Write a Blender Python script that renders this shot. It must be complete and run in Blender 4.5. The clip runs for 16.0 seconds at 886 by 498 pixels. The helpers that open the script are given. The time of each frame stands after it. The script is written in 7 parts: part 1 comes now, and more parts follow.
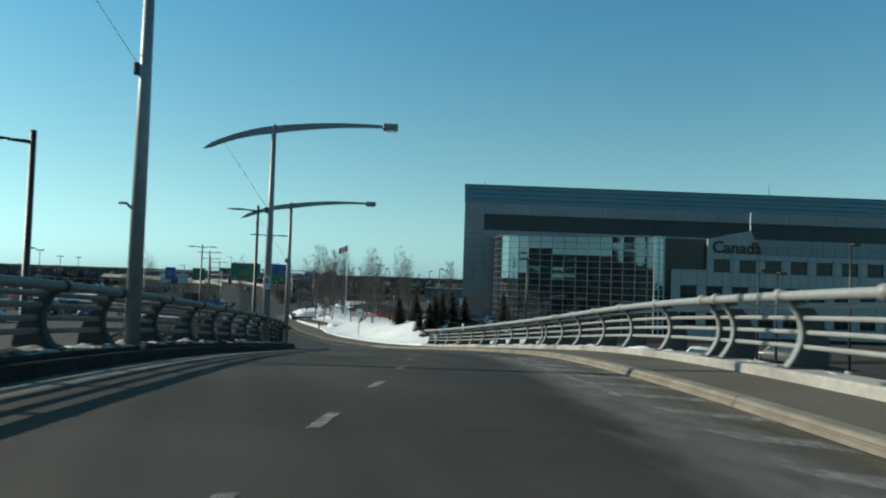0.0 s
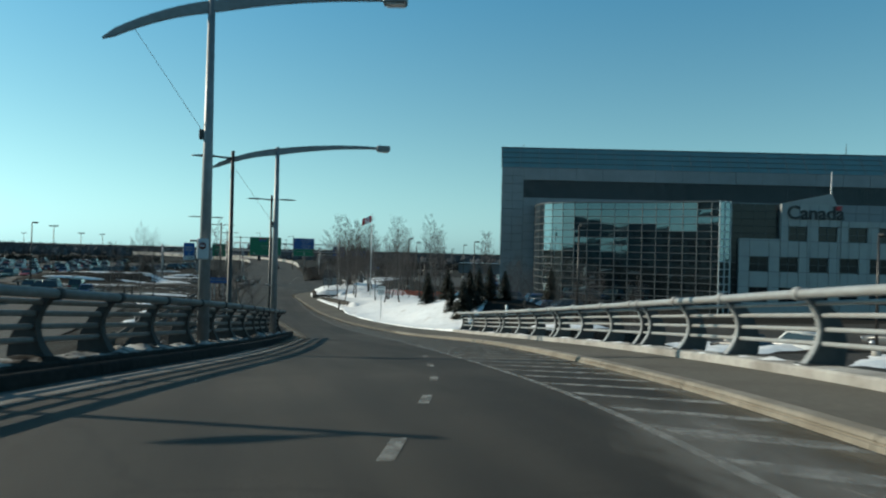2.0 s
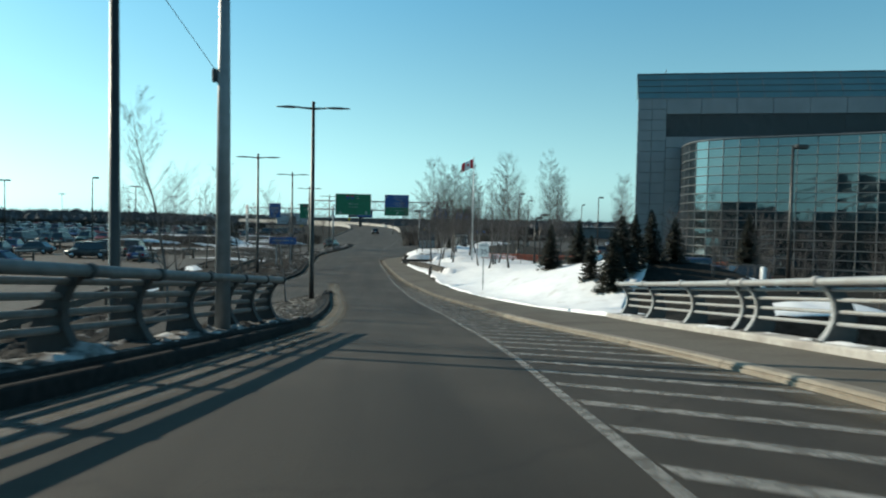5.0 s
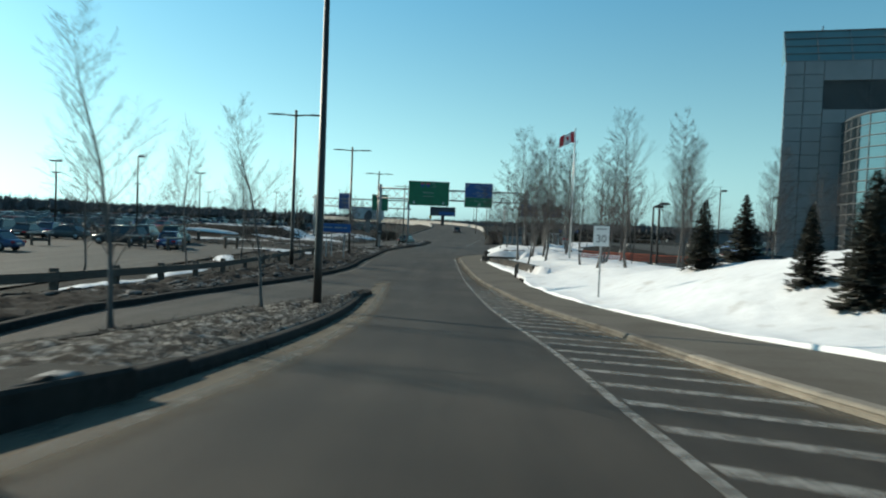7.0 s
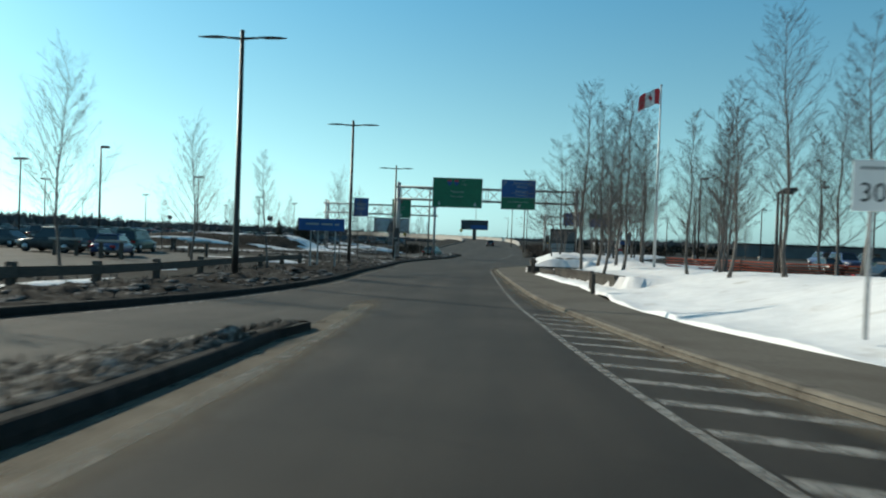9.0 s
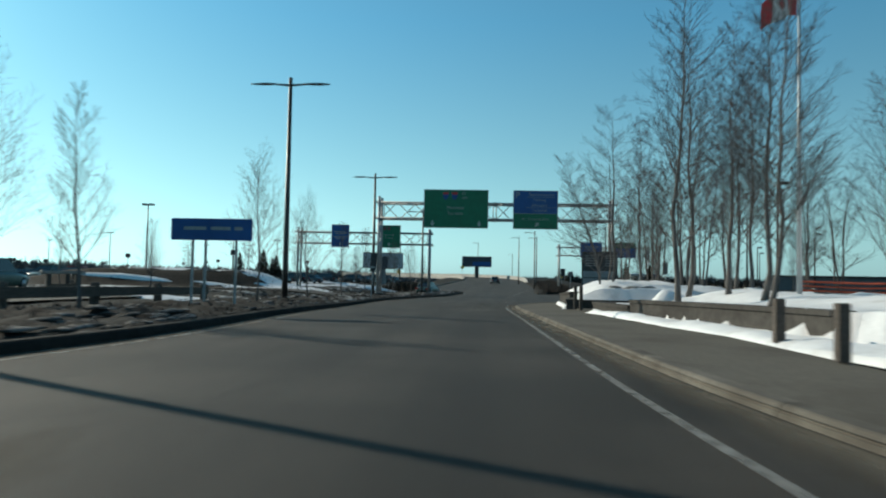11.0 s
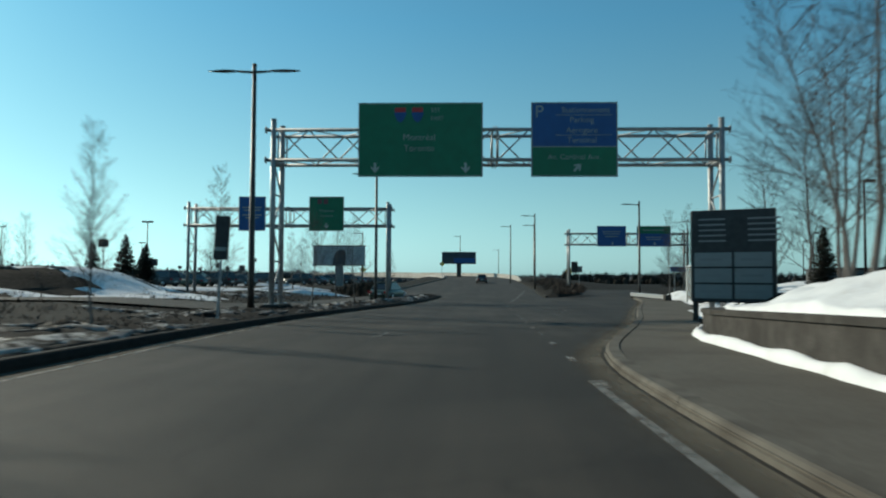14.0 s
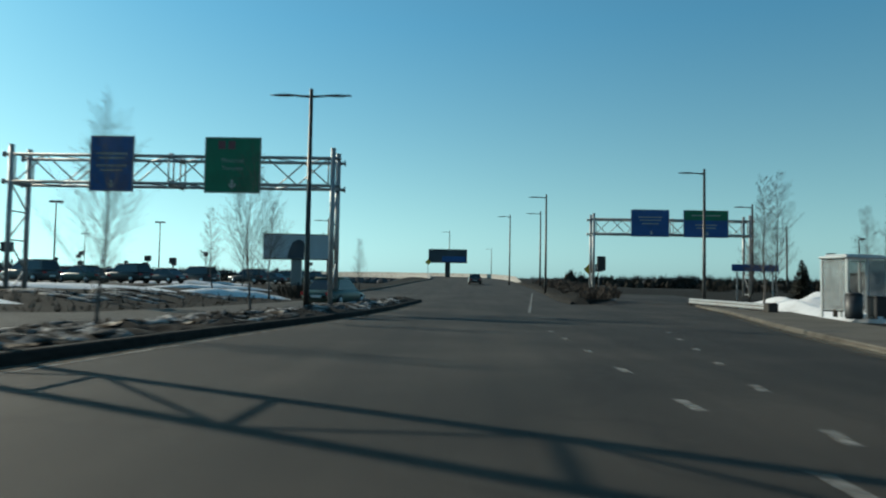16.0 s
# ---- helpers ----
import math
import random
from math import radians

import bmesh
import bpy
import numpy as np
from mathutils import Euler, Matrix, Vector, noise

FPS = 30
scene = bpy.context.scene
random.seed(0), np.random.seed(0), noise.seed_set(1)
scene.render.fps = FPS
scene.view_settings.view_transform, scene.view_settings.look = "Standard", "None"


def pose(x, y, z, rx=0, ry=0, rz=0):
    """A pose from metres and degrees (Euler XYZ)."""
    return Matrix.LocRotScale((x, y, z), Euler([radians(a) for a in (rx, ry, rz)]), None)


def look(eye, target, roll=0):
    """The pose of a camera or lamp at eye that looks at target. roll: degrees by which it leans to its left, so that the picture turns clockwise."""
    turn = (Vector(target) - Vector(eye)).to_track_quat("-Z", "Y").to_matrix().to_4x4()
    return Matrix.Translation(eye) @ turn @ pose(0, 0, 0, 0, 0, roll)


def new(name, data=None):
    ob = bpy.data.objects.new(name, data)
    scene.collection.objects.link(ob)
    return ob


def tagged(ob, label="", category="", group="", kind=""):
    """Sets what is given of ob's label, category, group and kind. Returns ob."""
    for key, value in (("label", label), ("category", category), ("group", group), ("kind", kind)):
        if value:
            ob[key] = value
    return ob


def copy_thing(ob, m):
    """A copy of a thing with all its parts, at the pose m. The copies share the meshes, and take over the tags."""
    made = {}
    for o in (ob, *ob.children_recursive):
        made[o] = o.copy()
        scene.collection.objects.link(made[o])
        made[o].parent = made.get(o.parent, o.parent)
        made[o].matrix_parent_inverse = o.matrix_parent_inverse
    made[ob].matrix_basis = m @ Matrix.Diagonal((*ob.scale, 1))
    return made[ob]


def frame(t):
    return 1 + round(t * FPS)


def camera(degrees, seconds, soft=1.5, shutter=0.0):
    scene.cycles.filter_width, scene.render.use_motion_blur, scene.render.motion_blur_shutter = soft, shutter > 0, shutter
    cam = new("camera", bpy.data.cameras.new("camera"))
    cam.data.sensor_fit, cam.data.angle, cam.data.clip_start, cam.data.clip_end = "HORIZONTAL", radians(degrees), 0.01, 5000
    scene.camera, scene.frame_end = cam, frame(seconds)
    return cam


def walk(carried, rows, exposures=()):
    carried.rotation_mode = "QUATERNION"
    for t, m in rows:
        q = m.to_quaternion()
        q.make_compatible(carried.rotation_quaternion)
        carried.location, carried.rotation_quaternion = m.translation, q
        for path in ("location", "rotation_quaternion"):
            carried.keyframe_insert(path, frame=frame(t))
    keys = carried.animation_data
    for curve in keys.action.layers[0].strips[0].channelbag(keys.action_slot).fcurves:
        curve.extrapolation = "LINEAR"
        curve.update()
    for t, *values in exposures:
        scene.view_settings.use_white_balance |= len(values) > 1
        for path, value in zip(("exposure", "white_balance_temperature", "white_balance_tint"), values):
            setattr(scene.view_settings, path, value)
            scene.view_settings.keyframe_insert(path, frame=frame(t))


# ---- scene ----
cam = camera(63.2, 16.0, soft=2.05, shutter=0.5)
EXPOSURES = [(0, 0.05, 6200, 2), (1.5, 0.05, 6200, 2), (2.5, 0.1, 6200, 3), (4, 0.35, 6300, 4), (5, 0.35, 6300, 4), (7.5, 0.22, 6300, 4), (9, 0.18, 6300, 4), (11.5, 0.0, 6200, 3), (13, -0.1, 6200, 2), (16, -0.05, 6200, 2)]
PATH = [
    (0, (-5.267, 67.457, 6.989), (-4.679, 69.368, 7.068), 2.0),
    (0.5, (-4.522, 69.968, 6.922), (-3.952, 71.883, 6.993), 2.1),
    (1, (-3.721, 72.557, 6.9), (-3.164, 74.477, 6.948), 2.0),
    (1.5, (-2.922, 75.13, 6.783), (-2.374, 77.053, 6.808), 1.9),
    (2, (-2.207, 77.654, 6.615), (-1.709, 79.591, 6.624), 1.5),
    (2.5, (-1.454, 80.467, 6.457), (-1.019, 82.419, 6.442), 1.6),
    (3, (-0.855, 83.363, 6.264), (-0.475, 85.327, 6.227), 1.6),
    (3.5, (-0.242, 86.344, 5.958), (0.091, 88.316, 5.902), 1.7),
    (4, (0.323, 89.506, 5.658), (0.628, 91.48, 5.566), 1.7),
    (4.5, (0.759, 92.932, 5.398), (1.028, 94.912, 5.299), 1.0),
    (5, (1.309, 96.206, 5.03), (1.514, 98.193, 4.946), 1.1),
    (7.5, (2.441, 114.373, 3.228), (2.373, 116.371, 3.148), 2.3),
    (8, (2.352, 118.52, 2.84), (2.256, 120.516, 2.765), 2.2),
    (8.5, (2.313, 122.522, 2.522), (2.198, 124.518, 2.464), 2.3),
    (9, (2.211, 126.598, 2.218), (2.09, 128.594, 2.186), 2.1),
    (11.5, (1.537, 148.233, 1.248), (1.409, 150.227, 1.34), 0.9),
    (12, (1.398, 152.631, 1.302), (1.275, 154.626, 1.388), 0.6),
    (12.5, (1.183, 157.066, 1.269), (1.076, 159.06, 1.379), 0.2),
    (13, (1.092, 161.694, 1.331), (0.992, 163.689, 1.434), 0.4),
    (13.5, (1.053, 166.313, 1.238), (0.963, 168.309, 1.328), 0.5),
    (14, (1.056, 171.087, 1.179), (0.98, 173.084, 1.263), 0.3),
    (14.5, (0.974, 175.853, 1.045), (0.902, 177.85, 1.132), 0.3),
    (15, (0.977, 180.774, 0.933), (0.905, 182.771, 1.027), 0.7),
    (15.5, (0.954, 185.798, 1.006), (0.89, 187.795, 1.097), 0.8),
    (16, (0.79, 191.23, 0.848), (0.744, 193.228, 0.939), 1.0),
]
walk(cam, [(t, look(eye, target, roll)) for t, eye, target, roll in PATH], EXPOSURES)

# ---- daylight: low afternoon sun ahead on the left, clear winter sky ----
SUN_EL, SUN_DIR = 26.0, Vector((-0.85, 0.527, 0.0)).normalized()
world = bpy.data.worlds.new("sky")
scene.world = world
world.use_nodes = True
wn, wl = world.node_tree.nodes, world.node_tree.links
sky = wn.new("ShaderNodeTexSky")
sky.sky_type = "NISHITA"
sky.sun_disc = False
sky.sun_elevation = radians(SUN_EL)
sky.sun_rotation = math.atan2(SUN_DIR.x, SUN_DIR.y)
sky.altitude, sky.air_density, sky.dust_density, sky.ozone_density = 50, 1.0, 0.5, 4.0
wn["Background"].inputs["Strength"].default_value = 0.13
grey, teal, air = wn.new("ShaderNodeRGBToBW"), wn.new("ShaderNodeMixRGB"), wn.new("ShaderNodeMixRGB")
teal.blend_type, air.blend_type = "MULTIPLY", "MIX"
teal.inputs[0].default_value = 1.0
teal.inputs[2].default_value = (0.68, 1.02, 1.08, 1)
height, pale = wn.new("ShaderNodeTexGradient"), wn.new("ShaderNodeValToRGB")
height.texture_mapping.mapping_x = "Z"
pale.color_ramp.elements[0].position, pale.color_ramp.elements[1].position = 0.0, 0.34
pale.color_ramp.elements[0].color, pale.color_ramp.elements[1].color = (0.85, 0.85, 0.85, 1), (0.12, 0.12, 0.12, 1)
wl.new(height.outputs["Fac"], pale.inputs["Fac"])
wl.new(pale.outputs["Color"], air.inputs[0])
wl.new(sky.outputs[0], grey.inputs[0])
wl.new(grey.outputs[0], teal.inputs[1])
haze = wn.new("ShaderNodeMixRGB")
haze.blend_type = "MULTIPLY"
haze.inputs[0].default_value, haze.inputs[2].default_value = 1.0, (0.54, 1.01, 0.93, 1)
wl.new(sky.outputs[0], haze.inputs[1])
wl.new(haze.outputs[0], air.inputs[1])
wl.new(teal.outputs[0], air.inputs[2])
wl.new(air.outputs[0], wn["Background"].inputs["Color"])
sun = new("sun", bpy.data.lights.new("sun", "SUN"))
sun.data.energy, sun.data.angle, sun.data.color = 5.0, radians(0.53), (1.0, 0.87, 0.70)
sun_from = Vector((SUN_DIR.x * math.cos(radians(SUN_EL)), SUN_DIR.y * math.cos(radians(SUN_EL)), math.sin(radians(SUN_EL))))
sun.matrix_world = look((0, 0, 60), Vector((0, 0, 60)) - sun_from)


# ---- materials ----
def mat(name, color, rough=0.7, metal=0.0, vary=0.25, scale=6.0, bump=0.0, bump_scale=60.0, dirt=None, dirt_scale=0.6, dirt_amount=0.0, dirt_at=(0.45, 0.7),
        spec=0.5, random=0.0, island=False, stretch=(1, 1, 1)):
    """A painted, mineral or metal surface: fine grain, broad stains, fine relief."""
    m = bpy.data.materials.new(name)
    m.use_nodes = True
    n, l = m.node_tree.nodes, m.node_tree.links
    b = n["Principled BSDF"]
    b.inputs["Roughness"].default_value, b.inputs["Metallic"].default_value = rough, metal
    b.inputs["Specular IOR Level"].default_value = spec
    geo = n.new("ShaderNodeNewGeometry")
    mp = n.new("ShaderNodeMapping")
    mp.inputs["Scale"].default_value = stretch
    l.new(geo.outputs["Position"], mp.inputs["Vector"])
    grain = n.new("ShaderNodeTexNoise")
    grain.inputs["Scale"].default_value, grain.inputs["Detail"].default_value = scale, 6
    l.new(mp.outputs[0], grain.inputs["Vector"])
    dark, lite = [c * (1 - vary) for c in color], [min(1, c * (1 + vary)) for c in color]
    ramp = n.new("ShaderNodeValToRGB")
    ramp.color_ramp.elements[0].position, ramp.color_ramp.elements[1].position = 0.3, 0.7
    ramp.color_ramp.elements[0].color, ramp.color_ramp.elements[1].color = (*dark, 1), (*lite, 1)
    l.new(grain.outputs["Fac"], ramp.inputs["Fac"])
    last = ramp.outputs["Color"]
    if dirt_amount:
        big = n.new("ShaderNodeTexNoise")
        big.inputs["Scale"].default_value, big.inputs["Detail"].default_value = dirt_scale, 8
        l.new(geo.outputs["Position"], big.inputs["Vector"])
        r2 = n.new("ShaderNodeValToRGB")
        r2.color_ramp.elements[0].position, r2.color_ramp.elements[1].position = dirt_at
        r2.color_ramp.elements[1].color = (dirt_amount,) * 3 + (1,)
        l.new(big.outputs["Fac"], r2.inputs["Fac"])
        mx = n.new("ShaderNodeMixRGB")
        l.new(r2.outputs["Color"], mx.inputs["Fac"])
        l.new(last, mx.inputs[1])
        mx.inputs[2].default_value = (*(dirt or (0.1, 0.08, 0.06)), 1)
        last = mx.outputs[0]
    if random:
        src = n.new("ShaderNodeNewGeometry").outputs["Random Per Island"] if island else n.new("ShaderNodeObjectInfo").outputs["Random"]
        mr = n.new("ShaderNodeMapRange")
        mr.inputs["To Min"].default_value, mr.inputs["To Max"].default_value = 1 - random, 1 + random
        l.new(src, mr.inputs["Value"])
        hs = n.new("ShaderNodeHueSaturation")
        l.new(mr.outputs[0], hs.inputs["Value"])
        l.new(last, hs.inputs["Color"])
        last = hs.outputs[0]
    l.new(last, b.inputs["Base Color"])
    if bump:
        bn = n.new("ShaderNodeTexNoise")
        bn.inputs["Scale"].default_value, bn.inputs["Detail"].default_value = bump_scale, 5
        l.new(mp.outputs[0], bn.inputs["Vector"])
        bp = n.new("ShaderNodeBump")
        bp.inputs["Strength"].default_value, bp.inputs["Distance"].default_value = bump, 0.02
        l.new(bn.outputs["Fac"], bp.inputs["Height"])
        l.new(bp.outputs[0], b.inputs["Normal"])
    return m


def asphalt_mat(name, color=(0.0296, 0.025, 0.0201)):
    """Worn asphalt: stone grain, lighter salted drift, darker sealed streaks along the way, thin cracks."""
    m = mat(name, color, rough=0.82, vary=0.22, scale=45, bump=0.5, bump_scale=90, dirt=(0.056, 0.047, 0.038), dirt_scale=0.22, dirt_amount=0.75, spec=0.25)
    n, l = m.node_tree.nodes, m.node_tree.links
    b = n["Principled BSDF"]
    src = b.inputs["Base Color"].links[0].from_socket
    geo = n.new("ShaderNodeNewGeometry")
    mp = n.new("ShaderNodeMapping")
    mp.inputs["Scale"].default_value = (1.3, 0.05, 1)
    l.new(geo.outputs["Position"], mp.inputs["Vector"])
    st = n.new("ShaderNodeTexNoise")
    st.inputs["Scale"].default_value, st.inputs["Detail"].default_value = 1.0, 4
    l.new(mp.outputs[0], st.inputs["Vector"])
    r = n.new("ShaderNodeValToRGB")
    r.color_ramp.elements[0].position, r.color_ramp.elements[1].position = 0.35, 0.62
    r.color_ramp.elements[0].color, r.color_ramp.elements[1].color = (0.72, 0.72, 0.72, 1), (1.12, 1.12, 1.1, 1)
    l.new(st.outputs["Fac"], r.inputs["Fac"])
    mul = n.new("ShaderNodeMixRGB")
    mul.blend_type, mul.inputs[0].default_value = "MULTIPLY", 1
    l.new(src, mul.inputs[1])
    l.new(r.outputs[0], mul.inputs[2])
    vo = n.new("ShaderNodeTexVoronoi")
    vo.feature = "DISTANCE_TO_EDGE"
    vo.inputs["Scale"].default_value = 0.16
    wob = n.new("ShaderNodeTexNoise")
    wob.inputs["Scale"].default_value, wob.inputs["Detail"].default_value = 0.9, 6
    l.new(geo.outputs["Position"], wob.inputs["Vector"])
    add = n.new("ShaderNodeMixRGB")
    add.blend_type, add.inputs[0].default_value = "ADD", 1
    l.new(geo.outputs["Position"], add.inputs[1])
    l.new(wob.outputs["Color"], add.inputs[2])
    l.new(add.outputs[0], vo.inputs["Vector"])
    cr = n.new("ShaderNodeValToRGB")
    cr.color_ramp.elements[0].position, cr.color_ramp.elements[1].position = 0.002, 0.006
    cr.color_ramp.elements[0].color = (0.72, 0.72, 0.72, 1)
    l.new(vo.outputs["Distance"], cr.inputs["Fac"])
    mul2 = n.new("ShaderNodeMixRGB")
    mul2.blend_type, mul2.inputs[0].default_value = "MULTIPLY", 1
    l.new(mul.outputs[0], mul2.inputs[1])
    l.new(cr.outputs[0], mul2.inputs[2])
    l.new(mul2.outputs[0], b.inputs["Base Color"])
    return m


def worn_paint_mat(name, color, amount=0.5, grain=4.5):
    """Road paint rubbed through to the asphalt."""
    m = mat(name, color, rough=0.8, vary=0.15, scale=20)
    n, l = m.node_tree.nodes, m.node_tree.links
    b = n["Principled BSDF"]
    geo = n.new("ShaderNodeNewGeometry")
    w = n.new("ShaderNodeTexNoise")
    w.inputs["Scale"].default_value, w.inputs["Detail"].default_value, w.inputs["Roughness"].default_value = grain, 10, 0.7
    l.new(geo.outputs["Position"], w.inputs["Vector"])
    r = n.new("ShaderNodeValToRGB")
    r.color_ramp.elements[0].position, r.color_ramp.elements[1].position = amount - 0.2, amount + 0.2
    l.new(w.outputs["Fac"], r.inputs["Fac"])
    tr = n.new("ShaderNodeBsdfTransparent")
    mx = n.new("ShaderNodeMixShader")
    l.new(r.outputs[0], mx.inputs[0])
    l.new(tr.outputs[0], mx.inputs[1])
    l.new(b.outputs[0], mx.inputs[2])
    l.new(mx.outputs[0], n["Material Output"].inputs["Surface"])
    return m


def drift_mat(name, color, grain=2.2):
    """Loose sand or dried salt that thins out where the mesh's own 'cover' value falls."""
    m = mat(name, color, rough=0.9, vary=0.2, scale=30, spec=0.1)
    n, l = m.node_tree.nodes, m.node_tree.links
    cover, w, geo = n.new("ShaderNodeAttribute"), n.new("ShaderNodeTexNoise"), n.new("ShaderNodeNewGeometry")
    cover.attribute_name = "cover"
    w.inputs["Scale"].default_value, w.inputs["Detail"].default_value, w.inputs["Roughness"].default_value = grain, 9, 0.65
    mp = n.new("ShaderNodeMapping")
    mp.inputs["Scale"].default_value = (1, 0.4, 1)
    l.new(geo.outputs["Position"], mp.inputs["Vector"])
    l.new(mp.outputs[0], w.inputs["Vector"])
    add, r = n.new("ShaderNodeMath"), n.new("ShaderNodeMapRange")
    l.new(w.outputs["Fac"], add.inputs[0])
    l.new(cover.outputs["Fac"], add.inputs[1])
    r.inputs["From Min"].default_value, r.inputs["From Max"].default_value = 0.62, 1.5
    l.new(add.outputs[0], r.inputs["Value"])
    tr, mx = n.new("ShaderNodeBsdfTransparent"), n.new("ShaderNodeMixShader")
    l.new(r.outputs[0], mx.inputs[0])
    l.new(tr.outputs[0], mx.inputs[1])
    l.new(n["Principled BSDF"].outputs[0], mx.inputs[2])
    l.new(mx.outputs[0], n["Material Output"].inputs["Surface"])
    return m


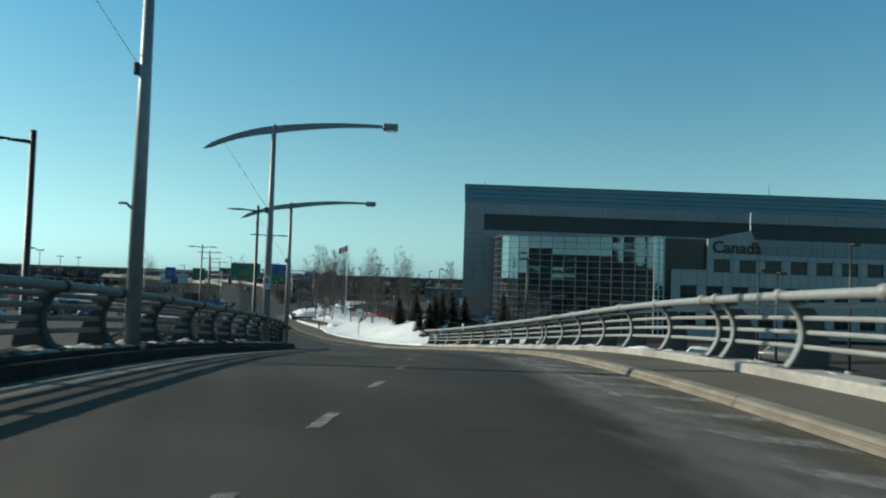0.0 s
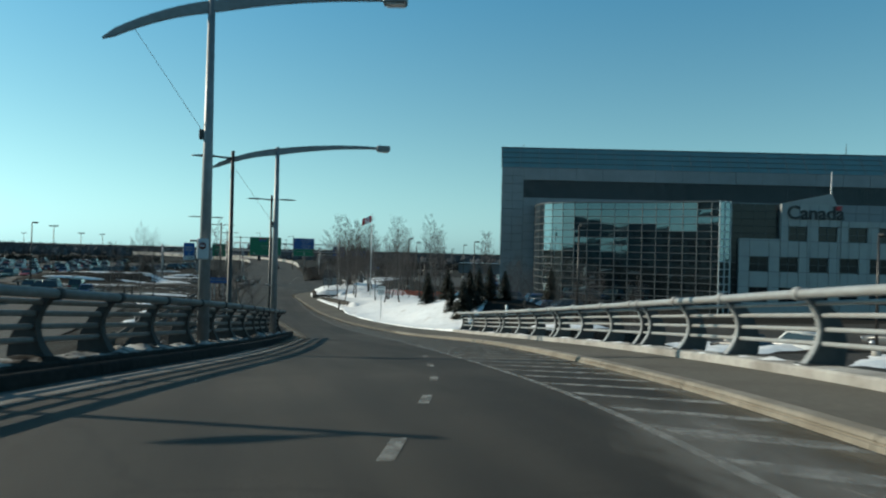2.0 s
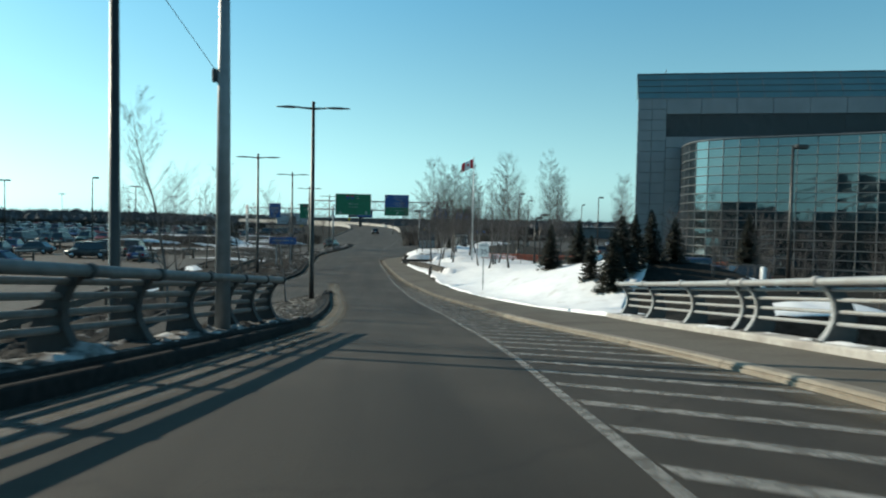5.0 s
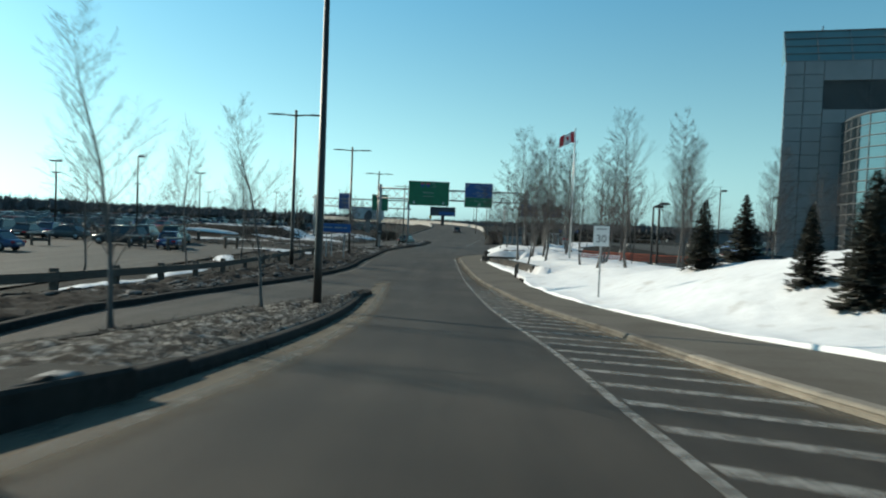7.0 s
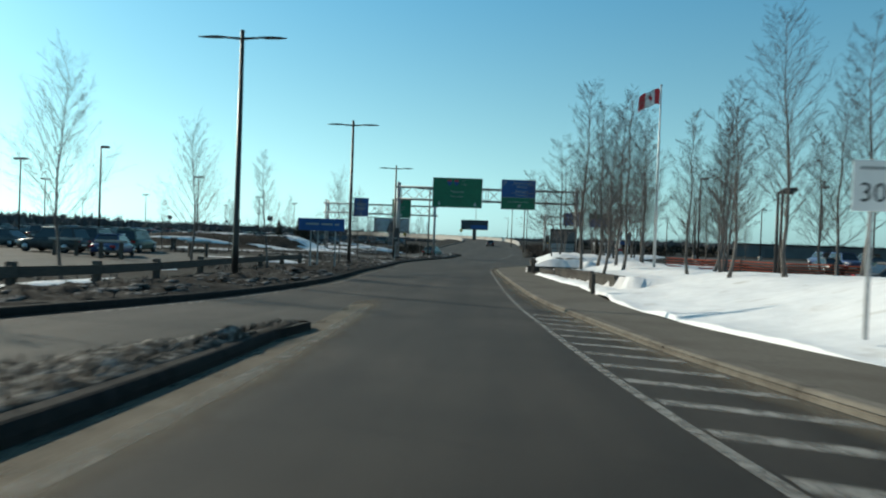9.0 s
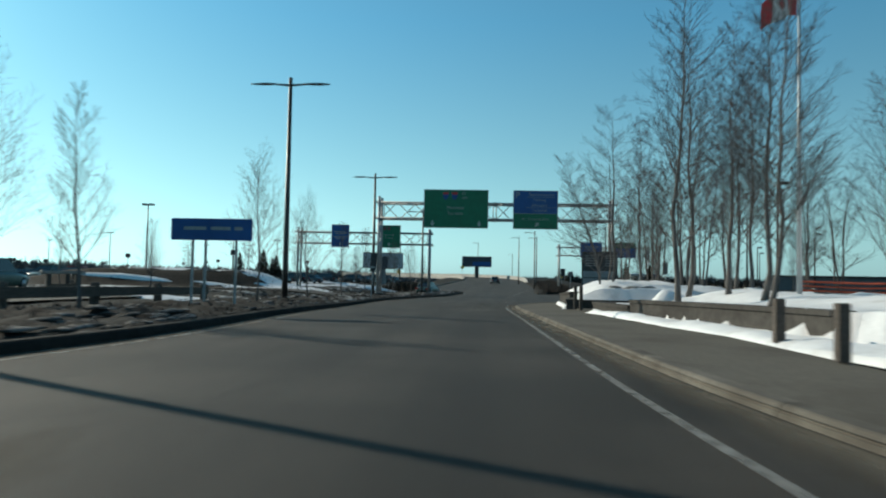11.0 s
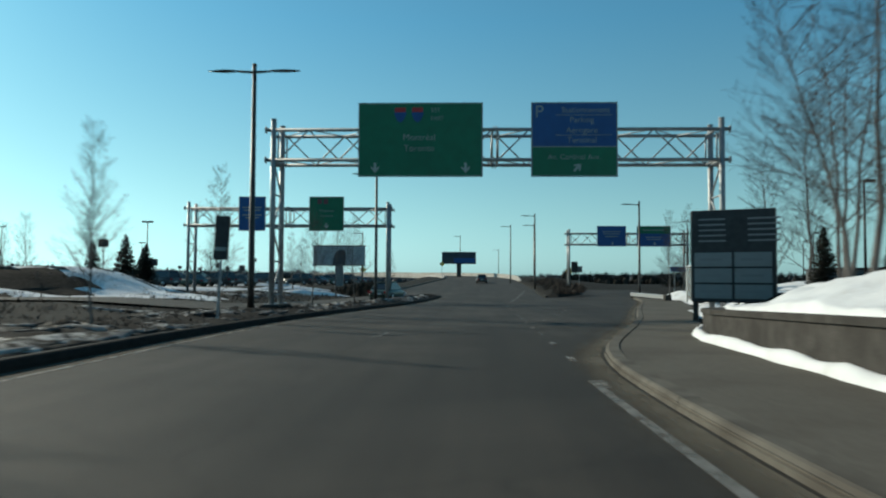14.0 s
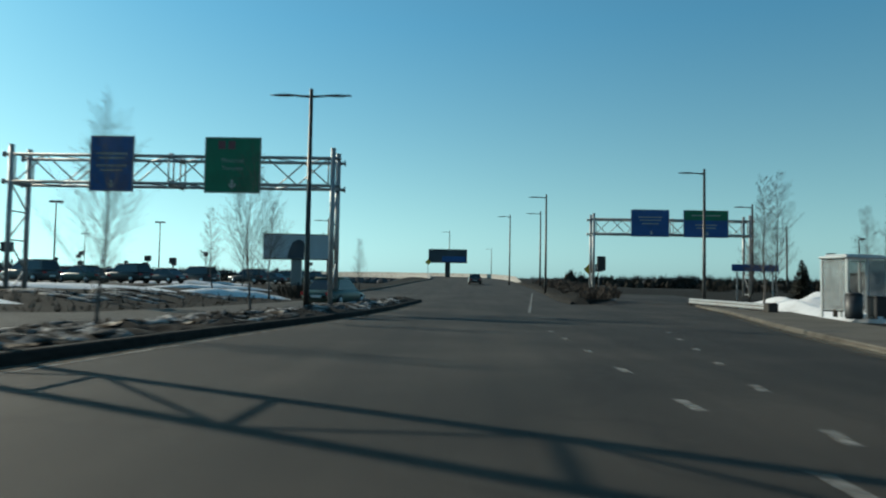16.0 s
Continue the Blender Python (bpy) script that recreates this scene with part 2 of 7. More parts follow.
M = {
    "drift_sand": drift_mat("drifted_road_sand", (0.125, 0.108, 0.083)),
    "drift_salt": drift_mat("dried_road_salt", (0.19, 0.18, 0.165), 3.0),
    "asphalt": asphalt_mat("asphalt"),
    # darker base than the bridge road, used north of the bridge
    "asphalt_dark": asphalt_mat("dark_asphalt", (0.0232, 0.0197, 0.0161)),
    "lot": asphalt_mat("lot_asphalt", (0.045, 0.040, 0.034)),
    "line": worn_paint_mat("white_road_paint", (0.23, 0.223, 0.205), 0.47),
    "line_dull": worn_paint_mat("dull_road_paint", (0.17, 0.164, 0.15), 0.41),
    "hatch_faint": worn_paint_mat("rubbed_road_paint", (0.23, 0.222, 0.205), 0.5),
    "slush": mat("grey_slush", (0.17, 0.163, 0.155), 0.8, vary=0.5, scale=9, bump=0.6, dirt=(0.024, 0.021, 0.018), dirt_scale=3.0, dirt_amount=0.95, dirt_at=(0.38, 0.6), spec=0.08),
    "hatch": worn_paint_mat("faded_road_paint", (0.255, 0.245, 0.225), 0.49),
    "yellow_line": worn_paint_mat("pale_sandy_road_paint", (0.10, 0.091, 0.074), 0.5, 3.0),
    "walk": mat("sidewalk_concrete", (0.118, 0.106, 0.089), 0.85, vary=0.15, scale=14, bump=0.3, dirt=(0.078, 0.068, 0.056), dirt_scale=0.5, dirt_amount=0.8, spec=0.08),
    "kerb": mat("kerb_concrete", (0.135, 0.122, 0.102), 0.85, vary=0.2, scale=10, bump=0.3, dirt=(0.07, 0.061, 0.051), dirt_scale=1.2, dirt_amount=0.9, random=0.12, spec=0.08),
    "kerb_pale": mat("pale_kerb_concrete", (0.2, 0.174, 0.136), 0.85, vary=0.2, scale=10, bump=0.3, dirt=(0.13, 0.105, 0.075), dirt_scale=1.2, dirt_amount=0.8, random=0.12),
    # near-black base: shade on the sun-averted kerb faces is put into the colour
    "kerb_dark": mat("shaded_kerb_concrete", (0.024, 0.0225, 0.021), 0.95, spec=0.1, vary=0.3, scale=8, bump=0.4, dirt=(0.035, 0.032, 0.028), dirt_scale=1.0, dirt_amount=0.8, random=0.1),
    "parapet": mat("parapet_concrete", (0.34, 0.32, 0.29), 0.85, vary=0.18, scale=8, bump=0.3, dirt=(0.15, 0.13, 0.11), dirt_scale=0.9, dirt_amount=0.7),
    "grass": mat("dead_grass", (0.023, 0.0215, 0.0185), 0.95, vary=0.5, scale=5, bump=1.0, bump_scale=22, dirt=(0.014, 0.012, 0.01), dirt_scale=0.35, dirt_amount=0.9, spec=0.08),
    "verge": mat("muddy_verge", (0.0255, 0.024, 0.0215), 0.95, vary=0.75, scale=4.5, bump=1.0, bump_scale=12, dirt=(0.01, 0.009, 0.008), dirt_scale=1.1, dirt_amount=0.9, spec=0.08),
    "snow": mat("old_snow", (0.69, 0.685, 0.68), 0.65, vary=0.07, scale=2.5, bump=0.8, bump_scale=9, dirt=(0.36, 0.32, 0.27), dirt_scale=1.1, dirt_amount=0.6, dirt_at=(0.6, 0.74)),
    "dirty_snow": mat("dirty_snow", (0.36, 0.355, 0.34), 0.85, vary=0.65, scale=3.2, bump=1.0, bump_scale=9, dirt=(0.024, 0.021, 0.018), dirt_scale=2.3, dirt_amount=1.0, dirt_at=(0.36, 0.58), spec=0.08),
    "island_mud": mat("gritty_melting_snow", (0.19, 0.18, 0.162), 0.9, vary=0.8, scale=16, bump=1.0, bump_scale=28, dirt=(0.04, 0.035, 0.029), dirt_scale=6.5, dirt_amount=1.0, dirt_at=(0.4, 0.56), spec=0.06, stretch=(1, 0.45, 1)),
    "rail_pale": mat("pale_grey_rail_paint", (0.28, 0.283, 0.28), 0.5, 0.2, vary=0.14, scale=9, dirt=(0.24, 0.22, 0.2), dirt_scale=1.6, dirt_amount=0.6),
    # post plates face away from the sun; that shade is painted into this base
    "rail_post": mat("shade_side_post_paint", (0.045, 0.046, 0.046), 0.6, 0.05, vary=0.2, scale=9, dirt=(0.075, 0.068, 0.06), dirt_scale=1.5, dirt_amount=0.6),
    # west railing stands against the sun: its shade is painted into both bases
    "rail_backlit": mat("backlit_grimy_rail_paint", (0.15, 0.148, 0.14), 0.6, 0.1, vary=0.2, scale=9, dirt=(0.08, 0.07, 0.06), dirt_scale=1.6, dirt_amount=0.7),
    "post_backlit": mat("backlit_grimy_post_paint", (0.036, 0.034, 0.032), 0.75, 0.0, vary=0.2, scale=9, dirt=(0.045, 0.04, 0.035), dirt_scale=1.5, dirt_amount=0.7),
    "galv": mat("galvanised_steel", (0.33, 0.335, 0.335), 0.5, 0.4, vary=0.2, scale=7, dirt=(0.25, 0.24, 0.23), dirt_scale=1.2, dirt_amount=0.5),
    "lamp_grey": mat("grey_lamp_paint", (0.21, 0.215, 0.22), 0.5, 0.3, vary=0.14, scale=5, dirt=(0.2, 0.19, 0.18), dirt_scale=0.8, dirt_amount=0.5),
    "lamp_dark": mat("dark_brown_pole_paint", (0.030, 0.026, 0.024), 0.45, 0.2, vary=0.2, scale=5),
    "steel_dark": mat("dark_steel", (0.045, 0.045, 0.047), 0.5, 0.4, vary=0.2),
    "lens": mat("lamp_lens", (0.55, 0.56, 0.55), 0.25, vary=0.05),
    "sign_green": mat("green_sign_sheet", (0.008, 0.15, 0.07), 0.5, vary=0.12, scale=2.5, dirt=(0.007, 0.11, 0.055), dirt_scale=0.7, dirt_amount=0.4),
    "sign_blue": mat("blue_sign_sheet", (0.012, 0.078, 0.26), 0.5, vary=0.12, scale=2.5, dirt=(0.008, 0.042, 0.15), dirt_scale=0.7, dirt_amount=0.4),
    "sign_white": mat("white_sign_sheet", (0.7, 0.7, 0.68), 0.5, vary=0.06, scale=3),
    "letter": mat("pale_grey_letters", (0.26, 0.29, 0.28), 0.5, vary=0.2, scale=5),
    "letter_dark": mat("black_letters", (0.025, 0.025, 0.026), 0.5, vary=0.1),
    "red": mat("red_paint", (0.42, 0.025, 0.03), 0.5, vary=0.1),
    "shield": mat("dull_red_shield", (0.13, 0.05, 0.055), 0.5, vary=0.15),
    "flag_red": mat("red_flag_cloth", (0.5, 0.03, 0.04), 0.8, vary=0.1),
    "flag_white": mat("white_flag_cloth", (0.72, 0.7, 0.68), 0.8, vary=0.06),
    "orange": mat("orange_plastic_mesh", (0.42, 0.085, 0.04), 0.7, vary=0.2, scale=8),
    "yellow": mat("yellow_sign_sheet", (0.6, 0.36, 0.03), 0.5, vary=0.1),
    "panel": mat("grey_facade_panel", (0.235, 0.24, 0.245), 0.6, vary=0.07, scale=0.8, dirt=(0.19, 0.195, 0.2), dirt_scale=0.15, dirt_amount=0.6, random=0.05),
    "panel_light": mat("pale_facade_panel", (0.33, 0.325, 0.31), 0.6, vary=0.07, scale=0.8, dirt=(0.32, 0.31, 0.3), dirt_scale=0.2, dirt_amount=0.6, random=0.05),
    "dark_wall": mat("dark_terminal_wall", (0.13, 0.13, 0.13), 0.7, vary=0.15, scale=0.5),
    "joint": mat("dark_joint", (0.095, 0.098, 0.1), 0.8, vary=0.1),
    "arrow": mat("white_arrow_sheet", (0.36, 0.42, 0.39), 0.5, vary=0.1, scale=5),
    "mullion_grey": mat("grey_aluminium_mullion", (0.125, 0.13, 0.132), 0.45, 0.2, vary=0.1),
    "straw": mat("dry_straw", (0.044, 0.04, 0.034), 0.95, vary=0.4, scale=3, random=0.5, island=True),
    "mullion": mat("white_aluminium_mullion", (0.55, 0.56, 0.55), 0.4, 0.2, vary=0.06),
    "mullion_dark": mat("dark_aluminium_mullion", (0.06, 0.07, 0.075), 0.4, 0.3, vary=0.1),
    "trunk": mat("grey_birch_bark", (0.105, 0.094, 0.086), 0.9, vary=0.35, scale=6, bump=0.5, bump_scale=30, stretch=(1, 1, 0.3)),
    "twig": mat("brown_twigs", (0.062, 0.053, 0.05), 0.9, vary=0.3, scale=8),
    "scrub": mat("dark_scrub", (0.032, 0.029, 0.024), 0.95, vary=0.4, scale=0.8, random=0.35, island=True, spec=0.05),
    "spruce": mat("spruce_needles", (0.022, 0.024, 0.016), 0.85, vary=0.45, scale=6, random=0.3, island=True),
    # lightened grey base: distance haze is painted into the woods' colour
    "woods": mat("haze_grey_far_woods", (0.075, 0.074, 0.078), 0.95, vary=0.4, scale=0.3, random=0.35, island=True),
    "shrub": mat("brown_shrub", (0.062, 0.044, 0.033), 0.95, vary=0.4, scale=9, random=0.3, island=True),
    "wall_stone": mat("planter_concrete", (0.066, 0.061, 0.055), 0.9, vary=0.25, scale=5, bump=0.5, bump_scale=20, dirt=(0.034, 0.031, 0.028), dirt_scale=0.8, dirt_amount=0.8, spec=0.08),
    "wood": mat("weathered_timber", (0.075, 0.06, 0.048), 0.85, vary=0.3, scale=8, stretch=(4, 0.4, 4), bump=0.3, random=0.15),
    "tyre": mat("tyre_rubber", (0.018, 0.018, 0.018), 0.85, vary=0.2),
    "rim": mat("alloy_rim", (0.4, 0.4, 0.41), 0.35, 0.8, vary=0.1),
    "black": mat("black_plastic", (0.02, 0.02, 0.021), 0.5, vary=0.2),
    "taillight": mat("red_lens", (0.35, 0.01, 0.012), 0.25, vary=0.1),
    "headlight": mat("clear_lens", (0.6, 0.6, 0.6), 0.15, vary=0.05),
    "board_white": mat("white_directory_panel", (0.25, 0.26, 0.262), 0.5, vary=0.06, scale=3),
    "poster": mat("grey_billboard_face", (0.42, 0.44, 0.46), 0.6, vary=0.12, scale=0.5),
    "poster_dark": mat("dark_billboard_face", (0.04, 0.05, 0.065), 0.6, vary=0.2, scale=0.5),
}


def dirty_glass_mat(name, color, clear):
    """Clear glass under a film of dust."""
    m = mat(name, color, 0.25, vary=0.2, scale=3)
    n, l = m.node_tree.nodes, m.node_tree.links
    tr, mx = n.new("ShaderNodeBsdfTransparent"), n.new("ShaderNodeMixShader")
    mx.inputs[0].default_value = clear
    l.new(n["Principled BSDF"].outputs[0], mx.inputs[1])
    l.new(tr.outputs[0], mx.inputs[2])
    l.new(mx.outputs[0], n["Material Output"].inputs["Surface"])
    return m


M["dirty_glass"] = dirty_glass_mat("dusty_shelter_glass", (0.3, 0.32, 0.32), 0.5)


def glass_mat(name, color, rough=0.06, metal=0.75):
    """Coated facade glass that mirrors its surroundings."""
    m = mat(name, color, rough, metal, vary=0.08, scale=0.3, spec=0.8)
    n, l = m.node_tree.nodes, m.node_tree.links
    bn = n.new("ShaderNodeTexNoise")
    bn.inputs["Scale"].default_value = 0.5
    bp = n.new("ShaderNodeBump")
    bp.inputs["Strength"].default_value, bp.inputs["Distance"].default_value = 0.12, 0.05
    geo = n.new("ShaderNodeNewGeometry")
    l.new(geo.outputs["Position"], bn.inputs["Vector"])
    l.new(bn.outputs["Fac"], bp.inputs["Height"])
    l.new(bp.outputs[0], n["Principled BSDF"].inputs["Normal"])
    return m


M["glass"] = glass_mat("blue_mirror_glass", (0.14, 0.19, 0.205), 0.03, 0.92)
M["glass_dark"] = glass_mat("dark_facade_glass", (0.035, 0.06, 0.075), 0.1, 0.5)
M["glass_roof"] = glass_mat("green_roof_glass", (0.19, 0.275, 0.265), 0.15, 0.5)
M["window_black"] = mat("dark_window_glass", (0.012, 0.015, 0.017), 0.12, vary=0.3, scale=0.4, spec=0.3)
M["car_glass"] = glass_mat("car_glass", (0.03, 0.035, 0.04), 0.05, 0.3)
CAR_PAINTS = [mat("car_paint_" + n, c, 0.32, 0.0, vary=0.08, scale=3, dirt=(0.12, 0.11, 0.1), dirt_scale=1.5, dirt_amount=0.4, spec=0.45) for n, c in (
    ("silver", (0.24, 0.245, 0.25)), ("black", (0.02, 0.02, 0.022)), ("white", (0.5, 0.5, 0.49)), ("grey", (0.075, 0.078, 0.08)), ("red", (0.22, 0.02, 0.02)),
    ("blue", (0.03, 0.06, 0.15)), ("green", (0.05, 0.09, 0.075)))]


# ---- mesh helpers ----
class Mesh:
    """Collects faces; built into one mesh object by part()."""

    def __init__(self, smooth=False):
        self.v, self.f, self.smooth = [], [], smooth

    def add(self, verts, faces):
        k = len(self.v)
        self.v += [tuple(p) for p in verts]
        self.f += [tuple(k + i for i in f) for f in faces]
        return self

    def box(self, x0, y0, z0, x1, y1, z1, m=None, bevel=0.0):
        b = min(bevel, (x1 - x0) / 3, (y1 - y0) / 3, (z1 - z0) / 3) if bevel else 0
        if not b:
            vs = [Vector((x, y, z)) for z in (z0, z1) for y in (y0, y1) for x in (x0, x1)]
            fs = [(0, 2, 3, 1), (4, 5, 7, 6), (0, 1, 5, 4), (2, 6, 7, 3), (0, 4, 6, 2), (1, 3, 7, 5)]
        else:
            vs, rings = [], ((z0, b), (z0 + b, 0), (z1 - b, 0), (z1, b))
            for z, i in rings:
                xa, xb, ya, yb = x0 + i, x1 - i, y0 + i, y1 - i
                vs += [Vector(p) for p in ((xa + b, ya, z), (xb - b, ya, z), (xb, ya + b, z), (xb, yb - b, z), (xb - b, yb, z), (xa + b, yb, z), (xa, yb - b, z), (xa, ya + b, z))]
            fs = [tuple(range(7, -1, -1)), tuple(range(24, 32))]
            for r in range(3):
                fs += [(r * 8 + i, r * 8 + (i + 1) % 8, r * 8 + 8 + (i + 1) % 8, r * 8 + 8 + i) for i in range(8)]
        return self.add([m @ p for p in vs] if m else vs, fs)

    def tube(self, points, radius, sides=8, caps=True):
        """A round bar along points; radius: a number, or one for each point."""
        pts = [Vector(p) for p in points]
        rad = list(radius) if hasattr(radius, "__len__") else [radius] * len(pts)
        vs, fs, side = [], [], None
        for i, p in enumerate(pts):
            d = (pts[min(i + 1, len(pts) - 1)] - pts[max(i - 1, 0)]).normalized()
            if side is None:
                side = d.cross(Vector((0, 0, 1)) if abs(d.z) < 0.9 else Vector((1, 0, 0)))
            side = (side - d * side.dot(d)).normalized()
            up = side.cross(d)
            vs += [p + rad[i] * (math.cos(2 * math.pi * k / sides) * side + math.sin(2 * math.pi * k / sides) * up) for k in range(sides)]
        for i in range(len(pts) - 1):
            a, b = i * sides, (i + 1) * sides
            fs += [(a + k, a + (k + 1) % sides, b + (k + 1) % sides, b + k) for k in range(sides)]
        if caps:
            fs += [tuple(range(sides - 1, -1, -1)), tuple(range(len(vs) - sides, len(vs)))]
        return self.add(vs, fs)

    def sweep(self, rows, close=False, caps=False):
        """Skin over rows of equally many points."""
        n = len(rows[0])
        fs = []
        for i in range(len(rows) - 1):
            for k in range(n if close else n - 1):
                a, b = i * n + k, i * n + (k + 1) % n
                fs.append((a, b, b + n, a + n))
        if caps:
            fs += [tuple(range(n - 1, -1, -1)), tuple((len(rows) - 1) * n + k for k in range(n))]
        return self.add([p for r in rows for p in r], fs)

    def data(self, name):
        me = bpy.data.meshes.new(name)
        me.from_pydata(self.v, [], self.f)
        if self.smooth:
            me.shade_smooth()
        me.update()
        return me


def part(name, mesh, material, parent=None, label=""):
    """Links a mesh as one object under a thing or a part."""
    me = mesh if isinstance(mesh, bpy.types.Mesh) else mesh.data(name)
    if material and not me.materials:
        me.materials.append(M[material] if isinstance(material, str) else material)
    ob = new(name, me)
    ob.parent = parent
    return tagged(ob, label)


def thing(name, label, category, m=None, group="", kind=""):
    ob = new(name)
    ob.empty_display_size = 0.3
    if m:
        ob.matrix_world = m
    return tagged(ob, label, category, group, kind)


def rope(points, step=0.5, soft=4.0):
    """A smooth x for every y through points (y, x), as a function."""
    ys, xs = np.array(points, float).T
    yy = np.arange(ys[0] - 60, ys[-1] + 60, step)
    k = np.exp(-0.5 * (np.arange(-40, 41) * step / soft) ** 2)
    first, last = (xs[1] - xs[0]) / (ys[1] - ys[0]), (xs[-1] - xs[-2]) / (ys[-1] - ys[-2])
    raw = np.interp(yy, ys, xs)
    raw = np.where(yy < ys[0], xs[0] + first * (yy - ys[0]), np.where(yy > ys[-1], xs[-1] + last * (yy - ys[-1]), raw))
    sm = np.convolve(np.pad(raw, 40, mode="edge"), k / k.sum(), "valid")
    return lambda y: float(np.interp(y, yy, sm))


def hill(x, y, s=1.0):
    return noise.noise(Vector((x * s, y * s, 3.7)))


def text_mesh(words, size, align="CENTER", depth=0.0, bold=0.0):
    cu = bpy.data.curves.new("writing", "FONT")
    cu.body, cu.size, cu.align_x, cu.align_y, cu.extrude = words, size, align, "CENTER", depth
    cu.resolution_u, cu.offset = 3, bold
    ob = bpy.data.objects.new("writing", cu)
    scene.collection.objects.link(ob)
    me = bpy.data.meshes.new_from_object(ob.evaluated_get(bpy.context.evaluated_depsgraph_get()))
    bpy.data.objects.remove(ob)
    return me


# ---- lie of the land: the road's height and its edges, all by the distance north ----
ROAD_Z = rope([(0, 5.3), (40, 5.75), (60, 5.92), (67.5, 5.91), (72.5, 5.81), (77.6, 5.54), (83.4, 5.18), (89.5, 4.58), (96.2, 3.95), (105, 3.07), (114.4, 2.15), (118.5, 1.76),
               (122.5, 1.44), (126.6, 1.14), (135, 0.67), (148, 0.2), (157, 0.19), (166, 0.14), (176, -0.02), (186, -0.11), (192, -0.2), (205, -0.36), (220, -0.5), (240, -0.48), (270, 0.0),
               (300, 0.8), (340, 1.75), (380, 2.3), (430, 2.5), (500, 2.4)], soft=3.5)
KERB_L = rope([(40, -17.5), (60, -12.4), (76.8, -7.8), (82.6, -6.35), (89.2, -4.75), (96.8, -2.75), (104, -1.6), (110.4, -0.85), (115, -0.4), (120, -0.3), (126, -0.3), (130, -0.42), (134, -0.65), (139, -0.98)], soft=1.5)
KERB_R = rope([(40, -9.0), (60, -3.6), (71.4, -0.66), (75, 0.35), (82, 2.22), (86, 3.22), (91.5, 4.36), (96, 5.12), (99, 5.58), (102.7, 6.15), (106, 6.35), (108.9, 6.47), (113, 6.45), (118.5, 6.28), (123, 6.2), (127, 6.08), (130, 5.82), (133.5, 5.4),
                (138.8, 4.9), (145, 4.5), (152, 3.85), (160, 3.43), (167, 3.18), (172, 3.06), (177, 2.97), (181, 3.0), (184, 3.35), (186.8, 4.15), (191.8, 5.58), (198, 7.2), (204.9, 8.75), (212.4, 10.5), (220, 12.5), (228, 14.4),
                (240, 16.3), (256, 24), (262, 30)], soft=1.2)
RAIL_R = rope([(40, -8.6), (60, -2.5), (73.7, 1.75), (81, 3.95), (88, 5.8), (96, 7.4), (105.7, 8.65), (112, 9.25), (119.1, 9.6)], soft=2.0)
RAIL_L = rope([(40, -18.3), (60, -13.1), (77, -8.45), (82.6, -7.05), (89.2, -5.4), (96.8, -3.38), (104, -2.25), (110.4, -1.5), (115, -0.9)], soft=1.5)
WALK_R = rope([(40, -8.4), (60, -2.3), (73.7, 1.95), (81, 4.15), (88, 6.0), (96, 7.6), (105.7, 8.85), (112, 9.45), (119.1, 9.75), (126, 8.6), (131, 7.9), (136, 7.3), (143, 6.5),
               (150, 6.3), (160, 6.2), (168, 6.0), (176, 5.6), (182, 5.9), (186, 6.3), (193, 7.9), (200, 10), (206, 12), (214, 14), (222, 16), (230, 18), (240, 20)], soft=1.5)
VERGE = rope([(60, -6.6), (110, -6.6), (132, -6.5), (140, -6.1), (148, -5.2), (156, -4.3), (160, -4.35), (166, -4.65), (180, -4.9), (187, -5.2), (195, -5.2), (201, -4.75), (207, -4.3), (212, -3.6), (225.6, -2.25), (238, -1.6)], soft=1.5)
EDGE = rope([(66, -3.2), (73.5, -1.05), (79, 0.31), (85, 1.42), (90, 2.02), (93, 2.32), (96, 2.6), (100.5, 3.06), (104, 3.36), (107, 3.66), (113, 3.96), (118, 4.08), (122, 4.2), (127, 4.05), (134, 3.7), (142, 3.47), (152, 3.06), (161, 2.8), (173, 2.58), (180, 2.54)], soft=1.5)
VERGE_IN = rope([(150, -9.6), (197, -9.6), (201, -8.9), (206, -7.1), (212, -6.3), (218, -5.9), (230, -4.4), (237, -3.2)], soft=1.0)


def low_z(y):
    """The ground beside the ramp: level with the road past it, lower beside the bridge."""
    if y >= 134:
        return ROAD_Z(y)
    return min(ROAD_Z(y) - 0.08 * min(1.0, (134 - y) / 4), 0.55 + 0.45 * lerp(0, 1, (y - 104) / 18))


def lerp(a, b, t):
    t = max(0.0, min(1.0, t))
    return a + (b - a) * t * t * (3 - 2 * t)


def bank_z(x, y):
    """Snowy bank beyond the sidewalk."""
    d = x - WALK_R(y)
    top = lerp(0.3, 1.75, (y - 119) / 14) if y < 136 else lerp(1.75, 1.0, (y - 138) / 12)
    if y > 150:
        top = lerp(1.0, 0.68, (y - 150) / 13) if y < 172 else lerp(0.68, 1.0, (y - 173) / 11)
    rise = top * lerp(0, 1, (d - 0.2) / (lerp(7.5, 4.5, (y - 145) / 20) if y < 175 else lerp(4.5, 2.4, (y - 175) / 3)))
    hump = 0.5 * math.exp(-((y - 131.5) / 4.5) ** 2) * lerp(0, 1, (d - 0.4) / 3.2)
    return ROAD_Z(max(y, 119)) + 0.15 + rise + hump


def bank_ground(x, y):
    """The bank, dropping to the car park beyond its back edge."""
    return lerp(bank_z(x, y), 0.25, (x - WALK_R(y) - lerp(10.0, 6.5, (y - 158) / 10)) / 5)


def feeder_y(x):
    """Middle of the feeder road that bends round the mound."""
    return 199 + 6.5 * max(0.0, min(1.0, (x + 60) / 46)) ** 4


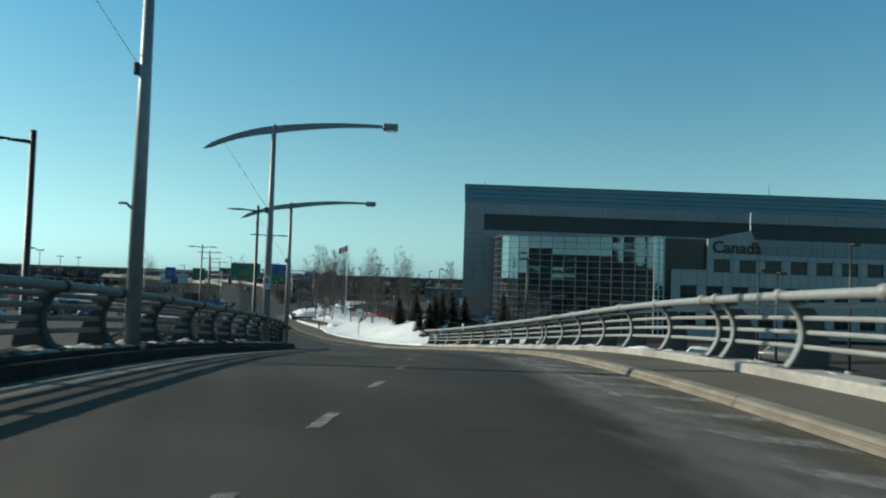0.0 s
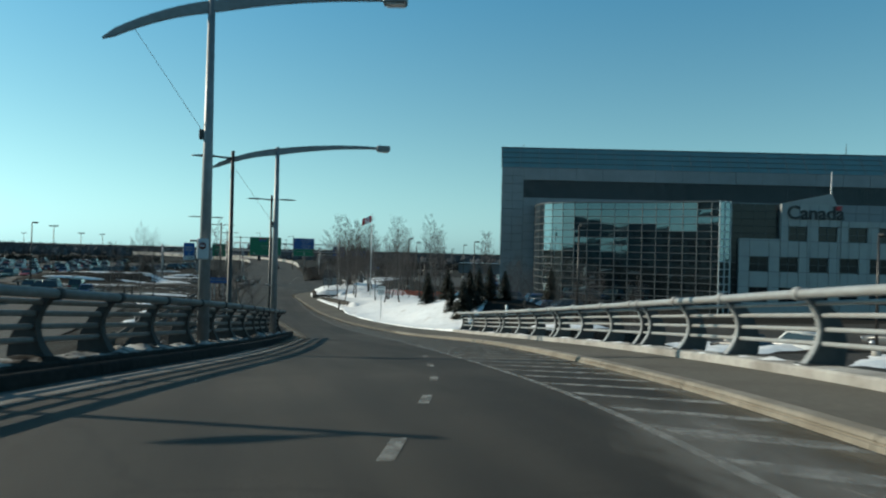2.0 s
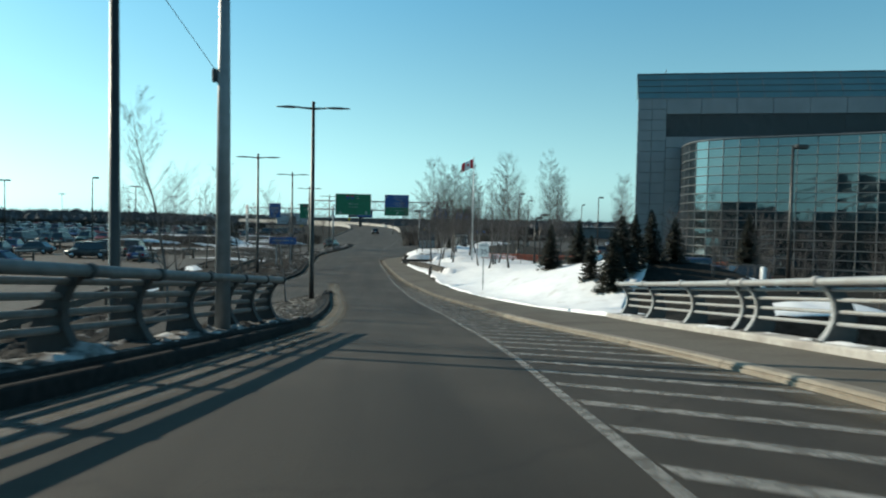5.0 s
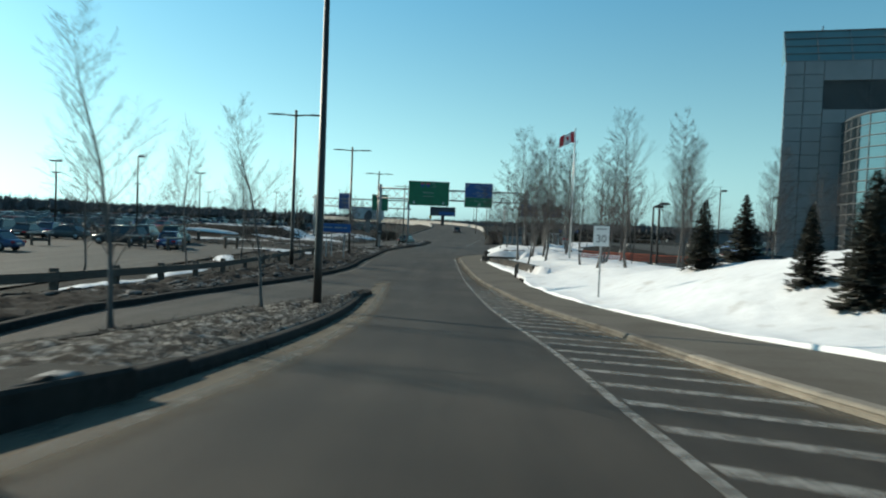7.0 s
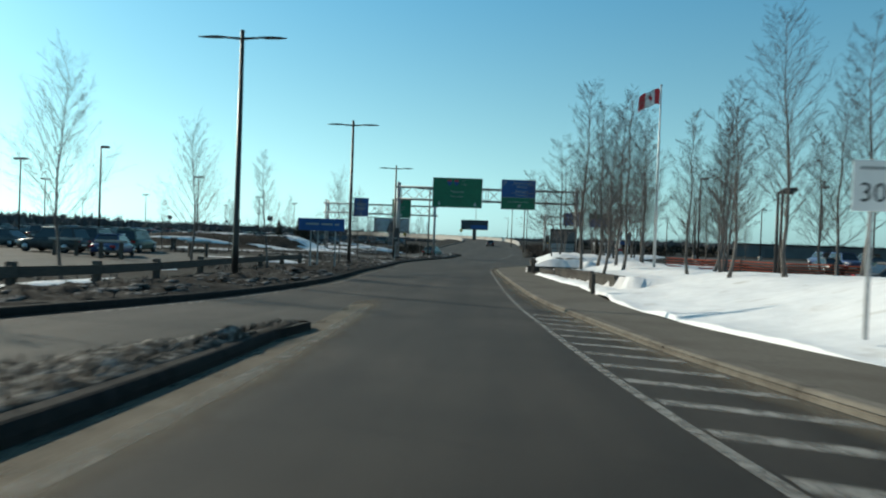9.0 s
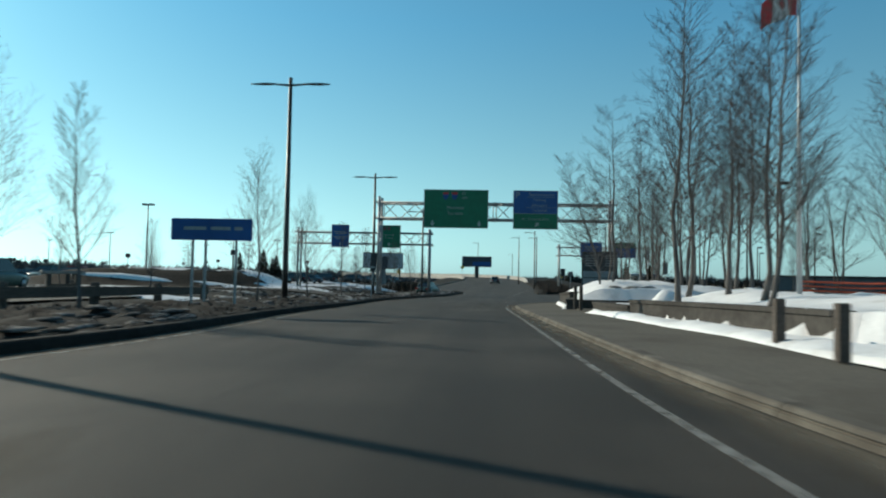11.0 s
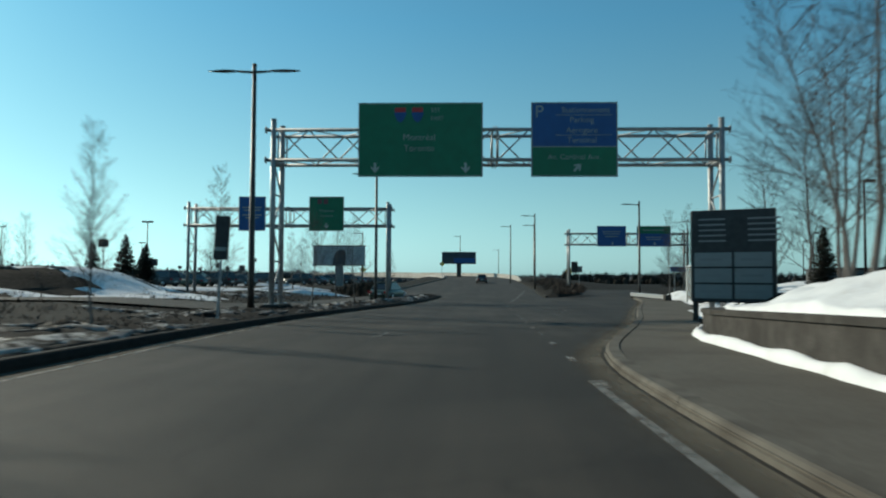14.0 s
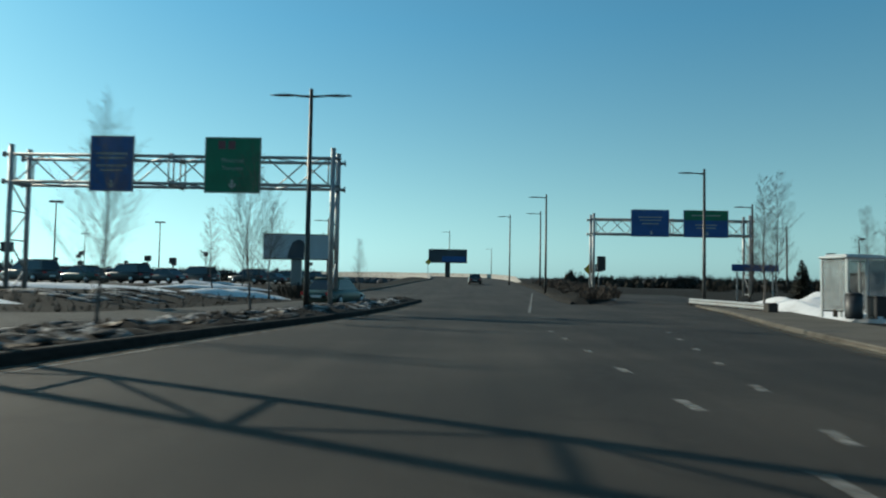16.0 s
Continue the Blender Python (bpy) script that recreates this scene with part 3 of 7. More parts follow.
def far_bend(y):
    """How far the road has swung to the west on the overpass."""
    return -45.0 * (max(0.0, y - 312) / 110) ** 2


def ground_z(x, y):
    base = low_z(y) if y < 440 else -1.0
    z = base - 0.06
    if y > 255:
        z = lerp(z, -0.4, (abs(x - 3.0 - far_bend(min(y, 440))) - 10 - 25 * lerp(1, 0, (y - 255) / 45)) / 14)
    if y >= 118.5:
        z = lerp(z, ROAD_Z(y) - 0.06, (x + 2.6) / 1.6)
        if y < 200 and x > WALK_R(y) + 0.3:
            z = bank_ground(x, y) - 0.12 - (0.8 * lerp(0, 1, (y - 167.5) / 2) * lerp(1, 0, (y - 175) / 2) if x < 11.5 and 167 < y < 177 else 0)
    if x < -9:
        z = lerp(z, 0.15, (-x - 9) / 8)
    if x < -14 and 200 < y < 240:
        d = y - feeder_y(x) - 3.2
        z += 1.55 * lerp(0, 1, (-x - 17) / 4.5) * lerp(1, 0, (-x - 34) / 10) * lerp(0, 1, d / 4) * lerp(1, 0, (d - 8) / 6)
    if x > 12 and y > 200:
        z = lerp(z, 0.35, (x - max(WALK_R(min(y, 240)), 18)) / 10)
    if abs(x) > 150 or y > 360 or y < 20:
        z = lerp(z, -0.6, max((abs(x) - 150) / 100, (y - 360) / 60, (20 - y) / 40))
    return z


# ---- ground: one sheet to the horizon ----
def axis(parts):
    out = []
    for a, b, s in parts:
        out += list(np.arange(a, b, s))
    return out + [parts[-1][1]]


def build_ground():
    xs = axis([(-4000, -1000, 500), (-1000, -200, 100), (-200, -60, 20), (-60, -16, 2), (-16, 30, 0.8), (30, 60, 3), (60, 200, 20), (200, 1000, 100), (1000, 4000, 500)])
    ys = axis([(-3000, -500, 500), (-500, 0, 50), (0, 100, 5), (100, 118, 1.5), (118, 119, 0.5), (119, 260, 1.2), (260, 420, 8), (420, 1000, 60), (1000, 5000, 500)])
    vs = [(x, y, ground_z(x, y) + (0.06 * hill(x, y, 0.4) if -60 < x < 60 and 100 < y < 260 and (x < -9 or x > WALK_R(min(max(y, 60), 240)) + 1) else 0)) for y in ys for x in xs]
    w = len(xs)
    m = Mesh(True).add(vs, [(j * w + i, j * w + i + 1, (j + 1) * w + i + 1, (j + 1) * w + i) for j in range(len(ys) - 1) for i in range(w - 1)])
    tagged(part("ground", m, "grass"), "brown winter grass ground reaching the horizon", "ground", kind="structure")


build_ground()


def strip(left, right, y0, y1, z_of, step=1.5, cols=6, dz=0.0):
    """A sheet between two edges."""
    rows, y = [], y0
    n = max(1, int(round((y1 - y0) / step)))
    for i in range(n + 1):
        y = y0 + (y1 - y0) * i / n
        a, b = left(y), right(y)
        rows.append([(a + (b - a) * k / cols, y, z_of(y) + dz) for k in range(cols + 1)])
    return rows


def road_left(y):
    if y < 121:
        return KERB_L(y) - 0.05
    if y < 139:
        return -1.3
    if y < 238:
        return VERGE(y) - 0.1
    return lerp(VERGE(238) - 0.1, -8.6, (y - 238) / 12) if y < 252 else -8.6 + 5.2 * min(1.0, (y - 252) / 75) + far_bend(y)


def road_right(y):
    if y < 240:
        return KERB_R(y) + 0.05
    return lerp(KERB_R(240), 30, (y - 240) / 24) if y < 262 else 30


def main_right(y):
    return road_right(y) if y < 262 else lerp(30, 9.8, (y - 262) / 4) + far_bend(y)


tagged(part("road", Mesh(True).sweep(strip(road_left, road_right, 20, 121, ROAD_Z)), "asphalt"), "worn grey asphalt road over the bridge", "road", kind="structure")
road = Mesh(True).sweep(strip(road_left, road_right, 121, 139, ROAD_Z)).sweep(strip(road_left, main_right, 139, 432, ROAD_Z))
tagged(part("road", road, "asphalt_dark"), "dark worn asphalt road with salt stains", "road", kind="structure")
side_road = Mesh(True).sweep(strip(lambda y: VERGE(y) - 0.1, lambda y: -1.3, 60, 139, low_z))
tagged(part("road", side_road, "asphalt"), "grey asphalt slip road beside the ramp", "road", kind="structure")


feeder_x = rope([(199.6, -34), (200.6, -26), (202.6, -17.5), (205, -13), (208, -10.4), (213, -8.8), (220, -8.2), (228, -7.4), (238, -6.2), (250, -4.8)], step=0.2, soft=0.6)
feeder_mid = [Vector((x, feeder_y(x), 0)) for x in np.linspace(-75, -36, 12)] + [Vector((feeder_x(y), y, 0)) for y in np.concatenate([np.linspace(199.8, 208, 24), np.linspace(209, 250, 30)])]
feeder_rows = []
for i, p in enumerate(feeder_mid):
    d = (feeder_mid[min(i + 1, len(feeder_mid) - 1)] - feeder_mid[max(i - 1, 0)]).normalized()
    n, row = Vector((d.y, -d.x, 0)), []
    for j in range(7):
        q = p + n * 2.3 * (j / 3 - 1)
        row.append((q.x, q.y, max(ground_z(q.x, q.y), ROAD_Z(q.y) - 0.06) + 0.09))
    feeder_rows.append(row)
tagged(part("road", Mesh(True).sweep(feeder_rows), "lot"), "grey asphalt feeder road from the car park", "road", kind="structure")


# ---- bridge deck under the road, sidewalk and parapets ----
def deck_rows():
    rows = []
    for i in range(68):
        y = 20 + 101 * i / 67
        a, b, z = RAIL_L(min(y, 115)) - 0.45 + (0.0 if y < 115 else 0.12 * (y - 115)), RAIL_R(min(y, 119)) + 0.45, ROAD_Z(y)
        rows.append([(a, y, z - 0.03), (b, y, z - 0.03), (b, y, z - 0.9), (a, y, z - 0.9)])
    return rows


tagged(part("bridge_deck", Mesh().sweep(deck_rows(), close=True, caps=True), "parapet"), "grey concrete bridge deck slab", "bridge", kind="structure")
abut = Mesh().box(-2.6, 116.5, -0.5, 10.0, 118.6, 1.2)
tagged(part("abutment", abut, "parapet"), "grey concrete abutment wall under the bridge end", "abutment", kind="structure")


def walk_rows(y0, y1):
    rows = []
    n = int((y1 - y0) / 1.0)
    for i in range(n + 1):
        y = y0 + (y1 - y0) * i / n
        a, b, z = KERB_R(y) + 0.26, WALK_R(y), ROAD_Z(y)
        rows.append([(a, y, z - 0.02), (a, y, z + 0.1), ((a + b) / 2, y, z + 0.115), (b, y, z + 0.135), (b, y, z - 0.05)])
    return rows


tagged(part("pavement", Mesh().sweep(walk_rows(20, 238), caps=True), "walk"), "sand-stained concrete sidewalk along the road", "sidewalk", kind="structure")


def kerb_piece_rows(edge, y0, y1, side, height, width, z_of):
    rows = []
    for i in range(4):
        y = y0 + (y1 - y0) * i / 3
        x, z = edge(y), z_of(y)
        lip = ((0.004, 0.045), (0.03, 0.052), (0.034, 0.066), (0.012, 0.074)) if side > 0 else ((0.006, 0.06),)
        rows.append([(x + side * u, y, z + v) for u, v in ((0, -0.05), *lip, (0.025, height - 0.04), (0.045, height - 0.012), (0.07, height), (width, height), (width, -0.05))])
    return rows


def kerb_line(name, label, edge, y0, y1, side, height, width, material, length=3.0, z_of=None):
    k = thing(name, label, "kerb", kind="structure")
    y = y0
    while y < y1 - 0.3:
        e = min(y + length, y1)
        part("kerb_stone", Mesh().sweep(kerb_piece_rows(edge, y + 0.012, e - 0.012, side, height, width, z_of or ROAD_Z), close=True, caps=True), material, k)
        y = e
    return k


kerb_line("kerb", "sand-coloured concrete kerb with open joints beside the sidewalk", KERB_R, 30, 122, 1, 0.11, 0.25, "kerb_pale", 4.0)
kerb_line("kerb", "brownish worn concrete kerb beside the sidewalk", KERB_R, 122, 238, 1, 0.115, 0.25, "kerb", 4.0)
kerb_line("kerb", "dark concrete kerb along the muddy verge, darkened as in shade", VERGE, 104, 238, -1, 0.17, 0.22, "kerb_dark", 4.0, low_z)
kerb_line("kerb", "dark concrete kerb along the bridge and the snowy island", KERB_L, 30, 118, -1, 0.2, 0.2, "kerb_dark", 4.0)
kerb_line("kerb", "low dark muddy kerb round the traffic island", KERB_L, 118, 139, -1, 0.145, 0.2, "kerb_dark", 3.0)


def parapet(edge, y0, y1, lo, hi, h, name, label, material="parapet"):
    rows = []
    n = int((y1 - y0) / 1.2)
    for i in range(n + 1):
        y = y0 + (y1 - y0) * i / n
        x, z = edge(y), ROAD_Z(y)
        rows.append([(x + lo, y, z - 0.1), (x + lo, y, z + h - 0.03), (x + lo + 0.03, y, z + h), (x + hi - 0.03, y, z + h), (x + hi, y, z + h - 0.03), (x + hi, y, z - 0.1)])
    return tagged(part(name, Mesh().sweep(rows, close=True, caps=True), material), label, "parapet", kind="structure")


PARA_H = 0.27
parapet(RAIL_R, 30, 120, -0.22, 0.4, PARA_H, "parapet", "low pale concrete plinth under the bridge railing")
# west plinth takes the shade-darkened kerb colour, not the pale concrete
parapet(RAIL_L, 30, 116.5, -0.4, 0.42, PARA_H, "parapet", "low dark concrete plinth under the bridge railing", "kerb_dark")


def barrier(edge, y0, y1, label):
    """Concrete barrier with a sloping foot, along the overpass."""
    rows = []
    for i in range(61):
        y = y0 + (y1 - y0) * i / 60
        x, z, h = edge(y), ROAD_Z(y), 0.85 * lerp(0.35, 1, (y - y0) / 12)
        rows.append([(x - 0.3, y, z - 0.6), (x - 0.28, y, z + 0.12), (x - 0.12, y, z + 0.35 * h), (x - 0.1, y, z + h), (x + 0.1, y, z + h), (x + 0.12, y, z + 0.35 * h), (x + 0.28, y, z + 0.12), (x + 0.3, y, z - 0.6)])
    tagged(part("barrier", Mesh().sweep(rows, close=True, caps=True), "parapet"), label, "barrier", kind="structure")


barrier(lambda y: main_right(y) + 0.35, 300, 432, "pale concrete barrier along the outside of the overpass")
barrier(lambda y: road_left(y) - 0.35, 322, 432, "pale concrete barrier along the inside of the overpass")
kerb_line("kerb", "grey concrete kerb beyond the feeder road", lambda y: road_left(y) - 0.02, 254, 322, -1, 0.17, 0.22, "kerb", 5.0)


# ---- road markings ----
def painted(name, quads, material, label, category="road marking"):
    m = Mesh()
    for q in quads:
        m.add(q, [(0, 1, 2, 3)])
    return tagged(part(name, m, material), label, category, kind="structure")


def painted_pieces(name, strokes, material, label):
    """Stripes or dashes, each a part of its own."""
    t = thing(name, label, "road marking", kind="structure")
    for quads in strokes:
        m = Mesh()
        for q in quads:
            m.add(q, [(0, 1, 2, 3)])
        part("stripe" if name == "hatching" else "dash", m, material, t)


def line_quads(edge, y0, y1, width, step=1.5, lift=0.006, ragged=0.0):
    """Quads along an edge; ragged: how far both borders wander."""
    out, y = [], y0
    while y < y1 - 1e-3:
        e = min(y + step, y1)
        row = []
        for v in (y, e):
            c, z = edge(v), ROAD_Z(v) + lift
            row.append(((c - width / 2 - ragged * (0.5 + hill(1, v, 1.3)), v, z), (c + width / 2 + ragged * (hill(5, v, 0.9) + 0.6 * hill(9, v, 3.1)), v, z)))
        out.append([row[0][0], row[0][1], row[1][1], row[1][0]])
        y = e
    return out


painted("edge_line", line_quads(EDGE, 98, 140, 0.12), "line", "worn white edge line on the road")
painted("edge_line", line_quads(EDGE, 140, 180, 0.105), "line_dull", "dull worn edge line beside the sidewalk")
painted("edge_line", line_quads(EDGE, 75, 98, 0.11), "hatch_faint", "nearly rubbed-out edge line on the bridge")
hatch, faint = [], []
y = 100.3 - 1.32 * 25
while y < 146:
    a, slope = EDGE(y) + 0.1, lerp(-1.1, -0.85, (y - 80) / 20) + 0.4 * lerp(0, 1, (y - 106) / 16)
    b = a
    while b < a + 6 and KERB_R(y + slope * (b - a)) - 0.12 > b:
        b += 0.1
    n, stroke = max(1, int((b - a) / 0.7)), []
    (hatch if y > 84 else faint).append(stroke)
    for k in range(n):
        x0, x1 = a + (b - a) * k / n, a + (b - a) * (k + 1) / n
        y0, y1 = y + slope * (x0 - a), y + slope * (x1 - a)
        w = 0.16 if y > 84 else 0.24
        stroke.append([(x0, y0 - w, ROAD_Z(y0 - w) + 0.006), (x1, y1 - w, ROAD_Z(y1 - w) + 0.006), (x1, y1 + w, ROAD_Z(y1 + w) + 0.006), (x0, y0 + w, ROAD_Z(y0 + w) + 0.006)])
    y += 1.32
painted_pieces("hatching", faint, "hatch_faint", "nearly rubbed-out hatching beside the bridge kerb")
painted_pieces("hatching", hatch, "hatch", "faded white diagonal hatching beside the kerb")
dash_line = rope([(60, -9.3), (73.4, -4.5), (78.7, -2.5), (82.9, -1.2), (85.6, -0.3), (88.1, 0.42), (91, 1.05), (94.3, 1.72), (97, 2.3)], soft=1.0)
dashes = []
for y in (62.1, 65.0, 67.9, 70.7, 73.4, 76.3, 79.2, 82.4, 85.2, 87.8, 90.8, 94.0):
    dashes.append(line_quads(dash_line, y, y + 0.8, 0.13))
painted_pieces("lane_dashes", dashes, "hatch", "rubbed lane dashes on the bridge")
dashes = []
for y in (179.4, 182.4, 185.5, 188.6, 191.6, 194.9, 197.8, 200.8, 203.8, 207, 210, 213.2):
    dashes.append(line_quads(lambda v: 2.6 + 0.02 * (v - 179), y, y + 0.65, 0.13))
for y in (196.4, 199.2, 202.0, 204.9, 207.7, 210.6):
    dashes.append(line_quads(lambda v: 4.15 + 0.2 * (v - 199.3), y, y + 0.55, 0.13))
dashes.append(line_quads(lambda v: -1.05 + 0.05 * (v - 188), 187.1, 189.0, 0.12))
painted_pieces("lane_dashes", dashes, "hatch_faint", "worn white lane dashes on the asphalt")
painted("edge_line", line_quads(lambda v: 4.3 + 0.105 * (v - 227), 224, 262, 0.14), "line", "white line along the gore")
painted("edge_line", line_quads(lambda v: VERGE(v) + 0.45, 140, 236, 0.1), "hatch_faint", "faded edge line along the verge kerb")
painted("edge_line", line_quads(lambda v: KERB_L(v) + 0.52, 96, 146, 0.2), "yellow_line", "rubbed pale yellow edge line along the island kerb")


def drift(name, edge, y0, y1, offsets, material, label, category="road sand", lift=0.005):
    """A soft-bordered strip of sand or salt; offsets: (distance from the edge, cover) across it."""
    rows, cover = [], []
    n = int((y1 - y0) / 0.5)
    for i in range(n + 1):
        y = y0 + (y1 - y0) * i / n
        end = min(1.0, (y - y0) / 3, (y1 - y) / 3)
        rows.append([(edge(y) + o, y, ROAD_Z(y) + lift) for o, c in offsets])
        cover += [c * end for o, c in offsets]
    ob = part(name, Mesh().sweep(rows), material)
    ob.data.attributes.new("cover", "FLOAT", "POINT").data.foreach_set("value", cover)
    return tagged(ob, label, category, kind="structure")


drift("gutter_sand", KERB_L, 100, 149, ((0.02, 0.75), (0.25, 0.85), (0.45, 0.95), (0.62, 0.75), (0.85, 0.2), (1.15, 0.0)), "drift_sand", "broad drift of pale sand along the island kerb")
drift("salt_streak", KERB_L, 60, 114, ((0.02, 0.3), (0.2, 0.6), (0.42, 0.95), (0.6, 0.9), (0.85, 0.4), (1.2, 0.0)), "drift_salt", "dried salt on the asphalt along the kerb", "road salt")
drift("gutter_sand", lambda y: KERB_R(y), 62, 236, ((-0.75, 0.0), (-0.45, 0.3), (-0.22, 0.7), (-0.05, 0.85)), "drift_sand", "drift of road sand in the gutter")
drift("salt_streak", lambda y: KERB_R(y), 62, 86, ((-2.0, 0.0), (-1.4, 0.55), (-0.9, 0.6), (-0.4, 0.45), (-0.05, 0.2)), "drift_salt", "dried salt and rubbed paint beside the bridge kerb", "road salt", 0.0045)
drift("gutter_sand", VERGE, 150, 236, ((0.02, 0.6), (0.2, 0.7), (0.4, 0.35), (0.7, 0.0)), "drift_sand", "thin drift of grit along the verge kerb")


# ---- islands, verges and snow ----
def mound(left, right, y0, y1, z_of, height, name, material, label, cols=10, step=0.6, rough=0.12, kind="structure", base=0.14, category="island", fine=1.3, taper=0.0):
    rows = []
    n = max(2, int((y1 - y0) / step))
    for i in range(n + 1):
        y = y0 + (y1 - y0) * i / n
        a, b = left(y), right(y)
        row = [(a, y, z_of(y) - 0.1)]
        end = min(1.0, (y1 - y) / taper, (y - y0) / taper + (1 if taper > 2 else 0)) if taper else 1.0
        for k in range(cols + 1):
            s = k / cols
            x = a + (b - a) * s
            row.append((x, y, z_of(y) - 0.02 + end * (0.02 + base + height * math.sin(math.pi * s) ** 0.6 + rough * hill(x, y, fine) * (0.2 + math.sin(math.pi * s)) + 0.5 * rough * hill(x, y, fine * 3.1))))
        rows.append(row + [(b, y, z_of(y) - 0.1)])
    return tagged(part(name, Mesh(True).sweep(rows), material), label, category, kind=kind)


def island_left(y):
    return lerp(-2.75, -0.85, (y - 127) / 12)


mound(island_left, lambda y: KERB_L(y) - 0.18, 116, 139, lambda y: ROAD_Z(y), 0.1, "island", "island_mud", "muddy traffic island with dirty melting snow", rough=0.1, cols=20, step=0.16, fine=2.3, taper=2.5, base=0.12)
isle = thing("kerb", "dark muddy kerb on the back of the traffic island", "kerb", kind="structure")
for i in range(7):
    ya, yb = 127.6 + 1.62 * i + 0.01, 127.6 + 1.62 * (i + 1) - 0.01
    part("kerb_stone", Mesh().sweep([[(island_left(y) - 0.12, y, ROAD_Z(y) - 0.05), (island_left(y) - 0.1, y, ROAD_Z(y) + 0.12), (island_left(y) + 0.06, y, ROAD_Z(y) + 0.14), (island_left(y) + 0.08, y, ROAD_Z(y) - 0.05)] for y in (ya, (ya + yb) / 2, yb)], close=True, caps=True), "kerb_dark", isle)
nose = [[(-1.0 - 0.17 * math.cos(t) * k, 139.0 + 0.3 * math.sin(t) * k, ROAD_Z(139) + z) for t in np.linspace(0, math.pi, 9)] for k, z in ((1.1, -0.05), (1.05, 0.09), (0.75, 0.14), (0.02, 0.145))]
tagged(part("kerb", Mesh(True).sweep(nose), "kerb_dark"), "rounded dark concrete nose of the island", "kerb", kind="structure")
side_wall = [[(-2.85, y, low_z(y) - 0.3), (-2.85, y, max(low_z(y), ROAD_Z(y)) + 0.18), (-2.6, y, max(low_z(y), ROAD_Z(y)) + 0.18), (-2.6, y, low_z(y) - 0.3)] for y in np.arange(110, 128.5, 1.0)]
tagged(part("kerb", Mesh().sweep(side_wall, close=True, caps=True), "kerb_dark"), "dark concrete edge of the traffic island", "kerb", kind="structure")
mound(VERGE_IN, lambda y: VERGE(y) - 0.2, 104, 237, low_z, 0.12, "verge", "verge", "muddy verge of dead grass and grit", cols=22, step=0.35, rough=0.17, fine=1.9, category="verge")
mound(lambda y: VERGE(y) - 1.7, lambda y: VERGE(y) - 0.5, 108, 234, lambda y: low_z(y) + 0.1, 0.02, "snow", "slush", "dirty melting snow along the verge", cols=8, step=0.3, rough=0.22, fine=1.8, base=-0.04, category="snow")


PLANTER = rope([(154, 0.95), (166, 0.80), (166.3, 0.60), (170.4, 0.58), (174.5, 0.56), (176.9, 0.58), (177.2, 0.84), (181, 0.74), (185.3, 0.6), (190, 0.42)], step=0.2, soft=0.3)


WALL_X = rope([(150, 8.0), (156.5, 7.5), (160, 7.0), (163.5, 6.45), (166.2, 5.97), (170.5, 5.48), (174.5, 4.95), (177, 5.36), (182, 5.55), (185.3, 5.75), (187.6, 6.3), (190, 7.4)], step=0.2, soft=0.3)


def snow_sheet():
    rows = []
    for i in range(190):
        y = 119.6 + 69.6 * i / 189
        row = []
        for k in range(37):
            d = 0.12 + 0.25 * hill(0, y, 0.35) + (k / 36) ** 1.5 * (lerp(1.2, 8, (y - 120.5) / 13) if y < 136 else lerp(8, 12.5, (y - 136) / 20))
            x = (WALL_X(y) + 0.18 if 174.6 < y < 189 else WALK_R(y)) + max(0.02, d)
            z = bank_ground(x, y) + (0.05 if k < 36 else -0.2) + 0.10 * hill(x, y, 0.45) + 0.04 * hill(x, y, 1.6)
            if k == 0:
                z = ROAD_Z(y) + 0.1
            if 155 < y < 190 and x < WALL_X(y) + 0.15:
                z = min(z, ROAD_Z(y) + 0.24 + 0.06 * hill(x, y, 1.3))
            elif 155 < y < 190:
                z = max(z, PLANTER(y) - 0.03 + 0.05 * hill(x, y, 1.9))
            if y > 166:
                z += 0.08 * lerp(0, 1, (d - 1.2) / 1.5) + ((0.17 * hill(x, y, 1.1) + 0.07 * hill(x, y, 2.7)) * lerp(0, 1, (d - 0.5) / 1.5) if y < 184 else 0)
            if 174.6 < y < 189 and x > WALL_X(y) + 0.12:
                z = max(z, PLANTER(y) + 0.07 + (1.3 - PLANTER(y)) * lerp(0, 1, (x - WALL_X(y) - 0.1) / 1.7) * lerp(1, 0, (y - 181) / 7) * lerp(0.55, 1, (y - 174.6) / 3) * lerp(1, -0.6, (x - WALL_X(y) - 4.2) / 3.5) + 0.1 * hill(x, y, 1.4) + 0.07 * hill(x, y, 3.3))
            if 174.6 < y < 189 and k == 0:
                z = PLANTER(y) - 0.15
            if 170.3 < y < 174.5:
                z = lerp(ROAD_Z(y) + 0.06, z, (x - 8.5) / 3)
            row.append((x, y, z))
        rows.append(row)
    return rows


tagged(part("snow_bank", Mesh(True).sweep(snow_sheet()), "snow"), "bright old snow covering the bank beyond the sidewalk", "snow", kind="structure")


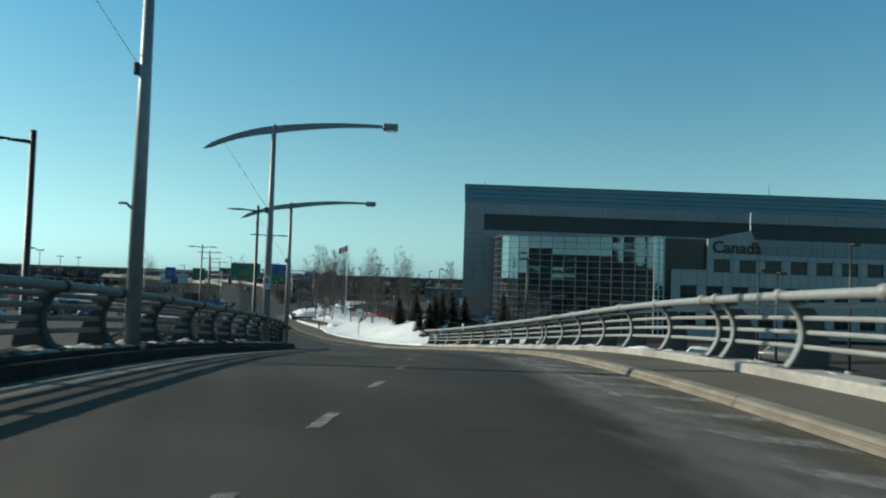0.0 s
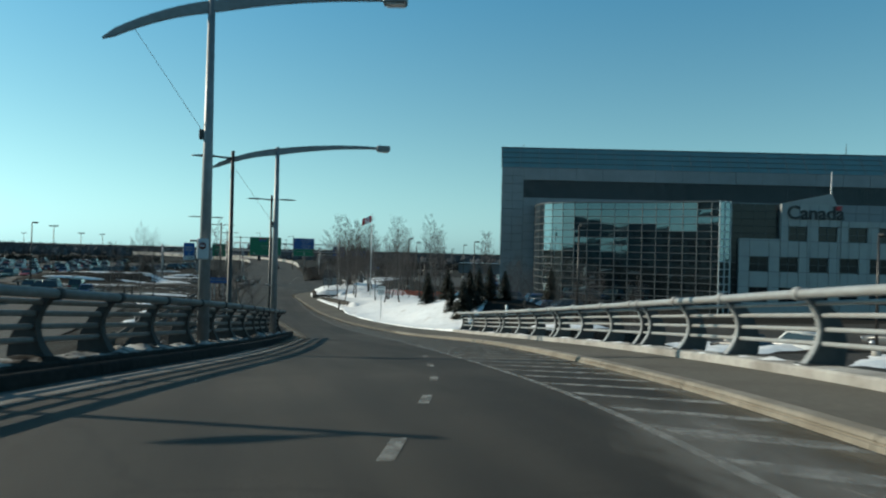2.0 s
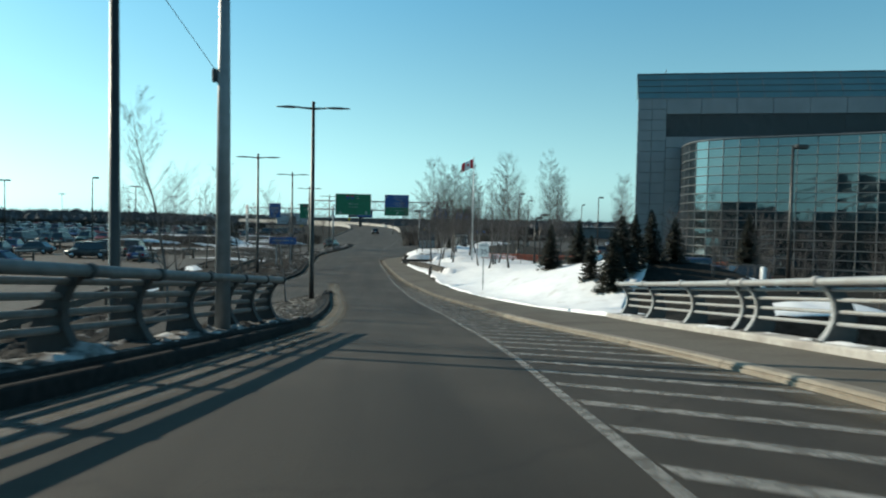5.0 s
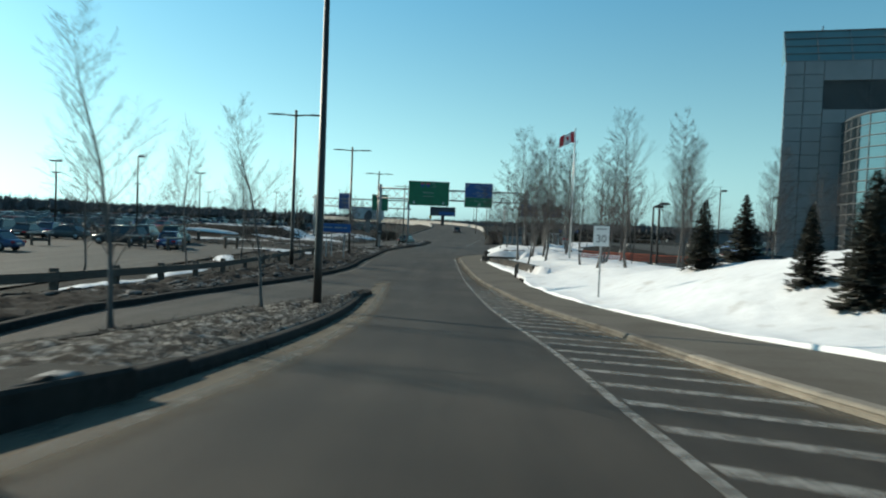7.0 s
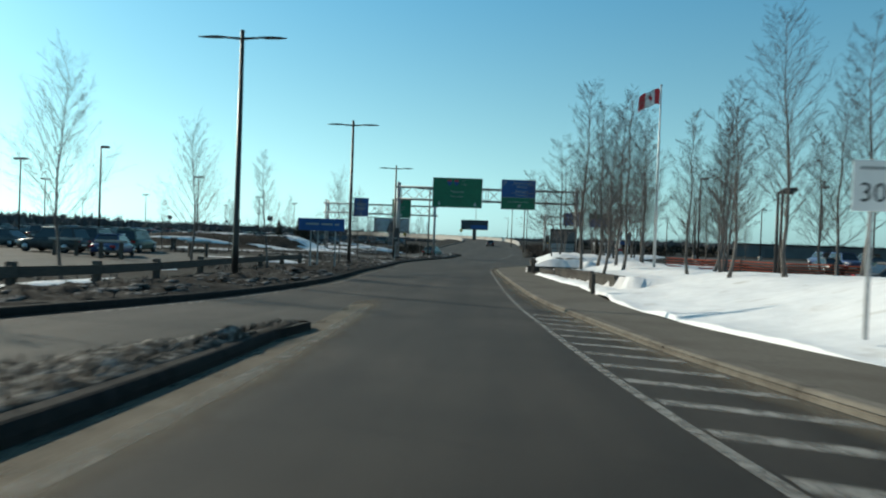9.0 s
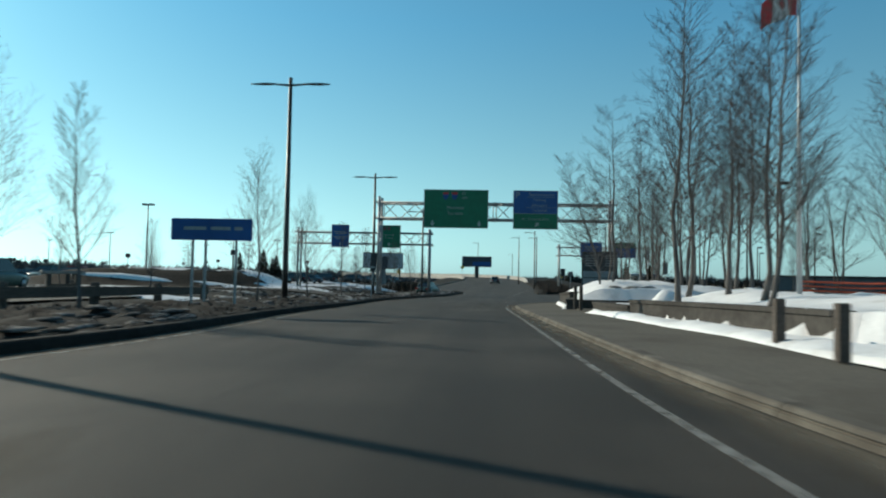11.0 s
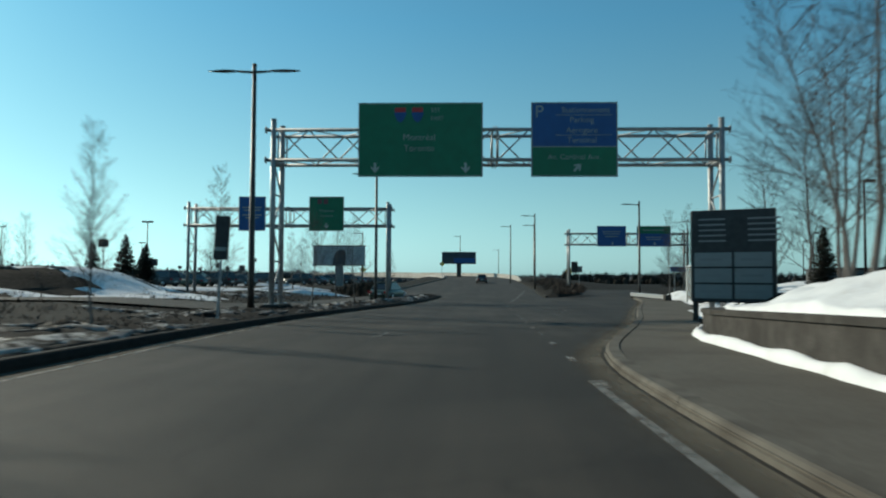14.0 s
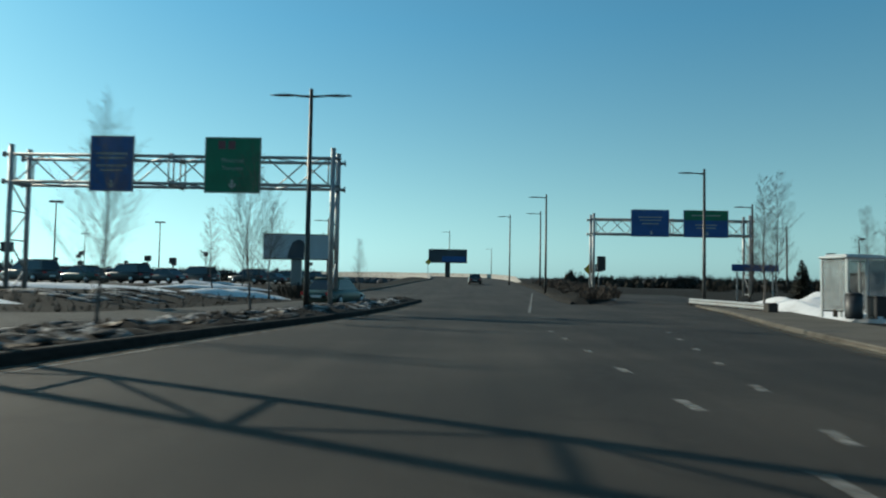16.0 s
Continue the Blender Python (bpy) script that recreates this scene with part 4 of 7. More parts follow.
def heap(name, cx, cy, rx, ry, h, material, label, z=None, turn=0.0):
    rows = []
    for i in range(9):
        r = i / 8
        row = []
        for a in np.linspace(0, 2 * math.pi, 25)[:-1]:
            k = r * (1 + 0.45 * hill(math.cos(a) * 2.2, math.sin(a) * 2.2 + cx, 0.9))
            px = cx + rx * k * math.cos(a) * math.cos(turn) - ry * k * math.sin(a) * math.sin(turn)
            py = cy + rx * k * math.cos(a) * math.sin(turn) + ry * k * math.sin(a) * math.cos(turn)
            row.append((px, py, (ground_z(px, py) if z is None else z) - 0.05 + (h + 0.5 * h * hill(px, py, 0.9)) * (1 - r * r)))
        rows.append(row)
    return tagged(part(name, Mesh(True).sweep(rows, close=True), material), label, "snow", kind="structure")


for cx, cy, rx, ry, h, t in ((-18, 212.5, 4.6, 3.6, 0.2, 0.3), (-17.6, 209.5, 2.4, 2.4, 0.16, 0.4), (-22.5, 211, 3.6, 2.0, 0.16, 0.2), (-28, 212, 3.0, 1.4, 0.14, 0.1), (-19, 206.3, 6, 0.5, 0.16, 0.06), (-30, 205.5, 5, 0.5, 0.16, 0.03), (-20, 216, 3.0, 3.0, 0.14, 0.5), (15.5, 111, 3.5, 1.6, 0.25, 0.3), (26, 117, 6, 2.2, 0.3, 0.3), (30.5, 124.5, 7, 2.5, 0.3, 0.2), (35, 113, 6, 2.0, 0.25, 0.4), (22.5, 127.5, 4.5, 1.8, 0.3, 0.1), (41, 121, 7, 2.2, 0.3, 0.2), (17.6, 121, 3.6, 2.0, 0.25, 0.5), (33, 104, 6, 1.8, 0.25, 0.3), (24, 96, 5, 1.6, 0.25, 0.5), (21, 116, 5, 1.4, 0.25, 0.5), (27, 109, 5, 1.6, 0.25, 0.2), (18, 103, 4, 1.3, 0.22, 0.4), (31, 118, 6, 1.6, 0.25, 0.3), (24, 123, 5, 1.8, 0.25, 0.1), (-27, 198.5, 9, 0.7, 0.2, 0.05), (-29, 209.3, 7, 0.6, 0.2, 0.1), (-13, 236, 5, 1.2, 0.35, 1.1), (-17, 243, 5, 1.0, 0.3, 0.8), (-23, 229, 8, 1.2, 0.35, 0.2),
                              (-12.5, 150, 0.7, 5, 0.16, 0), (-12.2, 140, 0.6, 4, 0.16, 0), (-14.5, 163, 0.8, 4, 0.2, 0.2), (-26, 262, 7, 1.5, 0.4, 0.2), (-14, 178, 5, 0.8, 0.2, 0.1), (-17, 120, 4, 0.8, 0.2, 0.6)):
    heap("snow_patch", cx, cy, rx, ry, h, "snow", "melting patch of old snow on the grass", turn=t)
for cx, cy, rx, ry, h, t in ((18.6, 231, 2.2, 6, 0.75, 0.0), (20, 224, 3, 5, 0.5, 0.2), (11.6, 203, 1.6, 4.5, 0.4, -0.25), (14.6, 212, 1.4, 4, 0.3, -0.25), (14, 197, 3, 4, 0.5, 0.2), (24, 236, 5, 3, 0.8, 0.3)):
    heap("snow_bank", cx, cy, rx, ry, h, "snow", "ploughed heap of old snow beside the sidewalk", turn=t)
heap("snow_bank", 9.3, 173.6, 1.35, 1.1, 1.05, "snow", "tall ploughed snow heap in the planter opening", z=0.22)
heap("snow_bank", 7.9, 168.9, 1.2, 1.2, 0.2, "snow", "ploughed snow heap behind the planter wall", z=bank_z(7.9, 168.9) + 0.05)
for cx, cy, rx, ry, h in ((7.1, 175.5, 0.4, 0.25, 0.12), (7.9, 175.3, 0.5, 0.3, 0.16), (8.6, 175.6, 0.45, 0.3, 0.16), (6.4, 175.3, 0.35, 0.2, 0.1)):
    heap("snow_bank", cx, cy, rx, ry, h, "dirty_snow", "dirty broken lumps of ploughed snow in the planter", z=1.08 if cx > 7 else 0.9)
# gore island between the two branches
mound(lambda y: lerp(8.1, 9.6, (y - 238) / 40), lambda y: lerp(9.4, 13.0, (y - 238) / 12) + lerp(0, 4, (y - 250) / 40), 238, 300, ROAD_Z, 0.35, "island", "grass", "brown grassy gore island between the branches", rough=0.25, taper=2.0)
kerb_line("kerb", "grey concrete kerb round the gore island", lambda y: lerp(8.1, 9.6, (y - 238) / 40) - 0.1, 238, 300, 1, 0.17, 0.2, "kerb_dark", 5.0)


# ---- bridge railings ----
RAIL_OFF = [(0.0, -0.05), (0.08, 0.02), (0.2, 0.1), (0.34, 0.16), (0.5, 0.18), (0.66, 0.15), (0.8, 0.08), (0.92, -0.02), (1.0, -0.13)]


def rail_offset(z):
    zs, os = zip(*RAIL_OFF)
    return float(np.interp(z, zs, os))


def post_mesh(extra=0.0, half=0.055, slim=0.0):
    """Curved plate with a flange on the road side; x outward, z up; half: half the flange's width; slim: how much narrower the plate is at its top."""
    web, flange = Mesh(), Mesh()
    rows, fl = [], []
    for z in np.linspace(0, 0.99, 13):
        o = rail_offset(z)
        d = 0.16 + extra - slim * z + (0.22 + extra) * (1 - z) ** 2
        t = 0.025 + 0.25 * extra
        rows.append([(o, -t, z), (o + d, -t, z), (o + d, t, z), (o, t, z)])
        w = half * (1 + 0.35 * (1 - z) ** 3 - 0.15 * math.sin(math.pi * z))
        fl.append([(o - 0.03, -w, z), (o, -w, z), (o, w, z), (o - 0.03, w, z)])
    web.sweep(rows, close=True, caps=True)
    flange.sweep(fl, close=True, caps=True)
    return web.data("post"), flange.data("flange"), Mesh().box(-0.1, -0.12 - half, -0.01, 0.34 + extra, 0.12 + half, 0.025, bevel=0.006).data("base_plate"), \
        Mesh(True).tube([(-0.13, -0.06, 1.0), (-0.13, 0.06, 1.0)], 0.1, 10).data("collar")


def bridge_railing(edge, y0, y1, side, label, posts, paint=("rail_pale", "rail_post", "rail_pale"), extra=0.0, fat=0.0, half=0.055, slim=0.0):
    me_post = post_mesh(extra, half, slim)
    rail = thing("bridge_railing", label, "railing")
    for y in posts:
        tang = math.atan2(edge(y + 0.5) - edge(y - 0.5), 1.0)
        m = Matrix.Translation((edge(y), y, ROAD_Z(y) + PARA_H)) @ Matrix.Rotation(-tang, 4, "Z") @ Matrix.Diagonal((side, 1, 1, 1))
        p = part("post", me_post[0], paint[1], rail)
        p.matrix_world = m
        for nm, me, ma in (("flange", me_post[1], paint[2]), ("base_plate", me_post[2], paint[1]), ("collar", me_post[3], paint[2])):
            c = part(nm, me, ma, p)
    for z, r in ((0.3, 0.037), (0.5, 0.037), (0.7, 0.037), (0.87, 0.034), (1.0, 0.068)):
        o = rail_offset(z) + (0.07 if z < 1 else 0.0)
        pts = [(edge(y) + side * o, y, ROAD_Z(y) + PARA_H + z) for y in np.linspace(y0, y1, int((y1 - y0) / 1.5))]
        part("top_rail" if z > 1 else "rail", Mesh(True).tube(pts, r + fat, 10), paint[0], rail)
    return rail


def spaced(start, end, first, cycle):
    """Distances north of the posts, from the bridge's end back along it."""
    out, y, i = [], start, 0
    while y > end:
        out.append(y)
        y, i = y - (first[i] if i < len(first) else cycle[(i - len(first)) % len(cycle)]), i + 1
    return out


POSTS_EAST = spaced(118.98, 40, (2.45, 2.9, 2.8, 0.65, 2.85, 2.7, 2.65, 0.55, 2.5, 2.7, 2.4, 0.55, 2.3, 2.2, 2.6, 2.5, 2.7, 2.55), (0.6, 2.2, 2.3, 2.4))
POSTS_WEST = spaced(114.48, 40, (1.5, 1.65, 2.1, 2.1, 2.0, 2.35, 2.35, 2.3), (2.2, 2.1, 2.1, 2.0, 2.15, 2.6, 2.8))
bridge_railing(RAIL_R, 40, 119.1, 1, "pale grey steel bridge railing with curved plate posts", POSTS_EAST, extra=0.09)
# same kind of railing as the east one, back-light shade in its paint
bridge_railing(RAIL_L, 40, 114.6, -1, "grimy grey bridge railing with curved posts, darkened for back light", POSTS_WEST, ("rail_backlit", "post_backlit", "post_backlit"), 0.13, 0.011, 0.085, 0.17)
mound(lambda y: RAIL_L(y) - 0.38, lambda y: RAIL_L(y) + 0.34, 60, 116, lambda y: ROAD_Z(y) + PARA_H, 0.0, "snow", "dirty_snow", "grimy melting snow on the railing plinth", cols=8, step=0.15, rough=0.13, fine=2.4, base=0.01, category="snow")


mound(lambda y: RAIL_R(y) - 0.2, lambda y: RAIL_R(y) + 0.38, 62, 119.5, lambda y: ROAD_Z(y) + PARA_H, 0.0, "snow", "snow", "thin crusts of snow at the feet of the railing posts", cols=6, step=0.2, rough=0.09, fine=1.7, base=-0.03, category="snow")


mk = thing("marker_post", "white plastic marker post behind the bridge railing", "post", Matrix.Translation((RAIL_R(110.2) + 0.3, 110.2, ROAD_Z(110.2) + PARA_H - 0.02)))
part("post", Mesh(True).tube([(0, 0, 0), (0, 0, 1.33), (0, 0, 1.36)], [0.055, 0.055, 0.03], 10), "sign_white", mk)


# ---- lamps ----
def wing_lamp(x, y, z_top, arm, label):
    """Grey mast with a long bowed arm, a tail held by a stay, and a box lantern."""
    foot = ROAD_Z(y) + PARA_H - 0.05
    lamp = thing("street_lamp", label, "street lamp", Matrix.Translation((x, y, foot)), "wing lamps along the bridge")
    h = z_top - foot
    part("mast", Mesh(True).tube([(0, 0, 0), (0, 0, h * 0.5), (0, 0, h + 0.08)], [0.15, 0.125, 0.085], 12), "lamp_grey", lamp)
    part("base_plate", Mesh().box(-0.24, -0.24, 0, 0.24, 0.24, 0.05, bevel=0.01), "lamp_grey", lamp)
    ax, ay, rise = arm
    rows = []
    for s in np.linspace(-0.62, 1.0, 24):
        z = h - 0.12 + rise * max(0, s) + (0.42 * s * (1 - s) if s > 0 else -1.4 * s * s - 0.5 * -s)
        w = 0.05 + 0.10 * (1 - abs(s) / 1.05) if s > -0.6 else 0.02
        rows.append([(ax * s, ay * s - 0.05, z - w), (ax * s, ay * s + 0.05, z - w), (ax * s, ay * s + 0.05, z + w), (ax * s, ay * s - 0.05, z + w)])
    part("arm", Mesh().sweep(rows, close=True, caps=True), "lamp_grey", lamp)
    k = math.hypot(ax, ay)
    ux, uy = ax / k, ay / k
    hz = h - 0.12 + rise
    head = Mesh().box(-0.1, -0.19, -0.13, 0.5, 0.19, 0.12, Matrix.Translation((ax, ay, hz)) @ Matrix.Rotation(math.atan2(uy, ux), 4, "Z"), bevel=0.03)
    lantern = part("lantern", head, "lamp_grey", lamp)
    part("lens", Mesh().box(-0.03, -0.15, -0.165, 0.44, 0.15, -0.131, Matrix.Translation((ax, ay, hz)) @ Matrix.Rotation(math.atan2(uy, ux), 4, "Z"), bevel=0.01), "lens", lantern)
    s = -0.44
    zt = h - 0.12 - 1.4 * s * s - 0.5 * -s - 0.08
    part("stay_cable", Mesh().tube([(ax * s, ay * s, zt), (-0.1 * ux, -0.1 * uy, h - 3.3)], 0.007, 5), "galv", lamp)
    part("stay_bracket", Mesh().box(-0.22, -0.04, h - 3.45, -0.08, 0.04, h - 3.2, bevel=0.015), "steel_dark", lamp)
    part("hook", Mesh(True).tube([(-0.1, 0, h - 6.1), (-0.22, 0, h - 5.98), (-0.36, 0, h - 5.98)], 0.03, 6), "lamp_grey", lamp)
    return lamp


wing_lamp(-11.0, 68.6, 15.0, (4.2, -1.2, 0.3), "grey mast street lamp with a bowed arm by the railing")
wing_lamp(-6.85, 82.64, 14.2, (4.25, -1.2, 0.3), "grey mast street lamp with a bowed arm by the railing")
wing_lamp(-3.48, 96.55, 12.72, (4.25, -1.1, 0.3), "grey mast street lamp carrying a small boxed sign")
wing_lamp(-1.47, 110.35, 10.98, (4.5, -0.05, 0.42), "grey mast street lamp with a bowed arm by the railing")
box_sign = thing("box_sign", "grey boxed sign with a red disc on the lamp mast", "sign", Matrix.Translation((-3.52, 96.28, 6.54)))
part("box", Mesh().box(-0.14, -0.08, -0.26, 0.14, 0.08, 0.26, bevel=0.03), "poster", box_sign)
part("disc", Mesh(True).tube([(0, -0.082, 0.08), (0, -0.095, 0.08)], 0.085, 20), "shield", box_sign)
part("bar", Mesh().box(-0.055, -0.102, 0.062, 0.055, -0.096, 0.098), "poster", box_sign)


def flat_head(m, sx, x_in, length=1.15):
    rows = []
    for s in np.linspace(0, 1, 9):
        w = 0.17 * math.sin(math.pi * min(0.97, 0.1 + 0.85 * s)) + 0.03
        t = 0.055 * math.sin(math.pi * min(0.97, 0.1 + 0.85 * s)) + 0.015
        rows.append([(sx * (x_in + length * s), -w, m), (sx * (x_in + length * s), 0, m + t), (sx * (x_in + length * s), w, m), (sx * (x_in + length * s), 0, m - t * 0.7)])
    return Mesh(True).sweep(rows, close=True, caps=True)


def dark_lamp(x, y, z_foot, h, arms, label, group, turn=0.0):
    """Dark tapered pole with one or two flat lanterns; arms: signs along x."""
    lamp = thing("street_lamp", label, "street lamp", Matrix.Translation((x, y, z_foot)) @ Matrix.Rotation(turn, 4, "Z"), group)
    part("pole", Mesh(True).tube([(0, 0, 0), (0, 0, 1.2), (0, 0, h)], [0.125, 0.115, 0.075], 10), "lamp_dark", lamp)
    part("base_plate", Mesh().box(-0.2, -0.2, 0, 0.2, 0.2, 0.04, bevel=0.01), "lamp_dark", lamp)
    part("cap", Mesh(True).tube([(0, 0, h), (0, 0, h + 0.05)], [0.09, 0.06], 10), "lamp_dark", lamp)
    for s in arms:
        part("arm", Mesh(True).tube([(0, 0, h - 0.28), (s * 0.62, 0, h - 0.24)], [0.055, 0.04], 8), "lamp_dark", lamp)
        part("lantern", flat_head(h - 0.235, s, 0.55), "lamp_dark", lamp, "flat dark lantern")
    return lamp


for x, y, zf, zt in ((-1.34, 130.3, 1.05, 10.29), (-7.33, 153.5, 0.5, 9.75), (-6.78, 173.3, 0.4, 9.59), (-6.95, 197.15, 0.02, 9.07), (-5.47, 220.7, -0.45, 8.71)):
    dark_lamp(x, y, zf, zt - zf, (-1, 1), "dark brown street lamp with two flat lanterns", "double lamps on the verge")
for x, y, zf, zt in ((-3.35, 110.0, 0.55, 10.7), (-10.2, 89.0, 0.5, 10.5)):
    dark_lamp(x, y, zf, zt - zf, (-1,), "dark brown street lamp with one flat lantern beside the bridge", "single lamps beside the bridge")
for x, y, zt in ((16.7, 238.4, 8.46), (27.6, 257.7, 8.4), (38.5, 275, 7.9), (8.9, 259.1, 9.2), (10.4, 277.2, 9.4), (7.7, 290.5, 10.2), (-1.5, 352.0, 12.2), (9.6, 390, 10.3), (-14.6, 275, 8.0)):
    zf = max(ROAD_Z(y), ground_z(x, y)) - 0.05
    dark_lamp(x, y, zf, zt - zf, (-1,), "dark street lamp with one flat lantern along the road", "single lamps along the branches")


def lot_lamp(x, y, z_top, heads=2):
    zf = ground_z(x, y)
    h = z_top - zf
    lamp = thing("car_park_lamp", "dark car park lamp with box heads", "lamp", Matrix.Translation((x, y, zf)), "car park lamps")
    part("pole", Mesh(True).tube([(0, 0, 0), (0, 0, h)], [0.11, 0.07], 8), "lamp_dark", lamp)
    part("footing", Mesh(True).tube([(0, 0, 0), (0, 0, 0.7)], 0.28, 12), "parapet", lamp)
    for s in ((-1, 1) if heads == 2 else (1,)):
        part("head", Mesh().box(min(s * 0.1, s * 0.75), -0.22, h - 0.12, max(s * 0.1, s * 0.75), 0.22, h + 0.1, bevel=0.04), "lamp_dark", lamp)


for x, y, z in ((-50, 204, 9.3), (-39.9, 228.9, 9.7), (-44, 269.8, 9.0), (-70, 240, 9.4), (-75, 285, 9.4), (-100, 260, 9.4), (-62, 170, 9.4), (-90, 200, 9.4), (-45, 300, 9.2), (-110, 320, 9.3), (-75, 335, 9.3), (-33, 190, 9.3)):
    lot_lamp(x, y, z, 1 if x == -33 else 2)
for x, y, z in ((22.6, 197.6, 8.8), (35, 200, 8.6), (48, 215, 8.8), (30, 225, 8.6), (62, 205, 8.8), (17.6, 166, 5.3), (18.6, 168, 5.6), (23.0, 131.5, 9.1), (38.2, 108.5, 10.4), (35.0, 114.1, 8.4), (35.0, 112.1, 8.2), (46, 245, 8.5), (70, 250, 8.5), (55.5, 291, 7.7), (47.8, 271, 7.8)):
    lot_lamp(x, y, z, 1)


mark_rnd = random.Random(31)
for i in range(34):
    x, y = mark_rnd.uniform(-150, -28), mark_rnd.uniform(226, 345)
    hh = mark_rnd.uniform(2.6, 4.6)
    k = thing("lot_marker", "small dark row marker on a post in the car park", "sign", Matrix.Translation((x, y, ground_z(x, y))), "car park row markers")
    part("post", Mesh(True).tube([(0, 0, 0), (0, 0, hh)], 0.05, 6), "steel_dark", k)
    part("box", Mesh().box(-0.35, -0.2, hh - 0.5, 0.35, 0.2, hh + 0.15, bevel=0.04), "steel_dark", k)


# ---- sign gantries ----
def bar(m, a, b, r, sides=6):
    return m.tube([a, b], r, sides)


def gantry(x0, x1, y, z_top, foot0, foot1, label, depth=1.25, gap=1.4, tube=0.075):
    """Box truss on two laced legs, each a front and a back post; y: the front plane."""
    g = thing("sign_gantry", label, "gantry", Matrix.Translation((x0, y, 0)), "sign gantries")
    w = x1 - x0
    zt, zb = z_top - 0.3, z_top - 0.3 - depth
    for yy in (0.0, gap):
        for nm, z in (("top_chord", zt), ("bottom_chord", zb)):
            ch = part(nm, bar(Mesh(True), (-0.32, yy, z), (w + 0.32, yy, z), tube, 8), "galv", g)
            for xx in (-0.32, w / 2 - 0.05, w / 2 + 0.05, w + 0.32):
                part("flange", bar(Mesh(True), (xx - 0.02, yy, z), (xx + 0.02, yy, z), tube + 0.07, 10), "galv", ch)
    for xa, xb in ((0.2, w / 2 - 0.12), (w / 2 + 0.12, w - 0.2)):
        n = max(2, int(round((xb - xa) / 1.3)))
        for i in range(n):
            a, b = xa + (xb - xa) * i / n, xa + (xb - xa) * (i + 1) / n
            for yy in (0.0, gap):
                k = i + (yy > 0)
                part("brace", bar(Mesh(True), (a, yy, zt if k % 2 else zb), (b, yy, zb if k % 2 else zt), 0.034), "galv", g)
            part("brace", bar(Mesh(True), (a, 0 if i % 2 else gap, zt), (b, gap if i % 2 else 0, zt), 0.024), "galv", g)
            part("brace", bar(Mesh(True), (a, gap if i % 2 else 0, zb), (b, 0 if i % 2 else gap, zb), 0.024), "galv", g)
        for xx in (xa, xb):
            for yy in (0.0, gap):
                part("strut", bar(Mesh(True), (xx, yy, zb), (xx, yy, zt), 0.036), "galv", g)
            for z in (zb, zt):
                part("strut", bar(Mesh(True), (xx, 0, z), (xx, gap, z), 0.036), "galv", g)
    for xx, foot in ((0, foot0), (w, foot1)):
        for yy in (0.0, gap):
            leg = part("leg", bar(Mesh(True), (xx, yy, foot), (xx, yy, z_top + 0.12), 0.115, 12), "galv", g)
            part("cap", bar(Mesh(True), (xx, yy, z_top + 0.121), (xx, yy, z_top + 0.16), 0.125, 12), "galv", leg)
            part("base_plate", Mesh().box(xx - 0.24, yy - 0.24, foot + 0.1, xx + 0.24, yy + 0.24, foot + 0.14, bevel=0.01), "galv", leg)
        part("cross_beam", Mesh().box(xx - 0.06, 0.1, zb - 0.12, xx + 0.06, gap - 0.1, zb + 0.1, bevel=0.01), "galv", g)
        n = max(2, int(round((zb - foot - 0.5) / 1.5)))
        for k in range(n):
            za, zc = foot + 0.5 + (zb - foot - 0.5) * k / n, foot + 0.5 + (zb - foot - 0.5) * (k + 1) / n
            part("lacing", bar(Mesh(True), (xx, 0.0, za), (xx, gap, za), 0.036), "galv", g)
            part("lacing", bar(Mesh(True), (xx, gap if k % 2 else 0.0, za), (xx, 0.0 if k % 2 else gap, zc), 0.04), "galv", g)
        part("footing", Mesh().box(xx - 0.4, -0.4, foot - 0.4, xx + 0.4, gap + 0.4, foot + 0.1, bevel=0.06), "kerb_dark", g)
    return g


def sign_panel(x0, z0, x1, z1, y, material, label, edge="galv"):
    s = thing("road_sign", label, "road sign", Matrix.Translation(((x0 + x1) / 2, y, (z0 + z1) / 2)), "overhead signs")
    w, h = (x1 - x0) / 2, (z1 - z0) / 2
    part("panel", Mesh().box(-w, -0.04, -h, w, 0.04, h, bevel=0.012), material, s)
    fr = Mesh()
    for a in ((-w, -h, w, -h + 0.05), (-w, h - 0.05, w, h), (-w, -h + 0.05, -w + 0.05, h - 0.05), (w - 0.05, -h + 0.05, w, h - 0.05)):
        fr.box(a[0], -0.046, a[1], a[2], -0.041, a[3])
    part("border", fr, "letter", s, "thin pale border")
    for k in range(3):
        part("hanger", Mesh().box(-w * 0.7 + k * w * 0.7 - 0.04, 0.041, -h * 0.9, -w * 0.7 + k * w * 0.7 + 0.04, 0.36, h * 0.9), "galv", s)
    return s


def writing(words, size, x, z, parent, material="letter", y=-0.052, align="CENTER"):
    p = part("writing", text_mesh(words, size, align), material, parent)
    p.matrix_local = Matrix.Translation((x, y, z)) @ Matrix.Rotation(radians(90), 4, "X")
    return p


def arrow(parent, x, z, turn, size=0.24, material="arrow"):
    m = Mesh()
    pts = [(0, -1), (0.75, -0.1), (0.62, 0.12), (0.22, -0.26), (0.22, 0.75), (-0.22, 0.75), (-0.22, -0.26), (-0.62, 0.12), (-0.75, -0.1)]
    m.add([(px * size, 0, pz * size) for px, pz in pts], [(0, 1, 2, 3), (0, 3, 4, 5, 6), (0, 6, 7, 8)])
    p = part("arrow", m, material, parent)
    p.matrix_local = Matrix.Translation((x, -0.052, z)) @ Matrix.Rotation(turn, 4, "Y")


gantry(-7.1, 11.2, 200.4, 7.62, 0.0, -0.15, "galvanised lattice gantry carrying two overhead signs")
